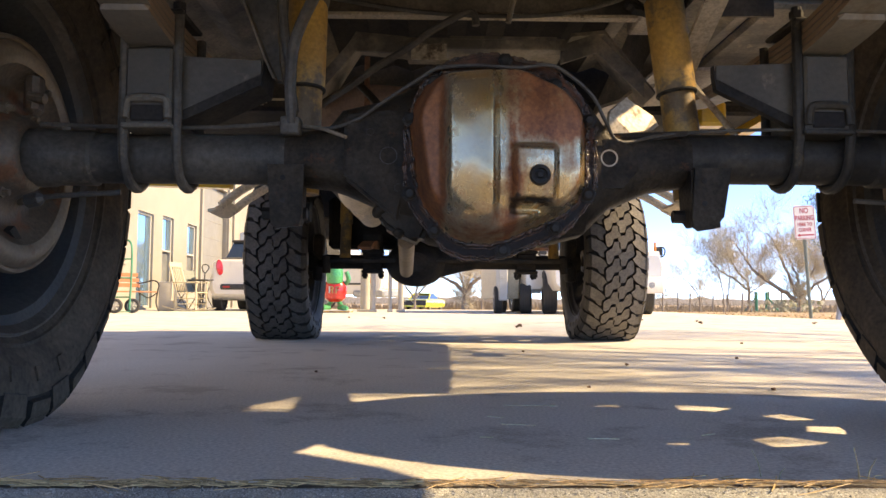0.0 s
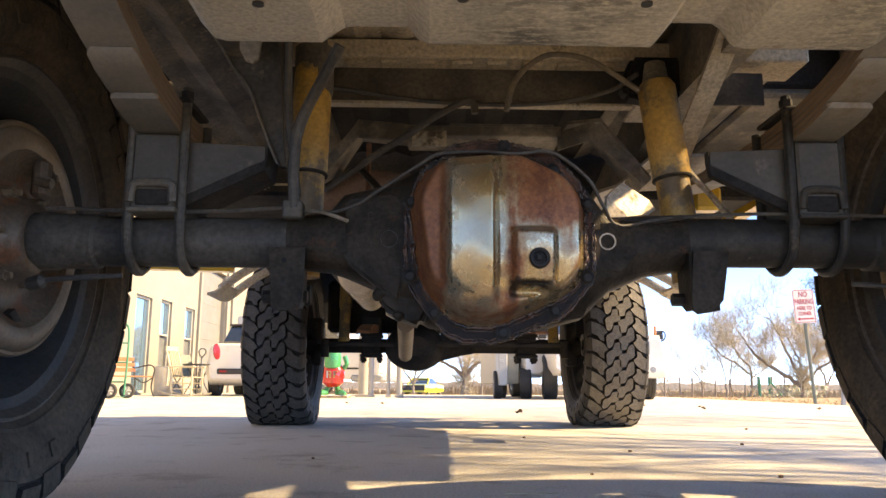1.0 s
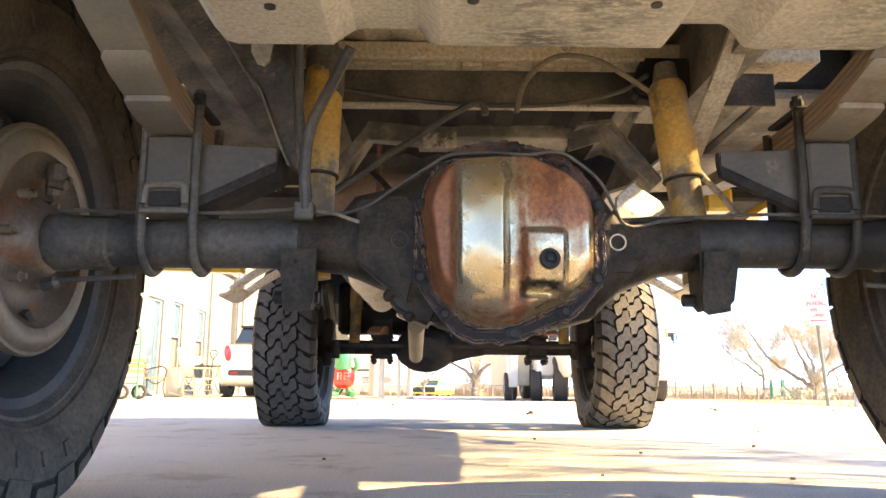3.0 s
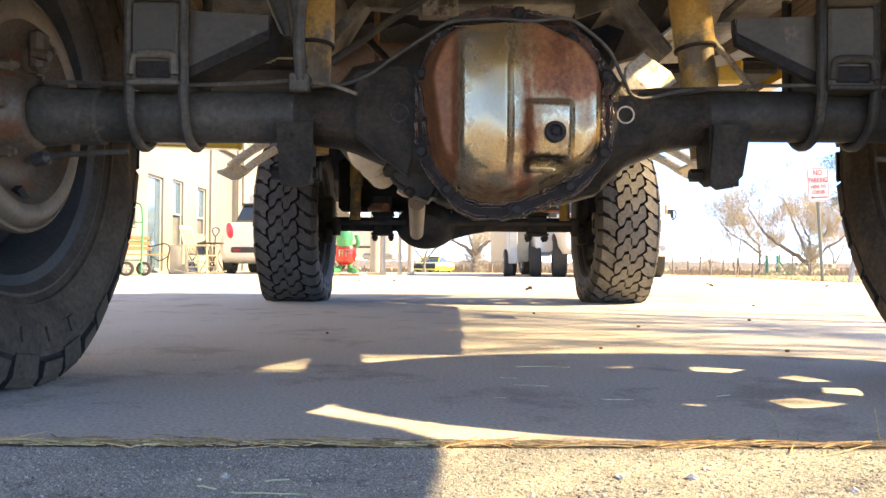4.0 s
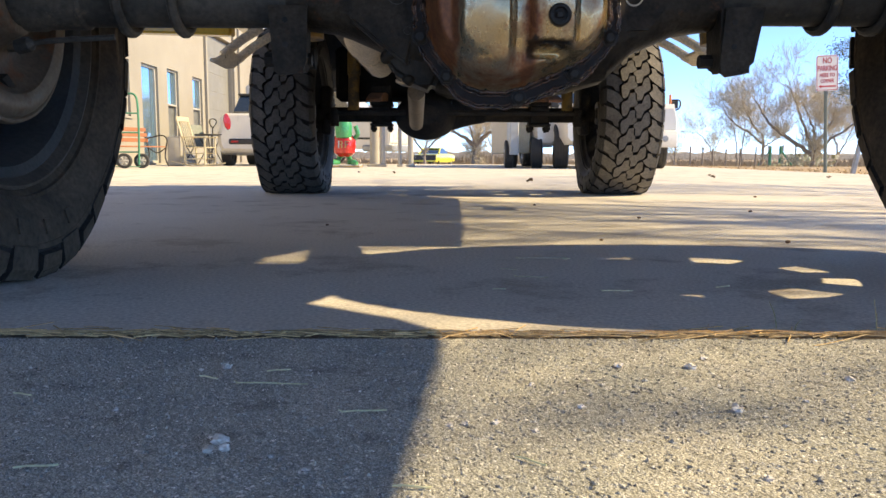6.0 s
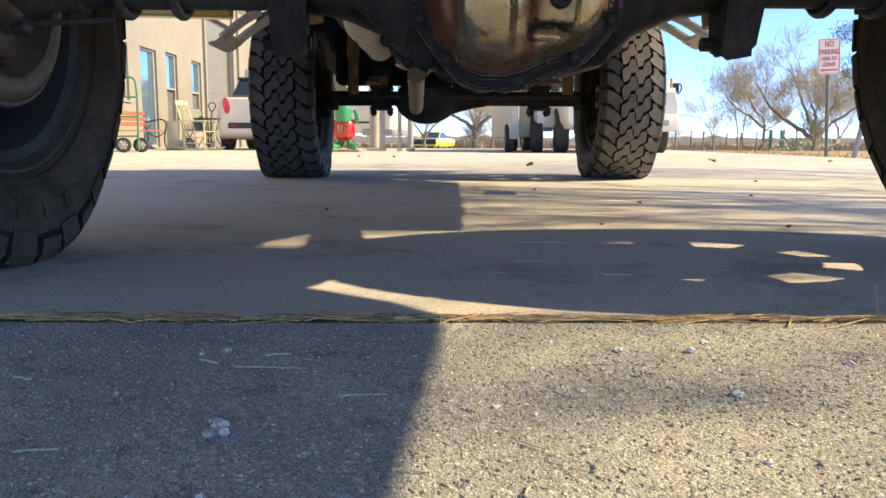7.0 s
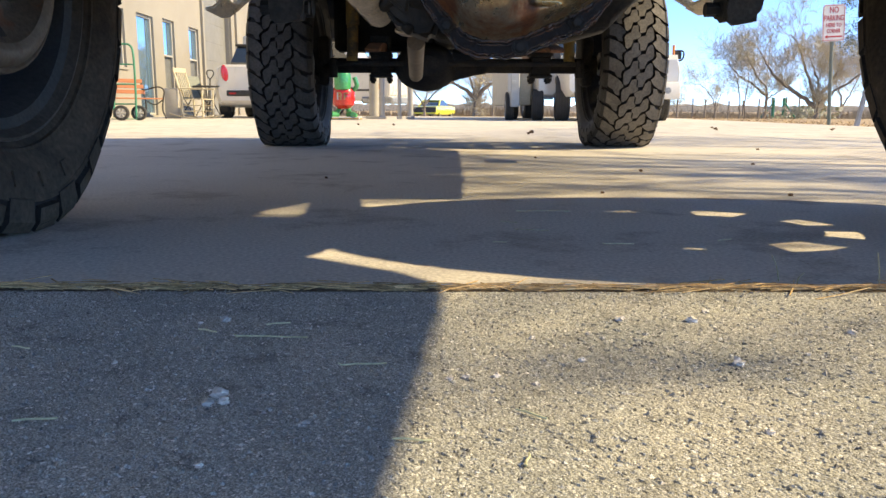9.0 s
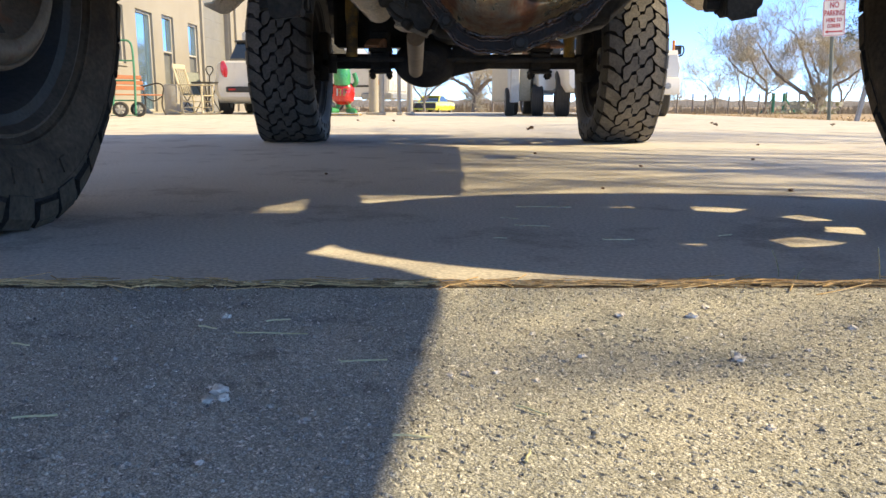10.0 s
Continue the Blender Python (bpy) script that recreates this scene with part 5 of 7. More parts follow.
RZ = 0.76
for s in (-1, 1):
    bm = BM()
    x0, x1 = sorted((s * 0.955, s * 1.0))
    arch = [(-0.50, 0.822), (-0.43, 0.832), (-0.374, 0.868), (-0.28, 0.965), (-0.19, 1.072), (-0.06, 1.098), (0.0, 1.10), (0.08, 1.108), (0.14, 1.085), (0.20, 1.082), (0.29, 1.052), (0.36, 1.012), (0.392, 0.945), (0.400, 0.86), (0.395, 0.785)]
    arch = [(y, z + (-0.10 if s < 0 and -0.35 < y < 0.38 else 0.0)) for y, z in arch]
    prism(bm, [(-1.12, 0.86)] + arch + [(1.05, 0.768), (1.05, 1.45), (-1.12, 1.45)], "x", x0, x1)
    side_panel = part("bed_side", bm, M_BODY, truck, "yellow painted bed side with a wheel arch")
    bm = BM()
    prism(bm, [(-1.10, 0.872)] + [(y, z + (0.008 if s > 0 else -0.02)) for y, z in arch] + [(1.04, 0.778), (1.04, 1.13), (-1.10, 1.13)], "x", min(s * 0.944, s * 0.953), max(s * 0.944, s * 0.953))
    part("inner_liner", bm, M_RAIL, side_panel, "black undersealed inner skin")
    bm = BM()
    prism(bm, [(1.07, RZ + 0.006), (2.40, RZ - 0.012), (2.46, 0.82), (2.58, 0.98), (2.54, 1.2), (2.10, 1.79), (1.28, 1.79), (1.09, 1.20), (1.07, 1.20)], "x", x0, x1)
    part("cab_side", bm, M_BODY, truck, "yellow painted cab side and rocker")
    bm = BM()
    fa = [(FY + 0.53 * math.cos(a), 0.44 + 0.53 * math.sin(a)) for a in (math.pi * (1 - k / 14) for k in range(15))]
    fa = [(y, z + 0.10) for y, z in fa if z > 0.66]
    prism(bm, [(2.475, 0.76)] + fa + [(3.75, 0.74), (3.80, 1.15), (2.6, 1.2), (2.475, 1.1)], "x", x0, x1)
    part("front_fender", bm, M_BODY, truck, "yellow painted front fender")
    slab("wheel_well", (min(s * 0.72, s * 0.953), -0.62, 1.13), (max(s * 0.72, s * 0.953), 0.50, 1.14), M_FRONT, "black wheel well liner")
    for ya in (-0.64, 0.50):
        slab("wheel_well_end", (min(s * 0.722, s * 0.943), ya, 0.931), (max(s * 0.722, s * 0.943), ya + 0.02, 1.128), M_FRONT)
    slab("wheel_well_wall", (min(s * 0.70, s * 0.72), -0.62, 0.93), (max(s * 0.70, s * 0.72), 0.50, 1.14), M_BLACKDUST)
    for ya, yb in ((-1.12, -0.62), (0.50, 1.05)):
        slab("bed_floor_side", (min(s * 0.722, s * 0.953), ya, 0.906), (max(s * 0.722, s * 0.953), yb, 0.93), M_RAIL)
    slab("inner_fender", (min(s * 0.50, s * 0.95), 2.4, 1.02), (max(s * 0.50, s * 0.95), 3.65, 1.04), M_FRONT)
    # folded side step: two bent rails and a foot plate
    bm = BM()
    a, b = (Vector((-0.880, 1.60, 0.548)), Vector((-0.760, 1.68, 0.655))) if s < 0 else (Vector((0.880, 1.60, 0.562)), Vector((0.735, 1.68, 0.660)))
    d = Vector((0, 0.17, -0.004))
    for o in (Vector(), d):
        tube(bm, smooth_path([a + o, a.lerp(b, 0.5) + o + Vector((0, 0, 0.006)), b + o], 3), 0.017, 10)
    step = part("side_step", bm, M_BEIGE, truck, "beige tubular side step")
    bm = BM()
    e = (a - b).normalized()
    sheet(bm, [(a - e * 0.035 + Vector((0, -0.03, -0.012)), a - e * 0.035 + Vector((0, 0.20, -0.016))), (a + e * 0.02 + Vector((0, -0.03, -0.012)), a + e * 0.02 + Vector((0, 0.20, -0.016))), (a + e * 0.055 + Vector((0, -0.02, 0.004)), a + e * 0.055 + Vector((0, 0.19, 0.0)))], 0.010, (0, 0, 1))
    part("foot_plate", bm, M_BEIGE, step, "worn beige foot plate")
slab("cab_floor", (-0.95, 1.06, 0.78), (0.95, 2.42, 0.82), M_FRONT, "dusty black cab floor")
slab("firewall", (-0.95, 2.38, 0.78), (0.95, 2.42, 1.2), M_FRONT)
slab("hood", (-0.95, 2.42, 1.15), (0.95, 3.78, 1.20), M_BODY, "yellow painted hood")
slab("cab_back", (-0.95, 1.07, 0.80), (0.95, 1.10, 1.2), M_FRONT)
slab("radiator_support", (-0.90, 3.66, 0.72), (0.90, 3.72, 1.16), M_FRONT)
slab("front_bumper", (-0.98, 3.80, 0.60), (0.98, 3.92, 0.80), M_BLACKDUST, "black steel front bumper", 0.02)
slab("rear_bumper", (-0.98, -1.24, 0.80), (0.98, -1.14, 0.96), M_BLACKDUST, "black steel rear bumper", 0.02)
slab("tailgate", (-0.95, -1.12, 0.93), (0.95, -1.09, 1.43), M_BODY, "yellow painted tailgate")
bm = BM()
box(bm, (-0.93, 1.28, 1.79), (0.93, 2.10, 1.84), 0.02)
part("cab_roof", bm, M_BODY, truck, "yellow painted cab roof")
bm = BM()
sheet(bm, [((-0.93, 1.09, 1.20), (0.93, 1.09, 1.20)), ((-0.93, 1.28, 1.80), (0.93, 1.28, 1.80))], 0.02, (0, 1, 0))
part("cab_rear_wall", bm, M_BODY, truck, "yellow painted cab rear wall")
bm = BM()
sheet(bm, [((-0.90, 2.52, 1.19), (0.90, 2.52, 1.19)), ((-0.86, 2.09, 1.80), (0.86, 2.09, 1.80))], 0.008, (0, 1, 0))
part("windscreen", bm, M_CARGLASS, truck, "dark raked windscreen")
slab("cab_mount", (0.72, 0.98, 0.728), (0.806, 1.04, 0.806), M_BODY, "yellow painted cab corner")
bm = BM()
prism(bm, [(-1.0, 0.540), (-0.705, 0.533), (-0.70, 0.70), (-1.0, 0.70)], "y", 1.04, 1.09)
bmesh.ops.bevel(bm, geom=bm.edges[:], offset=0.006, segments=1, affect="EDGES")
part("cab_corner_bracket", bm, M_BODY, truck, "yellow painted lower cab bracket")
slab("front_crossmember", (-0.66, 3.06, 0.487), (0.45, 3.20, 0.78), M_FRONT, "black front crossmember", 0.02)
slab("engine", (-0.30, 2.55, 0.66), (0.30, 3.5, 1.05), M_CAST, "dark engine block", 0.04)

# ---- background: building ----
WX = -6.0
building = thing("building", "long cream stucco shop building with narrow tall windows", "building")
bm = BM()
openings = [(12.95, 13.90, 0.95, 2.03), (14.52, 15.44, 0.04, 2.05), (16.02, 16.76, 0.58, 2.10), (17.80, 18.56, 0.62, 2.10)]      # from y, to y, from z, to z
y = -2.0
for y0, y1, z0, z1 in openings:
    box(bm, (WX - 0.25, y, -0.2), (WX, y0, 4.2))
    box(bm, (WX - 0.25, y0, -0.2), (WX, y1, z0))
    box(bm, (WX - 0.25, y0, z1), (WX, y1, 4.2))
    y = y1
box(bm, (WX - 0.25, y, -0.2), (WX, 19.0, 4.2))
box(bm, (WX - 0.25, 19.0, 3.4), (WX, 21.5, 4.2))
box(bm, (WX - 0.25, 21.5, -0.2), (WX, 30.0, 4.2))
box(bm, (WX - 8.0, -2.0, -0.2), (WX - 7.75, 30.0, 4.2))
box(bm, (WX - 8.0, -2.25, -0.2), (WX, -2.0, 4.2))
box(bm, (WX - 8.0, 30.0, -0.2), (WX, 30.25, 4.2))
part("wall", bm, M_STUCCO, building, "cream stucco wall")
bm = BM()
box(bm, (WX - 8.2, -2.4, 4.2), (WX + 0.15, 30.4, 4.45), 0.02)
part("roof", bm, M_TRIM, building)
for y0, y1, z0, z1 in openings:
    bm = BM()
    for lo, hi in (((WX - 0.14, y0, z0), (WX - 0.05, y0 + 0.05, z1)), ((WX - 0.14, y1 - 0.05, z0), (WX - 0.05, y1, z1)), ((WX - 0.14, y0 + 0.05, z1 - 0.05), (WX - 0.05, y1 - 0.05, z1)), ((WX - 0.14, y0 + 0.05, z0), (WX - 0.05, y1 - 0.05, z0 + 0.05))):
        box(bm, lo, hi, 0.004)
    mid = z0 + 0.49 * (z1 - z0)
    if z0 > 0.3:
        box(bm, (WX - 0.13, y0 + 0.05, mid - 0.02), (WX - 0.055, y1 - 0.05, mid + 0.02), 0.003)
    w = part("window" if z0 > 0.3 else "door", bm, M_TRIM, building, "narrow sash window set deep in the stucco" if z0 > 0.3 else "full-glass door in a pale frame")
    bm = BM()
    box(bm, (WX - 0.105, y0 + 0.045, (mid if z0 > 0.3 else z0 + 0.045)), (WX - 0.095, y1 - 0.045, z1 - 0.045))
    part("pane", bm, M_GLASS, w, "pane reflecting blue sky")
    if z0 > 0.3:
        # lower sash: dark reflection put in as a grey pane
        bm = BM()
        box(bm, (WX - 0.125, y0 + 0.045, z0 + 0.045), (WX - 0.115, y1 - 0.045, mid))
        part("pane", bm, M_DARKPANE, w, "lower pane with its dark reflection painted grey")
        bm = BM()
        box(bm, (WX - 0.06, y0 - 0.03, z0 - 0.05), (WX + 0.03, y1 + 0.03, z0), 0.006)
        part("sill", bm, M_STUCCO, w)
bm = BM()
box(bm, (WX - 0.20, 19.0, 0.0), (WX - 0.175, 21.5, 3.4))
rd = part("roll_door", bm, M_GREYDOOR, building, "plain pale grey roll-up door")
for k in range(7):
    bm = BM()
    box(bm, (WX - 0.17, 19.005, 0.48 * k), (WX - 0.12, 21.495, 0.48 * k + 0.478), 0.0015)
    part("panel", bm, M_GREYDOOR, rd)
for y in (18.78, 21.52, 22.15):
    bm = BM()
    box(bm, (WX, y, 0.0), (WX + 0.07, y + 0.12, 4.15), 0.006)
    part("downpipe", bm, M_STUCCO, building, "cream painted vertical trim")
bm = BM()
box(bm, (WX + 0.0, 19.0 - 0.10, 0.92), (WX + 0.09, 19.0 - 0.03, 1.10), 0.01)
part("switch_box", bm, M_GREYDOOR, building, "small grey switch box")

# ---- bare trees ----
def grow(bm, p, d, length, r, level, rng, spread, up, segs=3, twig=None, droop=0.0):
    """A bent limb that splits into finer ones; the last levels go into the twig mesh."""
    pts, rs, q = [p.copy()], [r], p.copy()
    d = d.normalized()
    for k in range(segs):
        d = (d + Vector((rng.uniform(-1, 1), rng.uniform(-1, 1), rng.uniform(-0.7, 1) * up - droop)) * 0.24).normalized()
        q = q + d * length / segs
        pts.append(q.copy())
        rs.append(r * (1 - 0.42 * (k + 1) / segs))
    tube(bm if level > 2 or twig is None else twig, pts, rs, 7 if level > 3 else (5 if level > 2 else 3), caps=False)
    if level == 0:
        return
    n = rng.choice((2, 3, 3)) if level > 1 else rng.choice((4, 5, 6))
    for k in range(n):
        j = rng.uniform(0.35, 1.0) if k else 1.0
        i = min(segs, max(1, round(j * segs)))
        side = Vector((rng.uniform(-1, 1), rng.uniform(-1, 1), rng.uniform(-0.35, 0.8)))
        nd = (pts[i] - pts[i - 1]).normalized() + side * spread
        grow(bm, pts[i], nd, length * rng.uniform(0.64, 0.92), max(0.0072, rs[i] * rng.uniform(0.56, 0.76)), level - 1, rng, spread, up, segs, twig, droop)


def bare_tree(label, x, y, z, stems, seed, level=6, spread=0.75, up=0.5, fork=1.2):
    """stems: (lean direction, length, radius) for each main stem."""
    t = thing("tree", label, "tree", pose(x, y, z))
    rng = random.Random(seed)
    bm, tw = BM(), BM()
    for d, length, r, *start in stems:
        grow(bm, Vector(start[0] if start else (0, 0, -0.1)), Vector(d), length * 0.84, r, level, rng, spread, up, 3, tw)
    if len(stems[0]) > 3:
        tube(bm, [(0.05, 0, -0.3), (-0.02, 0, 0.33 * fork), (0.02, 0, fork)], [0.24 if fork > 1 else 0.19, 0.20 if fork > 1 else 0.16, 0.17 if fork > 1 else 0.14], 10)
    part("trunk", bm, M_BARK, t, "grey-brown trunk and limbs", recalc=False)
    part("crown", tw, M_TWIG, t, "bare thin twigs", recalc=False)
    return t


def spray(bm, p, d, length, r, level, rng, lift):
    """A fine curved branch that splits into twigs."""
    pts, q = [p.copy()], p.copy()
    d = d.normalized()
    for k in range(3):
        d = (d + Vector((rng.gauss(0, 0.20), rng.gauss(0, 0.20), rng.gauss(0, 0.16) + lift * 0.25))).normalized()
        q = q + d * length / 3
        pts.append(q.copy())
    tube(bm, pts, [r, r * 0.85, r * 0.7, r * 0.5], 4 if level > 1 else 3, caps=False)
    if level == 0:
        return
    for k in range((0, 5, 6, 6)[level]):
        f = rng.uniform(0.8, 2.99) if k else 2.99
        i = int(f)
        o = pts[i].lerp(pts[i + 1], f - i)
        side = Vector((rng.gauss(0, 1), rng.gauss(0, 1), rng.gauss(0.15, 0.7))).normalized()
        spray(bm, o, (pts[i + 1] - pts[i]).normalized() * 0.75 + side * 0.75, length * rng.uniform(0.5, 0.85), max(0.0036, r * 0.5), level - 1, rng, lift)


def crooked_tree(label, x, y, z, limbs, seed, shoots=9, lift=0.5, reach=0.8):
    """limbs: (points of the limb from its root to its tip, radius at the root); fine shoots fill the outer two thirds."""
    t = thing("tree", label, "tree", pose(x, y, z))
    rng = random.Random(seed)
    bm, tw = BM(), BM()
    for pts, r in limbs:
        path = smooth_path(pts, 5)
        path = [p + Vector((rng.gauss(0, 0.018), rng.gauss(0, 0.018), rng.gauss(0, 0.018))) * min(1.0, r * 14) for p in path]
        n = len(path)
        tube(bm, path, [0.72 * r * (1 - 0.82 * k / (n - 1)) for k in range(n)], 8, caps=False)
        span = sum((b - a).length for a, b in zip(path, path[1:]))
        for k in range(shoots):
            f = 0.28 + 0.72 * (k + rng.random()) / shoots
            i = min(n - 2, int(f * (n - 1)))
            d = (path[i + 1] - path[i]).normalized() * 0.6 + Vector((rng.gauss(0, 0.8), rng.gauss(0, 0.8), rng.gauss(0.35, 0.5)))
            spray(tw, path[i], d, reach * (0.55 + 0.45 * rng.random()) * min(1.3, 0.5 + span * 0.3), max(0.008, r * 0.13), 3, rng, lift)
    part("trunk", bm, M_BARK, t, "grey-brown trunk and limbs", recalc=False)
    part("crown", tw, M_TWIG, t, "haze of thin bare twigs", recalc=False)
    return t


crooked_tree("leafless mesquite tree with a low fork and spreading crooked limbs", 14.17, 28.0, -0.15, [
    ([(0.02, 0, -0.2), (0.0, 0, 0.3), (-0.06, 0, 0.72)], 0.17),
    ([(-0.03, 0, 0.42), (-0.75, 0.1, 0.95), (-1.48, 0.2, 1.48), (-1.90, 0.3, 2.05), (-2.25, 0.3, 2.65)], 0.13),
    ([(-0.05, 0, 0.70), (-0.45, -0.2, 1.35), (-0.75, -0.3, 2.0), (-1.05, -0.4, 2.6), (-1.35, -0.4, 3.0)], 0.10),
    ([(-0.05, 0, 0.70), (0.15, 0.3, 1.25), (0.0, 0.5, 1.9), (-0.30, 0.6, 2.55)], 0.10),
    ([(-0.05, 0, 0.68), (0.38, 0.1, 1.22), (0.75, 0.2, 1.8), (0.85, 0.2, 2.4)], 0.10),
    ([(0.0, 0, 0.55), (0.75, -0.1, 1.15), (1.50, -0.2, 1.72), (2.2, -0.2, 2.1)], 0.09)], 11, 12, 0.45)
crooked_tree("leafless tree with a leaning trunk and tangled crown", 13.42, 31.0, -0.2, [
    ([(0.0, 0, -0.1), (0.10, 0, 0.6), (0.02, 0, 1.25), (-0.5, 0.1, 2.0), (-0.85, 0.1, 2.7)], 0.12),
    ([(0.05, 0, 0.95), (-0.55, 0.2, 1.5), (-1.25, 0.3, 2.0), (-1.55, 0.3, 2.45)], 0.075),
    ([(0.06, 0, 0.8), (0.45, 0, 1.05), (0.75, 0.1, 1.2)], 0.06)], 5, 12, 0.35)
crooked_tree("leafless thicket tree with slim upright stems", 12.75, 31.8, -0.2, [
    ([(0.0, 0, -0.1), (-0.03, 0, 0.8), (-0.20, 0, 1.6), (-0.55, 0, 2.3)], 0.055),
    ([(0.22, 0, -0.1), (0.20, 0, 0.8), (0.32, 0.1, 1.7), (0.15, 0.1, 2.5)], 0.05)], 15, 10, 0.35)
crooked_tree("leafless bushy tree behind the fence", 17.6, 33.0, -0.2, [
    ([(0.0, 0, -0.1), (0.05, 0, 0.8), (-0.3, 0, 1.6), (-0.8, 0, 2.3)], 0.09),
    ([(0.0, 0, 0.4), (0.5, 0.1, 1.2), (0.9, 0.1, 2.1)], 0.07)], 21, 12, 0.4)
crooked_tree("small thin leafless tree with an arching limb", 15.72, 43.0, -0.3, [
    ([(0.0, 0, -0.1), (-0.05, 0, 0.7), (-0.40, 0, 1.35), (-0.95, 0, 1.85), (-1.65, 0, 1.95)], 0.07),
    ([(0.02, 0, 0.4), (0.18, 0, 1.1), (0.45, 0, 1.75)], 0.05)], 8, 9, 0.15)
crooked_tree("small leafless sapling at the field edge", 14.6, 46.0, -0.4, [([(0.0, 0, -0.1), (-0.1, 0, 0.6), (0.1, 0, 1.2)], 0.04)], 18, 9, 0.3)
crooked_tree("wide leafless shade tree with a forked trunk", 1.75, 36.0, -0.3, [
    ([(-0.02, 0, -0.1), (0.0, 0, 0.5), (0.06, 0, 1.05)], 0.26),
    ([(0.04, 0, 0.95), (-0.55, 0.1, 1.42), (-1.30, 0.2, 1.85), (-2.3, 0.3, 2.6)], 0.16),
    ([(0.04, 0, 0.95), (0.55, -0.1, 1.55), (1.20, -0.2, 1.75), (2.1, -0.2, 2.2)], 0.17),
    ([(0.05, 0, 1.0), (0.28, 0.3, 1.75), (0.35, 0.4, 2.7)], 0.13),
    ([(0.04, 0, 1.0), (-0.22, -0.3, 1.8), (-0.5, -0.4, 2.7)], 0.11)], 34, 11, 0.1, 0.7)
crooked_tree("slim leafless tree behind the shade tree", 3.0, 41.0, -0.35, [([(0.0, 0, -0.1), (0.03, 0, 0.9), (0.25, 0, 1.9), (0.6, 0, 2.8)], 0.09), ([(0.03, 0, 0.8), (-0.3, 0, 1.7), (-0.5, 0, 2.6)], 0.06)], 35, 10, 0.2, 0.7)
crooked_tree("leafless tree at the field edge", -0.9, 52.0, -0.4, [([(0, 0, -0.1), (0.1, 0, 1.2), (0.5, 0, 2.6)], 0.14), ([(0, 0, 0.8), (-0.9, 0, 1.9), (-2.2, 0, 2.4)], 0.11), ([(0.05, 0, 0.9), (1.0, 0, 1.9), (2.4, 0, 2.5)], 0.11)], 41, 11, 0.1, 0.9)
bare_tree("leafless tree beside the driveway that casts branch shadows", 7.4, 0.9, -0.05, [((-0.1, 0.05, 1), 2.3, 0.20), ((-0.25, -0.4, 1), 2.5, 0.14), ((-0.2, 0.3, 1), 2.5, 0.14), ((-0.3, 0.9, 1), 2.6, 0.13), ((-0.25, -0.75, 1), 2.6, 0.13)], 78, 6, 0.7, 0.35)

# evergreen
t = thing("tree", "dark evergreen live oak with small leaves", "tree", pose(14.95, 22.0, -0.1))
rng = random.Random(4)
bm = BM()
tube(bm, smooth_path([(0, 0, -0.1), (0.1, 0, 1.2), (-0.1, 0.1, 2.4), (0.1, 0, 3.6)], 3), [0.22 - 0.013 * k for k in range(10)], 8)
for k in range(9):
    a = k * 2.4
    tube(bm, [(0, 0, 1.5 + 0.2 * k), (1.3 * math.cos(a), 1.3 * math.sin(a), 2.2 + 0.22 * k), (2.3 * math.cos(a), 2.3 * math.sin(a), 2.4 + 0.25 * k)], [0.09, 0.05, 0.02], 5)
part("trunk", bm, M_BARK, t)
bm = BM()
for k in range(230):
    a, e, rr = rng.uniform(0, 6.28), rng.uniform(-0.5, 1.0), rng.uniform(1.2, 3.3)
    c = Vector((rr * math.cos(a) * math.cos(e * 0.8), rr * math.sin(a) * math.cos(e * 0.8), 2.9 + 2.2 * e + rng.uniform(-0.3, 0.3)))
    for j in range(150):
        p = c + Vector((rng.gauss(0, 0.17), rng.gauss(0, 0.17), rng.gauss(0, 0.13)))
        u = Vector((rng.uniform(-1, 1), rng.uniform(-1, 1), rng.uniform(-1, 1))).normalized() * 0.030
        v = u.orthogonal().normalized() * 0.016
        bm.faces.new([bm.verts.new(p + q) for q in (-u, v, u, -v)])
part("crown", bm, M_FOLIAGE, t, "clumps of small dark green leaves", recalc=False)

# brush along the field, as one mass
rng = random.Random(9)
bm = BM()
for k in range(7000):
    x = rng.uniform(-30, 70)
    y = rng.uniform(46, 75)
    if -7 < x < 3 and y < 63:
        continue
    h = rng.uniform(0.2, 0.72) * (1.4 if rng.random() < 0.15 else 1.0) * (1 + 0.35 * math.sin(x * 0.35) + 0.3 * math.sin(x * 0.11 + 2))
    p = Vector((x, y, -0.60))
    for j in range(4):
        d = Vector((rng.uniform(-0.5, 0.5), rng.uniform(-0.5, 0.5), 1)) * h
        w = Vector((0.02 + 0.02 * rng.random(), 0, 0))
        m_ = p + d * 0.5 + Vector((rng.uniform(-0.2, 0.2), 0, 0))
        a, b, c, e = (bm.verts.new(q) for q in (p - w, p + w, m_ + w, m_ - w))
        bm.faces.new((a, b, c, e))
        f = bm.verts.new(p + d)
        bm.faces.new((e, c, f))
tagged(part("brush", bm, M_BRUSH, recalc=False), "grey-brown leafless brush along the far field", "brush", kind="stuff")
bm = BM()
ridge = []
for k in range(820):
    x = -420 + 900 * k / 700
    h = 1.5 + 0.9 * noise.noise((x * 0.03, 1, 0)) + 0.8 * noise.noise((x * 0.21, 5, 0)) + 0.5 * noise.noise((x * 0.9, 9, 0))
    ridge.append(((x, 240, -2.0), (x, 246 + 2 * noise.noise((x * 0.2, 0, 2)), h)))
rows = [[bm.verts.new(p) for p in (a, (a[0], a[1] + 1.5, b[2] * 0.8), b, (b[0], b[1] + 8, -2.0))] for a, b in ridge]
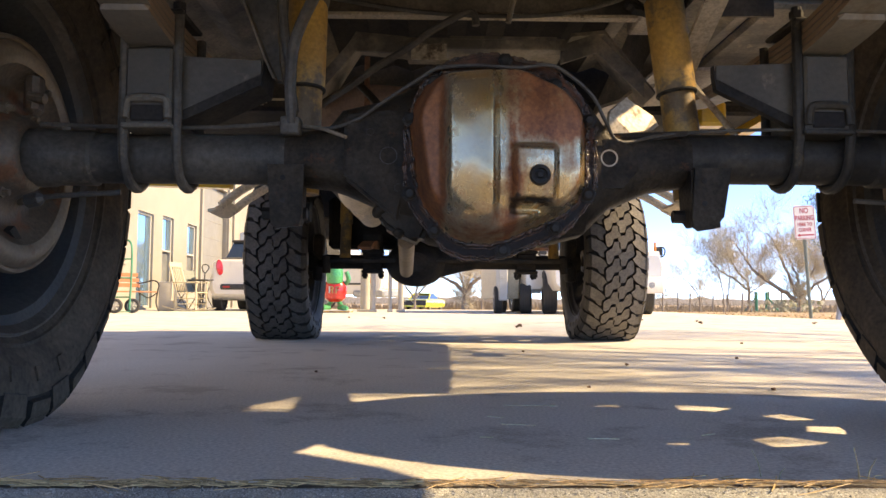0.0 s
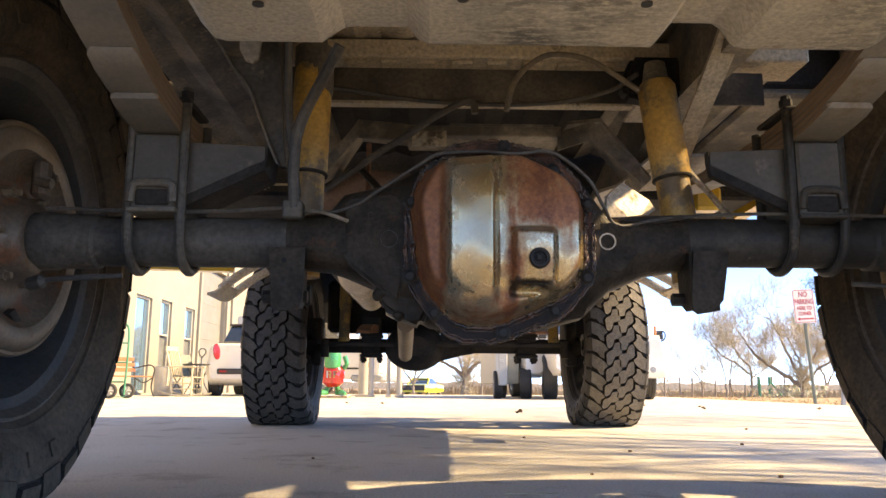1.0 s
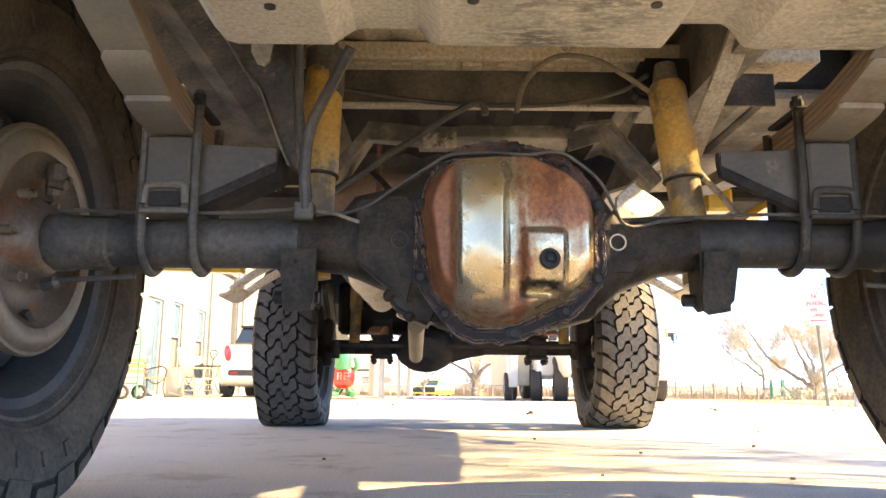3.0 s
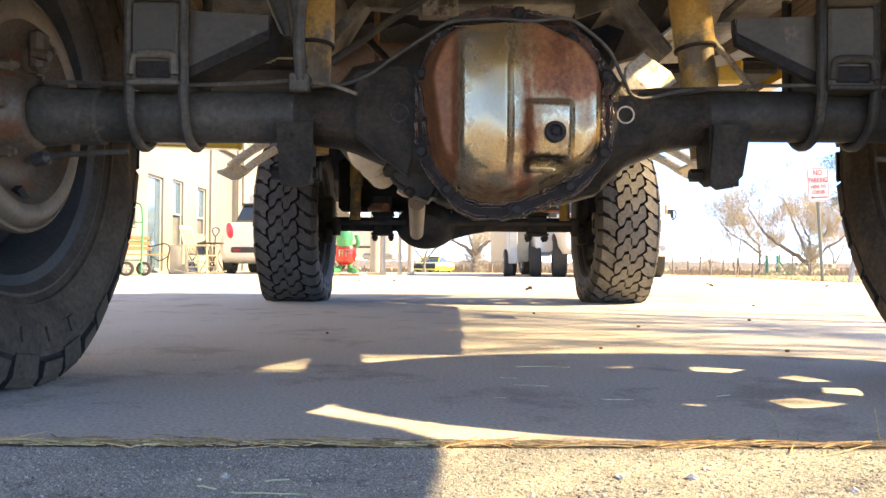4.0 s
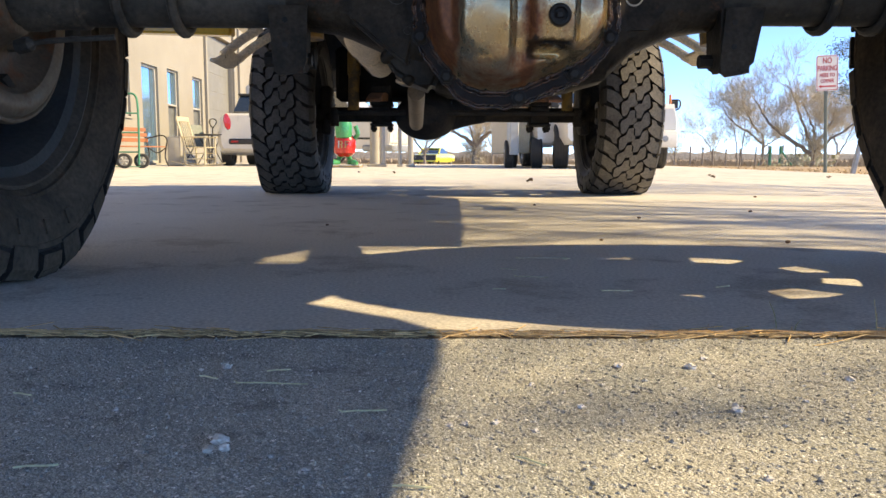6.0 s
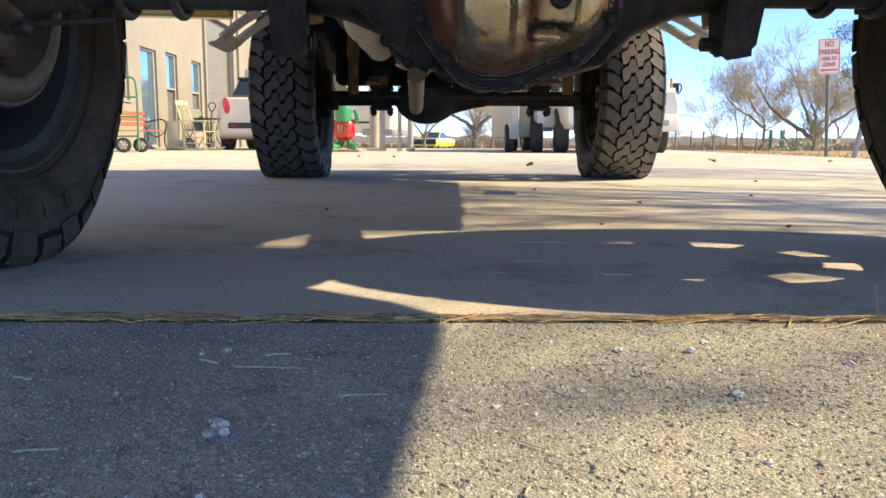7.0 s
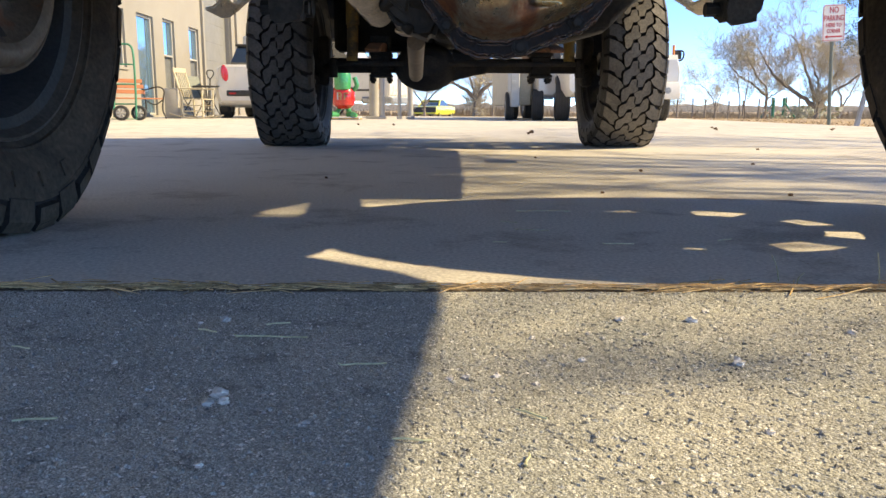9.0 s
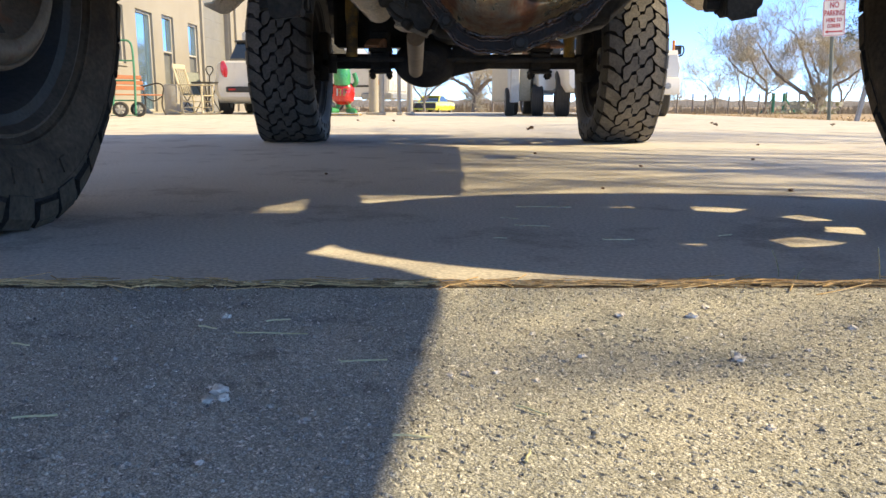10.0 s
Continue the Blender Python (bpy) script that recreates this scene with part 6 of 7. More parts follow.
for a, b in zip(rows, rows[1:]):
    for k in range(3):
        bm.faces.new((a[k], b[k], b[k + 1], a[k + 1]))
# pale tree colour with the distance haze mixed in
tagged(part("backdrop", bm, mat("hazy_tree_line", (0.36, 0.32, 0.27), (0.30, 0.27, 0.23), 0.95, scale=0.3, fine=2)), "far low grey-brown tree line", "tree line", kind="structure")

# dry weeds and leaf litter along the slab's far edge
bm = BM()
rng = random.Random(14)
for k in range(3600):
    if k % 2:
        x, y = 5.45 + abs(rng.gauss(0, 1.8)), rng.uniform(5, 19)
    else:
        x, y = rng.uniform(-5, 12), 19.3 + abs(rng.gauss(0, 3.0))
    h, a = rng.uniform(0.012, 0.05), rng.uniform(0, 3.14)
    w = Vector((math.cos(a), math.sin(a), 0)) * 0.01
    p = Vector((x, y, -0.05))
    bm.faces.new([bm.verts.new(q) for q in (p - w, p + w, p + Vector((rng.uniform(-0.06, 0.06), rng.uniform(-0.06, 0.06), h)))])
tagged(part("dry_grass", bm, M_STRAW, recalc=False), "short dry tan grass beside the slab", "dry grass", kind="stuff")

# fence with thin posts and wires
fence = thing("fence", "weathered wire fence with thin wooden posts", "fence")
for k in range(14):
    bm = BM()
    x = 10.4 + 0.72 * k + 0.1 * math.sin(k * 5.0)
    y = 40.0 + 0.3 * math.sin(k)
    tube(bm, [(x, y, -0.5), (x + 0.03 * math.sin(k * 3), y, 0.75 + 0.12 * math.sin(k * 7))], 0.045, 6)
    part("post", bm, M_BARK, fence)
for z in (0.1, 0.35, 0.6):
    bm = BM()
    tube(bm, [(9.8, 40.05, z), (20.0, 40.05, z)], 0.006, 4)
    part("wire", bm, M_GALV, fence)
gate = thing("pipe_gate", "green painted pipe gate posts with a brace", "gate")
for x in (17.05, 17.58):
    bm = BM()
    tube(bm, [(x, 38.5, -0.6), (x, 38.5, 0.79)], 0.075, 10)
    part("post", bm, M_BLUEGREEN, gate)
for a, b in (((17.05, 38.5, 0.55), (16.45, 38.5, -0.2)), ((17.58, 38.5, 0.62), (18.2, 38.5, -0.2))):
    bm = BM()
    tube(bm, [a, b], 0.045, 8)
    part("brace", bm, M_BLUEGREEN, gate)
bm = BM()
rng = random.Random(3)
for k in range(120):
    c = Vector((rng.gauss(14.75, 0.75), rng.uniform(29.3, 30.6), rng.uniform(-0.22, 0.33)))
    q = pose(*c, rng.uniform(60, 120), rng.uniform(-40, 40), rng.uniform(0, 180))
    lathe(bm, [(0.02, -0.012), (0.075, -0.013), (0.075, 0.013), (0.02, 0.012)], q, 8)
t = tagged(part("cactus_clump", bm, mat("pale_green_cactus", (0.26, 0.30, 0.20), (0.60, 0.58, 0.48), 0.7, scale=3, fine=30)), "pale green prickly pear cactus clump", "cactus", kind="stuff")

# ---- sign ----
sign = thing("parking_sign", "white no-parking sign with red lettering on a post", "sign", pose(5.215, 9.25, -0.03, 0, -3.4, 6))
bm = BM()
tube(bm, [(0, 0.02, -0.3), (0, 0.02, 1.60)], 0.024, 8)
part("post", bm, M_POSTGREEN, sign, "weathered dark green steel post")
bm = BM()
box(bm, (-0.160, -0.012, 1.125), (0.160, -0.006, 1.595), 0.0)
bmesh.ops.bevel(bm, geom=[e for e in bm.edges if abs(e.verts[0].co.y - e.verts[1].co.y) > 0.004], offset=0.025, segments=4, affect="EDGES")
face = part("panel", bm, M_SIGNWHITE, sign)
bm = BM()
for lo, hi in (((-0.150, -0.0145, 1.135), (-0.144, -0.0122, 1.585)), ((0.144, -0.0145, 1.135), (0.150, -0.0122, 1.585)), ((-0.144, -0.0145, 1.579), (0.144, -0.0122, 1.585)), ((-0.144, -0.0145, 1.135), (0.144, -0.0122, 1.141))):
    box(bm, lo, hi)
part("border", bm, M_SIGNRED, face)
bm = BM()
prism(bm, [(-0.125, 1.185), (-0.085, 1.208), (-0.085, 1.194), (0.125, 1.194), (0.125, 1.176), (-0.085, 1.176), (-0.085, 1.162)], "y", -0.0145, -0.0122)
part("arrow", bm, M_SIGNRED, face, "red arrow")
for text, z, size, wide in (("NO", 1.490, 0.105, 0.125), ("PARKING", 1.390, 0.098, 0.272), ("HERE TO", 1.310, 0.070, 0.215), ("CORNER", 1.235, 0.070, 0.190)):
    cu = bpy.data.curves.new("lettering", "FONT")
    cu.body, cu.size, cu.align_x, cu.extrude, cu.offset = text, size, "CENTER", 0.0008, 0.0012
    tmp = new("lettering", cu)
    bpy.context.view_layer.update()
    me = bpy.data.meshes.new_from_object(tmp.evaluated_get(bpy.context.evaluated_depsgraph_get()))
    bpy.data.objects.remove(tmp)
    me.materials.clear()
    me.materials.append(M_SIGNRED)
    xs_ = [v.co.x for v in me.vertices]
    k = wide / (max(xs_) - min(xs_))
    mid = (max(xs_) + min(xs_)) / 2
    for v in me.vertices:
        v.co = Vector(((v.co.x - mid) * k, -0.0135 - v.co.z, z + v.co.y))
    ob = new("lettering", me)
    ob.parent = face
leaning = thing("leaning_post", "leaning pale grey metal post beside the driveway", "post", pose(5.60, 9.3, -0.05, 0, 10, 0))
bm = BM()
box(bm, (-0.03, -0.025, -0.15), (0.03, 0.025, 1.35), 0.008)
part("post", bm, M_GALV, leaning)

# ---- vehicles ----
def small_tyre(bm, c, r, w, axis, n=32):
    m = Matrix.Translation(c) @ axis
    prof = [(r * 0.62, -w * 0.40), (r * 0.72, -w * 0.5), (r * 0.90, -w * 0.5), (r * 0.97, -w * 0.44)]
    for a, b in ((-0.40, -0.24), (-0.20, -0.04), (0.0 + 0.0, 0.16), (0.20, 0.40)):
        prof += [(r, w * a), (r, w * b), (r * 0.965, w * (b + 0.005)), (r * 0.965, w * (b + 0.035))]
    prof = prof[:-2] + [(r * 0.97, w * 0.44), (r * 0.90, w * 0.5), (r * 0.72, w * 0.5), (r * 0.62, w * 0.40)]
    return lathe(bm, prof, m, n, close=True)


def small_wheel(parent, c, r, w, axis, tyre_mat=None, rim_mat=None):
    bm = BM()
    m = Matrix.Translation(c) @ axis
    lathe(bm, [(0.03, -w * 0.30), (r * 0.30, -w * 0.34), (r * 0.52, -w * 0.18), (r * 0.60, -w * 0.42), (r * 0.64, -w * 0.44), (r * 0.64, w * 0.42), (r * 0.55, w * 0.42), (r * 0.50, w * 0.1), (0.03, w * 0.1)], m, 28, close=True)
    wl = part("wheel", bm, rim_mat or M_GALV, parent, "silver wheel")
    part("tyre", small_tyre(BM(), c, r, w, axis), tyre_mat or M_RUBBER, wl)
    for k in range(6):
        bm = BM()
        a = 2 * math.pi * k / 6
        tube(bm, [m @ Vector((0, 0, -w * 0.36)), m @ Vector((r * 0.60 * math.cos(a), r * 0.60 * math.sin(a), -w * 0.40))], 0.02, 5)
        part("spoke", bm, rim_mat or M_GALV, wl)


def shell(bm, secs):
    """A body skin through cross sections (y, half-width list, z list)."""
    rings = []
    for y, pts in secs:
        full = [(x, z) for x, z in pts] + [(-x, z) for x, z in reversed(pts)]
        rings.append([bm.verts.new((x, y, z)) for x, z in full])
    n = len(rings[0])
    for a, b in zip(rings, rings[1:]):
        for k in range(n):
            bm.faces.new((a[k], a[(k + 1) % n], b[(k + 1) % n], b[k]))
    bm.faces.new(rings[0][::-1])
    bm.faces.new(rings[-1])
    return bm


# white small hatchback, tail to the camera
hatch = thing("hatchback_car", "small white hatchback car parked tail first", "car", pose(-3.55, 14.0, 0, 0, 0, 2))
bm = BM()
shell(bm, [(0.00, [(0.70, 0.34), (0.74, 0.42), (0.76, 0.60), (0.74, 0.66), (0.70, 0.92), (0.62, 0.98)]),
           (0.06, [(0.76, 0.28), (0.82, 0.42), (0.835, 0.60), (0.80, 0.70), (0.77, 0.94), (0.66, 1.02)]),
           (0.30, [(0.80, 0.22), (0.85, 0.42), (0.855, 0.62), (0.85, 0.80), (0.80, 0.98), (0.70, 1.03)]),
           (1.2, [(0.80, 0.20), (0.84, 0.40), (0.855, 0.62), (0.85, 0.80), (0.80, 0.95), (0.70, 0.98)]),
           (3.3, [(0.80, 0.20), (0.84, 0.40), (0.855, 0.62), (0.84, 0.78), (0.78, 0.90), (0.68, 0.93)]),
           (3.75, [(0.60, 0.25), (0.68, 0.40), (0.70, 0.58), (0.68, 0.70), (0.62, 0.76), (0.5, 0.78)])])
bmesh.ops.bevel(bm, geom=[e for e in bm.edges if e.calc_face_angle(0) > 0.5], offset=0.02, segments=2, affect="EDGES")
part("body", bm, M_WHITECAR, hatch, "white painted body")
bm = BM()
shell(bm, [(0.10, [(0.54, 0.96), (0.55, 1.00), (0.52, 1.06)]), (0.30, [(0.56, 0.96), (0.55, 1.02), (0.42, 1.37)]), (0.42, [(0.60, 0.96), (0.59, 1.02), (0.45, 1.40)]), (1.7, [(0.70, 0.95), (0.68, 1.0), (0.50, 1.40)]), (2.5, [(0.74, 0.92), (0.72, 0.95), (0.68, 0.99)])])
part("greenhouse", bm, M_CARGLASS, hatch, "dark glazed cabin")
bm = BM()
box(bm, (-0.46, 0.26, 1.375), (0.46, 1.75, 1.42), 0.02)
part("roof", bm, M_BLACKPLASTIC, hatch, "black roof")
bm = BM()
box(bm, (-0.60, -0.03, 0.42), (0.60, 0.06, 0.53), 0.02)
part("rear_diffuser", bm, M_BLACKPLASTIC, hatch, "black lower bumper insert")
for s in (-1, 1):
    bm = BM()
    lathe(bm, [(0.02, -0.045), (0.085, -0.04), (0.10, -0.01), (0.10, 0.05)], Matrix.Translation((s * 0.625, 0.022, 0.85)) @ pose(0, 0, 0, -90, 0, s * -14) @ pose(0, 0, 0, 0, 0, s * 9) @ Matrix.Diagonal((0.72, 1.65, 1, 1)), 24)
    part("tail_light", bm, M_RED, hatch, "rounded red tail light")
    bm = BM()
    box(bm, (s * 0.48 - 0.07, -0.045, 0.455), (s * 0.48 + 0.07, 0.02, 0.495), 0.012)
    part("fog_light", bm, M_RED, hatch)
    for y in (0.62, 3.05):
        small_wheel(hatch, (s * 0.74, y, 0.305), 0.305, 0.21, XAXIS)
bm = BM()
box(bm, (-0.16, -0.02, 0.84), (0.16, 0.02, 0.875), 0.01)
part("tailgate_handle", bm, M_GALV, hatch)

# lime yellow sedan far off
coupe = thing("sedan_car", "old lime yellow two-door car with a dark tail", "car", pose(-0.95, 57.0, -0.50, 0, 0, -18))
bm = BM()
shell(bm, [(0.0, [(0.80, 0.30), (0.90, 0.45), (0.92, 0.70), (0.88, 0.82)]), (1.2, [(0.90, 0.25), (0.95, 0.45), (0.95, 0.75), (0.88, 0.90)]), (3.6, [(0.90, 0.25), (0.95, 0.45), (0.95, 0.75), (0.88, 0.90)]), (4.9, [(0.85, 0.30), (0.90, 0.45), (0.90, 0.70), (0.84, 0.82)])])
part("body", bm, M_LIME, coupe)
bm = BM()
shell(bm, [(1.0, [(0.84, 0.88), (0.80, 0.92)]), (1.7, [(0.82, 0.88), (0.66, 1.30)]), (2.7, [(0.82, 0.88), (0.66, 1.32)]), (3.4, [(0.84, 0.88), (0.80, 0.92)])])
part("cabin", bm, M_CARGLASS, coupe)
bm = BM()
box(bm, (-0.68, 1.65, 1.30), (0.68, 2.75, 1.36), 0.03)
for s in (-1, 1):
    tube(bm, [(s * 0.80, 0.95, 0.90), (s * 0.67, 1.7, 1.32)], 0.06, 6)
part("roof", bm, M_LIME, coupe)
bm = BM()
box(bm, (-0.88, -0.03, 0.42), (0.88, 0.05, 0.80), 0.03)
part("tail_panel", bm, M_BLACKPLASTIC, coupe, "matt black tail panel")
for s in (-1, 1):
    for y in (1.0, 3.9):
        small_wheel(coupe, (s * 0.82, y, 0.32), 0.32, 0.2, XAXIS)

# white pickup facing the camera
wt = thing("white_truck", "white work pickup truck parked facing the driveway", "truck", pose(2.97, 11.6, 0, 0, 0, 3))
bm = BM()
shell(bm, [(0.0, [(0.84, 0.46), (0.90, 0.52), (0.91, 0.80), (0.86, 1.00)]), (0.10, [(0.88, 0.40), (0.95, 0.52), (0.96, 0.82), (0.90, 1.08)]), (1.5, [(0.88, 0.40), (0.97, 0.52), (0.97, 0.85), (0.90, 1.12)]), (1.55, [(0.88, 0.40), (0.97, 0.52), (0.97, 1.10), (0.92, 1.16)]), (5.2, [(0.88, 0.45), (0.97, 0.55), (0.97, 1.10), (0.94, 1.16)])])
part("body", bm, M_WHITECAR, wt)
bm = BM()
shell(bm, [(1.5, [(0.88, 1.10), (0.84, 1.14)]), (2.1, [(0.88, 1.10), (0.72, 1.72)]), (3.2, [(0.88, 1.10), (0.72, 1.74)]), (3.4, [(0.88, 1.10), (0.74, 1.70)])])
part("cabin", bm, M_CARGLASS, wt)
bm = BM()
box(bm, (-0.74, 2.05, 1.70), (0.74, 3.3, 1.78), 0.04)
part("roof", bm, M_WHITECAR, wt)
bm = BM()
box(bm, (-0.72, -0.10, 0.36), (0.92, 0.04, 0.64), 0.04, segs=2)
part("front_bumper", bm, M_WHITECAR, wt, "white front bumper")
for s in (-1, 1):
    bm = BM()
    lathe(bm, [(0.02, -0.012), (0.05, -0.01), (0.055, 0.01)], Matrix.Translation((s * 0.70, -0.10, 0.50)) @ YAXIS, 18)
    part("fog_lamp", bm, M_GALV, wt)
    for y in (0.75, 4.2):
        small_wheel(wt, (s * 0.86, y, 0.385), 0.385, 0.25, pose(0, 0, 0, 0, 90 * (-s), -9 if y < 1 else 0) @ pose(0, 0, 0, 180, 0, 0))
    bm = BM()
    tube(bm, smooth_path([(s * 0.93, 0.55, 1.0), (s * 1.10, 0.45, 1.02), (s * 1.12, 0.45, 1.16), (s * 0.97, 0.5, 1.17)], 4), 0.014, 6)
    part("mirror_arm", bm, M_BLACKPLASTIC, wt)
    bm = BM()
    box(bm, (s * 1.03 - 0.07, 0.45, 1.03), (s * 1.03 + 0.07, 0.50, 1.16), 0.015)
    part("mirror", bm, M_BLACKPLASTIC, wt)
    bm = BM()
    tube(bm, [(s * 0.90, 0.3, 1.06), (s * 0.90, 0.3, 1.25)], 0.022, 10)
    part("marker_lamp", bm, M_ORANGE, wt, "orange marker lamp")

# utility trailer with a toolbox beside it
ut = thing("utility_trailer", "cream and grey box trailer with dark tyres", "trailer", pose(1.90, 12.4, 0, 0, 0, 4))
bm = BM()
box(bm, (-0.53, 0.25, 0.26), (-0.30, 3.6, 1.5), 0.02)
part("body", bm, M_CREAMPAINT, ut, "cream painted box body")
bm = BM()
box(bm, (-0.715, 0.0, 0.23), (-0.555, 0.35, 0.95), 0.015)
box(bm, (-0.70, -0.008, 0.62), (-0.63, 0.0, 0.68), 0.003)
part("toolbox", bm, M_GREYBOX, ut, "pale grey toolbox with a latch")
bm = BM()
shell(bm, [(0.02, [(0.10, 0.44), (0.15, 0.50), (0.16, 1.4), (0.12, 1.5)]), (0.10, [(0.14, 0.39), (0.18, 0.46), (0.19, 1.45), (0.14, 1.55)]), (3.3, [(0.14, 0.39), (0.18, 0.46), (0.19, 1.45), (0.14, 1.55)])])
fender = part("fender", bm, M_WHITECAR, ut, "white rounded fender")
fender.matrix_basis = pose(-0.07, 0, 0)
bm = BM()
box(bm, (-0.23, 0.0, 0.36), (0.04, 0.10, 0.40), 0.012)
part("fender_trim", bm, M_GALV, ut, "bright metal trim strip")
small_wheel(ut, (-0.685, 0.30, 0.245), 0.245, 0.15, pose(0, 0, 0, 0, 90, -6))
small_wheel(ut, (-0.46, 1.2, 0.20), 0.20, 0.14, pose(0, 0, 0, 0, 90, 0))
small_wheel(ut, (-0.205, 0.15, 0.27), 0.27, 0.20, pose(0, 0, 0, 0, 90, -14))

# white older vehicle, side on, behind the posts
wv = thing("white_van", "old white van seen side on behind posts", "van", pose(-1.79, 15.6, 0, 0, 0, -12))
bm = BM()
prism(bm, [(-2.6, 0.36), (0.62, 0.36), (0.70, 0.46), (0.72, 0.80), (0.62, 0.92), (0.05, 1.02), (-0.55, 1.70), (-2.6, 1.75)], "y", 0.0, 1.7)
bmesh.ops.bevel(bm, geom=bm.edges[:], offset=0.03, segments=2, affect="EDGES")
part("body", bm, M_WHITECAR, wv)
bm = BM()
prism(bm, [(-0.02, 1.08), (-0.52, 1.62), (-1.2, 1.62), (-1.2, 1.08)], "y", -0.012, 0.0)
part("side_window", bm, M_CARGLASS, wv)
bm = BM()
box(bm, (0.36, -0.02, 0.60), (0.56, 0.02, 0.72), 0.02)
part("marker_lamp", bm, M_ORANGE, wv, "orange corner lamp")
bm = BM()
box(bm, (0.10, -0.05, 0.30), (0.80, 1.7, 0.44), 0.03)
part("bumper", bm, M_GALV, wv, "chrome bumper")
bm = BM()
box(bm, (-0.30, -0.014, 0.56), (0.34, 0.0, 0.60), 0.004)
part("trim_strip", bm, M_BLACKPLASTIC, wv)
for x in (-0.62, -2.1):
    small_wheel(wv, (x, 0.06, 0.31), 0.31, 0.2, pose(0, 0, 0, -90, 0, 0))
for k, (x, y, r) in enumerate(((-1.30, 13.9, 0.095), (-1.12, 13.5, 0.05), (-0.79, 13.45, 0.035), (-0.585, 13.45, 0.055))):
    p = thing("post", "white painted steel guard post", "post", pose(x, y, 0), group="white guard posts")
    bm = BM()
    tube(bm, [(0, 0, -0.1), (0, 0, 2.6)], r, 14)
    part("tube", bm, M_TRIM, p)
    bm = BM()
    box(bm, (-r * 1.5, -r * 1.5, 0.0), (r * 1.5, r * 1.5, 0.05), 0.008)
    part("base_plate", bm, M_TRIM, p)

# plain painted statue: one joined shape in three paints
st = BM()
SX, SY = -1.70, 12.3
lathe(st, [(0.02, 0.185), (0.11, 0.19), (0.18, 0.25), (0.205, 0.36), (0.20, 0.47), (0.15, 0.56), (0.10, 0.585)], Matrix.Translation((SX, SY, 0)), 28)
nred = len(st.faces)
lathe(st, [(0.10, 0.50), (0.135, 0.52), (0.145, 0.60), (0.150, 0.70), (0.13, 0.80), (0.09, 0.88), (0.02, 0.90)], Matrix.Translation((SX, SY - 0.08, 0)), 24)
for s in (-1, 1):
    tube(st, smooth_path([(SX + s * 0.06, SY, 0.22), (SX + s * 0.10, SY - 0.05, 0.14), (SX + s * 0.13, SY - 0.12, 0.105)], 4), [0.045] * 9, 10)
    tube(st, [(SX + s * 0.10, SY - 0.10, 0.09), (SX + s * 0.19, SY - 0.24, 0.085), (SX + s * 0.25, SY - 0.28, 0.075)], [0.055, 0.06, 0.03], 10)
    tube(st, smooth_path([(SX + s * 0.17, SY, 0.50), (SX + s * 0.24, SY - 0.05, 0.58), (SX + s * 0.20, SY - 0.06, 0.72)], 4), [0.04] * 9, 8)
ngreen = len(st.faces)
box(st, (SX - 0.24, SY - 0.30, 0.0), (SX + 0.30, SY + 0.25, 0.055), 0.015)
ngrey = len(st.faces)
for x0, x1, z0, z1 in ((-0.085, -0.065, 0.34, 0.46), (-0.065, -0.02, 0.44, 0.46), (-0.025, -0.005, 0.40, 0.45), (-0.065, -0.02, 0.39, 0.41), (-0.035, -0.012, 0.34, 0.39), (0.03, 0.05, 0.34, 0.46), (0.05, 0.105, 0.44, 0.46), (0.05, 0.085, 0.39, 0.41)):
    box(st, (SX + x0, SY - 0.212, z0), (SX + x1, SY - 0.165, z1))
statue = part("statue", st, M_REDPAINT)
for m_ in (M_GREENPAINT, M_GREYBOX, M_SHOCK):
    statue.data.materials.append(m_)
for p in statue.data.polygons:
    p.material_index = 0 if p.index < nred else (1 if p.index < ngreen else (2 if p.index < ngrey else 3))
tagged(statue, "plain rounded red and green painted statue on a low plinth", "statue")

# ---- furniture by the building ----
ht = thing("hand_truck", "green steel hand truck with white-hubbed tyres", "hand truck", pose(-4.90, 10.9, 0, 0, 0, 10))
bm = BM()
for s in (-1, 1):
    tube(bm, smooth_path([(s * 0.16, -0.06, 0.05), (s * 0.16, 0.02, 0.5), (s * 0.15, 0.06, 1.0), (s * 0.10, 0.10, 1.14), (0, 0.12, 1.16)], 4), 0.016, 8)
for z in (0.25, 0.55, 0.85):
    tube(bm, [(-0.16, 0.02, z), (0.16, 0.02, z)], 0.012, 6)
part("frame", bm, M_BLUEGREEN, ht)
bm = BM()
box(bm, (-0.18, -0.20, 0.02), (0.18, -0.04, 0.03), 0.003)
part("toe_plate", bm, M_BLUEGREEN, ht)
for s in (-1, 1):
    small_wheel(ht, (s * 0.11 + 0.08, -0.08 + 0.1 * s, 0.115), 0.115, 0.07, YAXIS, rim_mat=M_TRIM)


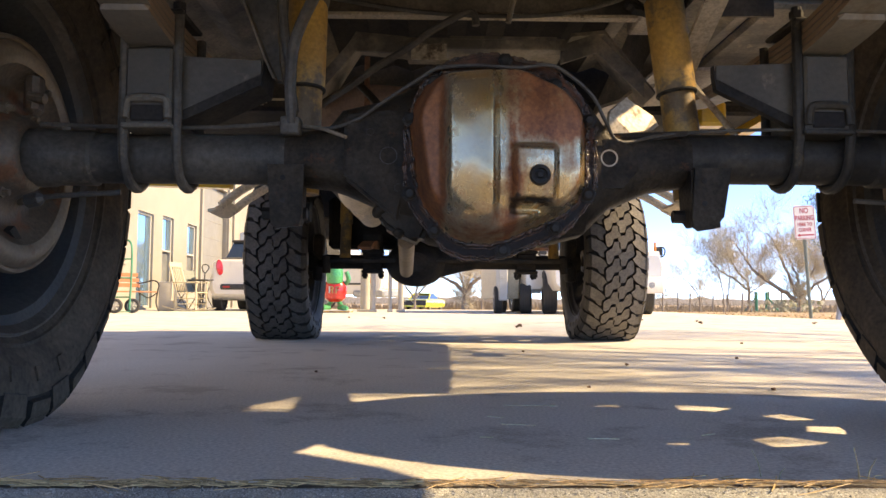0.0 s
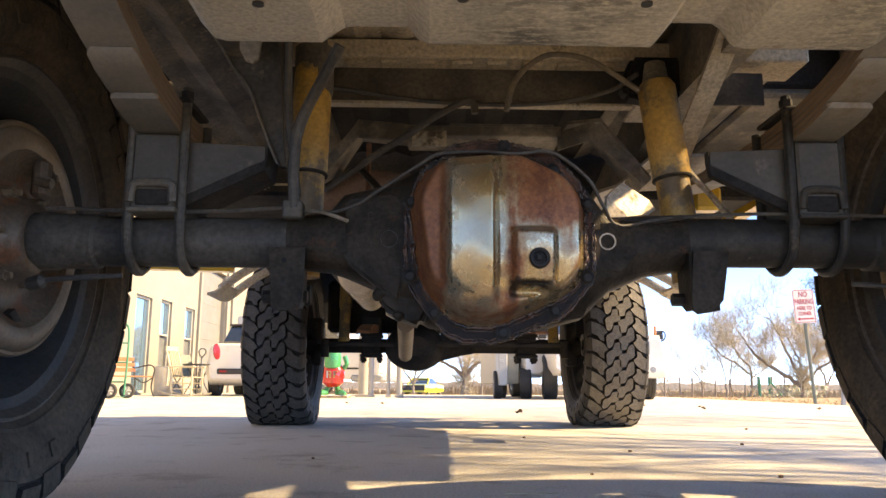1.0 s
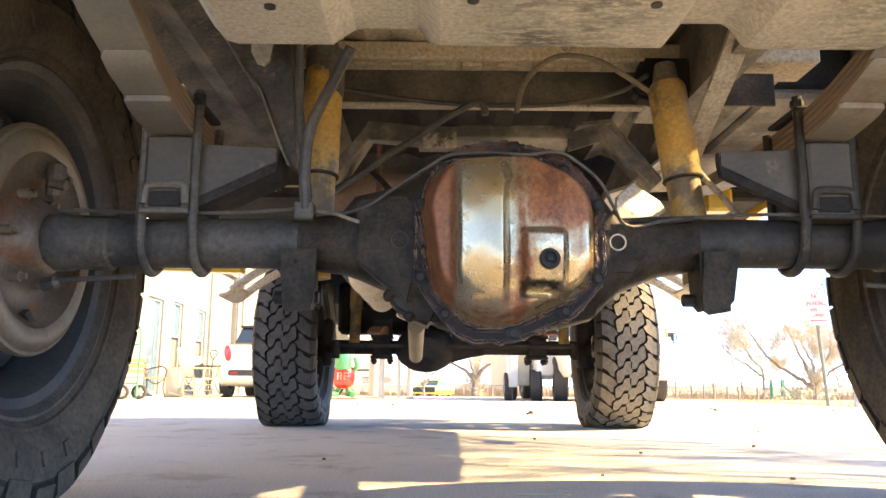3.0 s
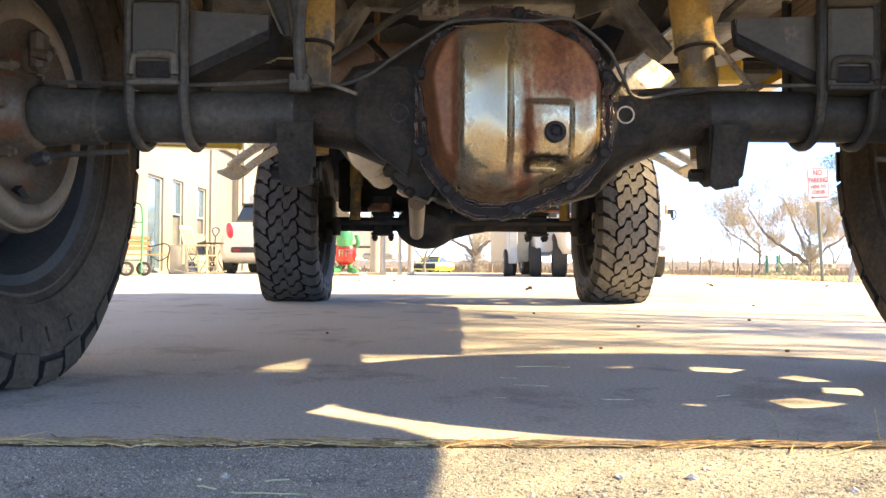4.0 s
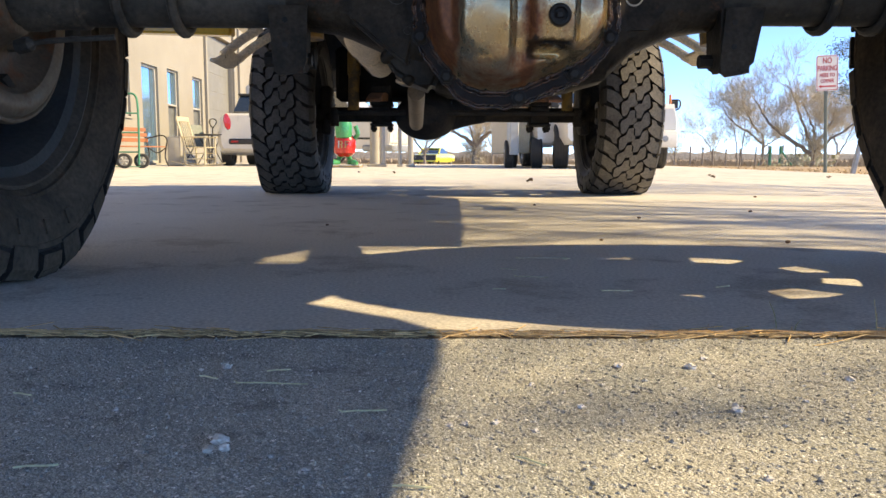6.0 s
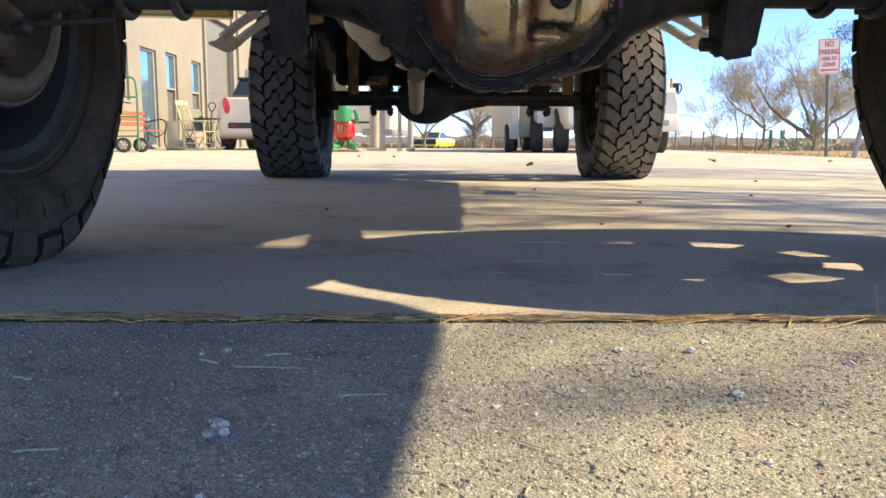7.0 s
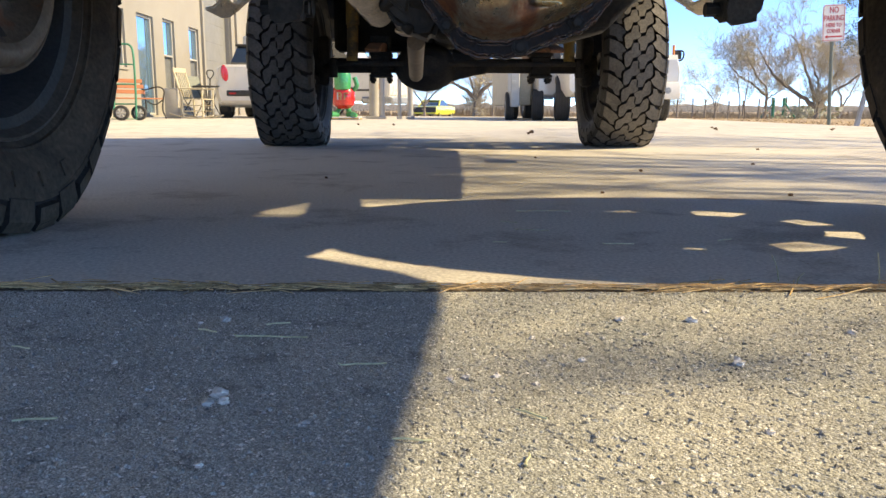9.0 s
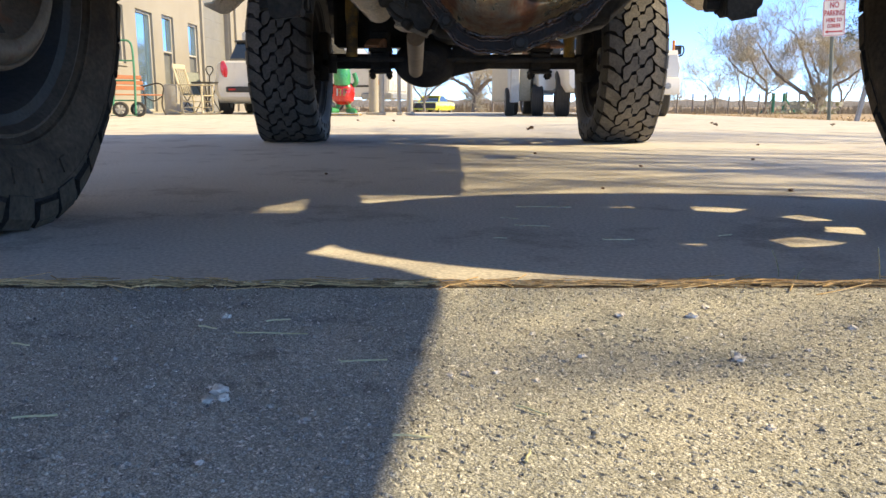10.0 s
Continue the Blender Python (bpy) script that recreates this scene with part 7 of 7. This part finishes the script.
def bench(x, y, turn):
    b = thing("garden_bench", "orange-brown slatted garden bench with black iron arms", "bench", pose(x, y, 0, 0, 0, turn))
    for k in range(5):
        bm = BM()
        box(bm, (-0.60, -0.25 + 0.10 * k, 0.41), (0.60, -0.17 + 0.10 * k, 0.435), 0.005)
        part("slat", bm, M_SLATWOOD, b)
    for k in range(3):
        bm = BM()
        box(bm, (-0.60, 0.27 + 0.03 * k, 0.52 + 0.11 * k), (0.60, 0.29 + 0.03 * k, 0.60 + 0.11 * k), 0.005)
        part("back_slat", bm, M_SLATWOOD, b)
    for s in (-1, 1):
        bm = BM()
        tube(bm, smooth_path([(s * 0.58, 0.30, 0.02), (s * 0.58, 0.24, 0.25), (s * 0.58, 0.27, 0.45), (s * 0.58, 0.36, 0.82)], 4), 0.015, 7)
        tube(bm, smooth_path([(s * 0.58, -0.30, 0.02), (s * 0.58, -0.22, 0.2), (s * 0.58, -0.25, 0.42), (s * 0.58, -0.28, 0.58), (s * 0.58, -0.15, 0.66), (s * 0.58, 0.10, 0.63), (s * 0.58, 0.29, 0.60)], 4), 0.015, 7)
        tube(bm, smooth_path([(s * 0.58, -0.24, 0.40), (s * 0.58, 0.0, 0.30), (s * 0.58, 0.25, 0.40)], 4), 0.012, 7)
        part("iron_end", bm, M_BLACKIRON, b, "black iron bench end")
    return b


bench(-5.14, 11.75, 62).scale = (0.85, 0.85, 0.82)


def rocking_chair(x, y, turn):
    c = thing("rocking_chair", "cream painted wooden rocking chair", "rocking chair", pose(x, y, 0, 0, 0, turn))
    for s in (-1, 1):
        bm = BM()
        tube(bm, smooth_path([(s * 0.25, -0.45, 0.07), (s * 0.25, -0.2, 0.02), (s * 0.25, 0.15, 0.02), (s * 0.25, 0.55, 0.11)], 5), 0.018, 6)
        part("rocker", bm, M_CREAMPAINT, c)
        for y0, y1, z1 in ((-0.22, -0.22, 0.62), (0.22, 0.42, 1.05)):
            bm = BM()
            tube(bm, [(s * 0.25, y0, 0.03), (s * 0.25, y1 if z1 < 0.7 else 0.24, 0.42), (s * 0.25, y1, z1)], 0.020, 6)
            part("leg", bm, M_CREAMPAINT, c)
        bm = BM()
        box(bm, (s * 0.25 - 0.04, -0.28, 0.62), (s * 0.25 + 0.04, 0.32, 0.645), 0.008)
        part("armrest", bm, M_CREAMPAINT, c)
        for z in (0.16, 0.28):
            bm = BM()
            tube(bm, [(s * 0.25, -0.22, z), (s * 0.25, 0.23, z)], 0.011, 6)
            part("stretcher", bm, M_CREAMPAINT, c)
    bm = BM()
    for k in range(6):
        box(bm, (-0.25, -0.25 + 0.085 * k, 0.40), (0.25, -0.18 + 0.085 * k, 0.42), 0.004)
    part("seat", bm, M_CREAMPAINT, c)
    for k in range(6):
        bm = BM()
        x0 = -0.20 + 0.08 * k
        tube(bm, [(x0, 0.25, 0.45), (x0, 0.41, 1.0)], 0.018, 5, flat=0.5)
        part("back_slat", bm, M_CREAMPAINT, c)
    bm = BM()
    box(bm, (-0.27, 0.39, 0.97), (0.27, 0.43, 1.07), 0.01)
    part("top_rail", bm, M_CREAMPAINT, c)
    return c


rocking_chair(-4.53, 13.4, 80).scale = (0.86, 0.86, 0.86)
fc = thing("folding_chair", "dark grey mesh folding chair", "chair", pose(-4.92, 14.7, 0, 0, 0, 45) @ Matrix.Scale(0.86, 4))
for s in (-1, 1):
    bm = BM()
    tube(bm, [(s * 0.26, -0.3, 0.02), (s * 0.26, 0.2, 0.45), (s * 0.26, 0.42, 0.98)], 0.013, 6)
    part("frame", bm, M_BLACKIRON, fc)
    bm = BM()
    tube(bm, [(s * 0.26, 0.35, 0.02), (s * 0.26, -0.2, 0.45)], 0.013, 6)
    part("leg", bm, M_BLACKIRON, fc)
bm = BM()
sheet(bm, [((-0.26, -0.22, 0.44), (0.26, -0.22, 0.44)), ((-0.26, 0.18, 0.43), (0.26, 0.18, 0.43)), ((-0.26, 0.41, 0.96), (0.26, 0.41, 0.96))], 0.006, (0, -0.3, 1))
part("seat_sling", bm, M_POSTGREEN, fc)
pt = thing("patio_table", "small round black iron patio table", "table", pose(-4.55, 14.1, 0) @ Matrix.Scale(0.9, 4))
bm = BM()
lathe(bm, [(0.02, 0.66), (0.32, 0.66), (0.33, 0.672), (0.32, 0.685), (0.02, 0.685)], Matrix(), 28)
part("tabletop", bm, M_BLACKIRON, pt)
for k in range(4):
    bm = BM()
    a = k * math.pi / 2 + 0.4
    tube(bm, smooth_path([(0.24 * math.cos(a), 0.24 * math.sin(a), 0.66), (0.12 * math.cos(a), 0.12 * math.sin(a), 0.35), (0.28 * math.cos(a), 0.28 * math.sin(a), 0.01)], 5), 0.012, 6)
    part("leg", bm, M_BLACKIRON, pt)
pb = thing("planter_box", "white plaster planter block beside the wall", "planter", pose(-5.06, 13.6, 0))
bm = BM()
box(bm, (-0.13, -0.12, 0.0), (0.13, 0.12, 0.56), 0.03, segs=2)
part("block", bm, M_TRIM, pb)
sp = thing("shovel", "spade with a looped black handle leaning upright", "shovel", pose(-4.60, 14.35, -0.0, -3, 2, 0) @ Matrix.Scale(0.87, 4))
bm = BM()
tube(bm, [(0, 0, 0.15), (0, 0, 0.88)], 0.014, 6)
tube(bm, smooth_path([(0, 0, 0.86), (-0.08, 0, 0.98), (-0.05, 0, 1.06), (0.05, 0, 1.06), (0.08, 0, 0.98), (0, 0, 0.86)], 4), 0.012, 6)
part("shaft", bm, M_BLACKIRON, sp)
bm = BM()
sheet(bm, [((-0.10, 0, 0.20), (0.10, 0, 0.20)), ((-0.10, 0.01, 0.08), (0.10, 0.01, 0.08)), ((-0.03, 0.0, 0.0), (0.03, 0.0, 0.0))], 0.004, (0, 1, 0))
part("blade", bm, M_GALV, sp)

# ---- small things on the ground ----
rng = random.Random(6)


def pebble(x, y, r, z=0.0, label="small pale stone lying on the ground", material=None, flat=0.65):
    bm = BM()
    bmesh.ops.create_icosphere(bm, subdivisions=2, radius=r)
    o = rng.uniform(0, 50)
    for v in bm.verts:
        v.co *= 1 + 0.95 * noise.noise(v.co * (1.9 / r) + Vector((o, 0, 0)))
        v.co.z *= flat
    ob = part("stone", bm, material or M_STONE, None, sharp=14)
    ob.matrix_basis = pose(x, y, z + r * flat * 0.7, 0, 0, rng.uniform(0, 360))
    return tagged(ob, label, "stone", "loose stones on the ground")


for x, y, r in ((-0.305, -0.557, 0.0042), (0.069, -0.553, 0.0042), (0.137, -0.558, 0.0052), (0.133, -0.684, 0.0050), (-0.259, -0.752, 0.0062), (-0.252, -0.765, 0.0040), (-0.262, -0.768, 0.0040), (0.269, -0.597, 0.0042), (0.162, -0.524, 0.0034), (0.011, -0.674, 0.0030), (0.102, -0.815, 0.0028),
                (-0.096, -0.717, 0.0028), (-0.084, -0.713, 0.0026), (-0.061, -0.711, 0.0030), (-0.033, -0.73, 0.0024), (-0.022, -0.614, 0.0026), (-0.327, -0.566, 0.0022), (-0.19, -0.80, 0.0026), (-0.24, -0.86, 0.0026), (0.03, -0.60, 0.0022), (0.20, -0.66, 0.0026), (-0.36, -0.68, 0.0024)):
    pebble(x, y, r, -0.0012)
for x, y, r in ((0.722, 0.522, 0.0065), (0.291, 0.567, 0.004), (0.556, 1.229, 0.006), (1.05, 1.55, 0.007), (0.30, 1.9, 0.006), (-0.42, 0.95, 0.005), (1.5, 2.6, 0.007), (0.9, 3.4, 0.008)):
    pebble(x, y, r, 0.0, "small dark stone on the concrete", M_LEAF)


def leaf_clump(x, y, s):
    bm = BM()
    for k in range(4):
        a = rng.uniform(0, 6.28)
        m = pose(rng.uniform(-0.3, 0.3) * s, rng.uniform(-0.3, 0.3) * s, 0.10 * s + 0.08 * s * k, rng.uniform(-35, 35), rng.uniform(-35, 35), math.degrees(a))
        pts = [(0.5, 0.0), (0.3, 0.22), (0.0, 0.28), (-0.35, 0.18), (-0.5, 0.0), (-0.35, -0.18), (0.0, -0.28), (0.3, -0.22)]
        lo = [bm.verts.new(m @ Vector((u * s, v * s, abs(v) * s * 0.7))) for u, v in pts]
        hi = [bm.verts.new(m @ Vector((u * s, v * s, abs(v) * s * 0.7 + 0.03 * s))) for u, v in pts]
        bm.faces.new(lo[::-1])
        bm.faces.new(hi)
        for j in range(8):
            bm.faces.new((lo[j], lo[(j + 1) % 8], hi[(j + 1) % 8], hi[j]))
    zmin = min(v.co.z for v in bm.verts)
    for v in bm.verts:
        v.co.z -= zmin
    ob = part("dead_leaf", bm, M_LEAF)
    ob.matrix_basis = pose(x, y, 0.0)
    return tagged(ob, "curled brown dead leaf on the concrete", "leaf", "dead leaves")


for x, y, s in ((0.627, 4.85, 0.05), (2.58, 6.2, 0.045), (2.80, 6.95, 0.03), (3.33, 4.35, 0.05), (-0.59, 7.7, 0.035), (-1.02, 7.95, 0.03), (3.7, 6.2, 0.035), (2.4, 7.6, 0.03)):
    leaf_clump(x, y, s)

# dirt and straw along the joint between concrete and asphalt
bm = BM()
rows = []
for k in range(420):
    x = -1.25 + 2.3 * k / 419
    w = 0.0085 + 0.005 * noise.noise((x * 9, 2, 0)) + 0.004 * noise.noise((x * 40, 5, 0))
    y = EDGE - 0.010 + 0.003 * noise.noise((x * 14, 9, 0))
    rows.append([bm.verts.new((x, y + w * q, -0.004 + h * (0.85 + 0.5 * noise.noise((x * 55, q * 3, 1))))) for q, h in ((-1.0, 0.0), (-0.5, 0.0012), (0.1, 0.0026), (0.6, 0.0036), (0.8, 0.0036))])
for p, q in zip(rows, rows[1:]):
    for k in range(4):
        bm.faces.new((p[k], q[k], q[k + 1], p[k + 1]))
tagged(part("dirt", bm, mat("joint_dirt", (0.11, 0.083, 0.058), (0.22, 0.17, 0.12), 0.95, scale=60, fine=400, bump=0.6)), "brown dirt packed in the slab joint", "dirt", kind="stuff")
bm = BM()
rng = random.Random(12)
for k in range(820):
    x = rng.uniform(-1.15, 1.0)
    dense = noise.noise((x * 5, 0, 7)) + (0.45 if -0.45 < x < 0.32 else 0.0)
    if dense < -0.1 and rng.random() < 0.65:
        continue
    stray = rng.random() < 0.14
    y = EDGE - 0.008 + rng.gauss(0, 0.014 if stray else 0.0052)
    L, a = rng.uniform(0.02, 0.09), rng.gauss(0, 0.6 if stray else 0.26)
    z = abs(rng.gauss(0, 0.0012)) + 0.0010
    c = Vector((x, y, z))
    d = Vector((math.cos(a), math.sin(a), rng.gauss(0, 0.02))) * L / 2
    b = Vector((0, rng.gauss(0, 0.0032), abs(rng.gauss(0, 0.0010))))
    w = rng.uniform(0.7, 1.35)
    tube(bm, smooth_path([c - d, c - d * 0.3 + b, c + d * 0.4 + b * 0.7, c + d], 3), [0.00066 * w] * 10, 4, caps=False)
tagged(part("straw", bm, M_STRAW, recalc=False), "dry pine straw packed in the slab joint", "straw", kind="stuff")


def stem(x, y, L, a, label="single dry straw stem on the asphalt", r=0.00075, bend=0.0006):
    bm = BM()
    tube(bm, smooth_path([(-L / 2, 0, 0.0035), (-L / 6, bend, 0.0038), (L / 5, -bend * 0.5, 0.0036), (L / 2, bend * 0.5, 0.0034)], 4), r, 5)
    if L > 0.03:
        tube(bm, [(-L * 0.46, 0, 0.0036), (-L * 0.50 - 0.002, 0.0022, 0.0046)], r * 0.8, 5)
        tube(bm, [(L * 0.42, 0, 0.0036), (L * 0.42 + 0.0014, -0.0016, 0.0040)], r * 0.8, 5)
    ob = part("straw_stem", bm, M_STEM)
    ob.matrix_basis = pose(x, y, -0.0025 if y < EDGE else 0.001, 0, 0, a)
    return tagged(ob, label, "straw", "loose straw stems")


for x, y, L, a in ((-0.251, -0.614, 0.064, -3), (-0.253, -0.572, 0.022, 18), (-0.312, -0.595, 0.020, -25), (-0.163, -0.688, 0.036, 8), (-0.453, -0.645, 0.018, -18), (-0.364, -0.797, 0.027, 10), (-0.121, -0.828, 0.024, -6), (-0.054, -0.855, 0.016, 75), (-0.044, -0.788, 0.024, -40)):
    stem(x, y, L, a)
for x, y, L, a in ((0.161, -0.157, 0.045, 1), (0.05, -0.027, 0.055, -10), (0.146, 0.201, 0.02, 40), (-0.012, -0.144, 0.02, 0), (0.10, 0.21, 0.10, 3), (0.33, -0.12, 0.03, 30), (0.02, 0.06, 0.03, -20)):
    stem(x, y, L, a, "thin dry stem on the shaded concrete", 0.0007)
for x, y, hgt, lean in ((0.296, -0.386, 0.032, -0.35), (0.310, -0.40, 0.014, 0.6), (0.398, -0.415, 0.040, -0.15), (0.405, -0.418, 0.028, 0.4)):
    bm = BM()
    tube(bm, smooth_path([(0, 0, -0.004), (lean * hgt * 0.3, 0.001, hgt * 0.5), (lean * hgt, 0, hgt)], 4), [0.0008] * 5 + [0.0005] * 4, 5)
    ob = part("weed", bm, M_WEED)
    ob.matrix_basis = pose(x, y, 0.0)
    tagged(ob, "thin grey-green weed stalk in the slab joint", "weed", "weed stalks")

# chips of the worn seal coat near the joint: flush tops, gaps and pits between them
CX, CY, STEP, CELL = (-0.70, 0.66), (EDGE - 0.56, EDGE - 0.012), 0.0014, 0.0036
gr = np.random.default_rng(4)
nx, ny = int((CX[1] - CX[0]) / STEP), int((CY[1] - CY[0]) / STEP)
gx, gy = np.meshgrid(CX[0] + np.arange(nx) * STEP, CY[1] - np.arange(ny) * STEP, indexing="ij")
mx_, my_ = int((CX[1] - CX[0]) / CELL) + 4, int((CY[1] - CY[0]) / CELL) + 4
jx, jy, top = gr.random((mx_, my_)), gr.random((mx_, my_)), gr.random((mx_, my_))
sx_, sy_ = gr.normal(0, 0.25, (mx_, my_)), gr.normal(0, 0.25, (mx_, my_))
u, w = (gx - CX[0]) / CELL + 1, (gy - CY[0]) / CELL + 1
iu, iw = u.astype(int), w.astype(int)
best, second, tops = np.full(u.shape, 9.0), np.full(u.shape, 9.0), np.zeros(u.shape)
for du in (-1, 0, 1):
    for dw in (-1, 0, 1):
        a, b = np.clip(iu + du, 0, mx_ - 1), np.clip(iw + dw, 0, my_ - 1)
        ex, ey = u - (a + jx[a, b]), w - (b + jy[a, b])
        dist = np.hypot(ex + 0.35 * ey, ey * 1.15)
        lvl = np.where(top[a, b] > 0.955, -2.0, np.where(top[a, b] < 0.07, 1.0, 0.55 * (top[a, b] - 0.45))) + sx_[a, b] * ex + sy_[a, b] * ey
        near = dist < best
        second = np.where(near, best, np.minimum(second, dist))
        tops = np.where(near, lvl, tops)
        best = np.where(near, dist, best)
rim = np.clip((second - best) / 0.30, 0, 1)
high = 0.0008 * tops * rim - 0.00035 * (1 - rim) + gr.normal(0, 0.00012, u.shape)
fade = np.clip(np.minimum.reduce([gx - CX[0], CX[1] - gx, gy - CY[0], (CY[1] - gy) * 3]) / 0.03, 0, 1)
co = np.stack([gx, gy, ASPHALT_Z + 0.0022 * fade + high * fade - 0.0012 * (1 - fade)], -1).reshape(-1, 3)
idx = np.arange(nx * ny).reshape(nx, ny)
quads = np.stack([idx[:-1, :-1], idx[:-1, 1:], idx[1:, 1:], idx[1:, :-1]], -1).reshape(-1, 4)
me = bpy.data.meshes.new("chippings")
me.from_pydata(co.tolist(), [], quads.tolist())
me.materials.append(M_ASPHALT)
tagged(new("chippings", me), "rough grey stone chippings of the worn asphalt", "chippings", kind="stuff")

# loose grit over the asphalt near the joint
rng = random.Random(2)
verts, faces = [], []
for k in range(6000):
    x, y = rng.uniform(-0.80, 0.70), EDGE - 0.016 - rng.uniform(0, 0.66)
    r = min(0.0034, 0.0007 + abs(rng.gauss(0, 0.0008)))
    a = rng.uniform(0, 6.28)
    i = len(verts)
    for j in range(4):
        q = a + j * 1.5708 + rng.uniform(-0.5, 0.5)
        rr = r * rng.uniform(0.7, 1.4)
        verts.append((x + rr * math.cos(q), y + rr * math.sin(q), -0.0016))
    verts.append((x + rng.uniform(-0.3, 0.3) * r, y + rng.uniform(-0.3, 0.3) * r, -0.0008 + r * rng.uniform(0.5, 1.1)))
    faces += [(i + j, i + (j + 1) % 4, i + 4) for j in range(4)]
me = bpy.data.meshes.new("grit")
me.from_pydata(verts, [], faces)
me.materials.append(M_GRIT)
tagged(new("grit", me), "loose pale and dark grit on the asphalt", "grit", kind="stuff")
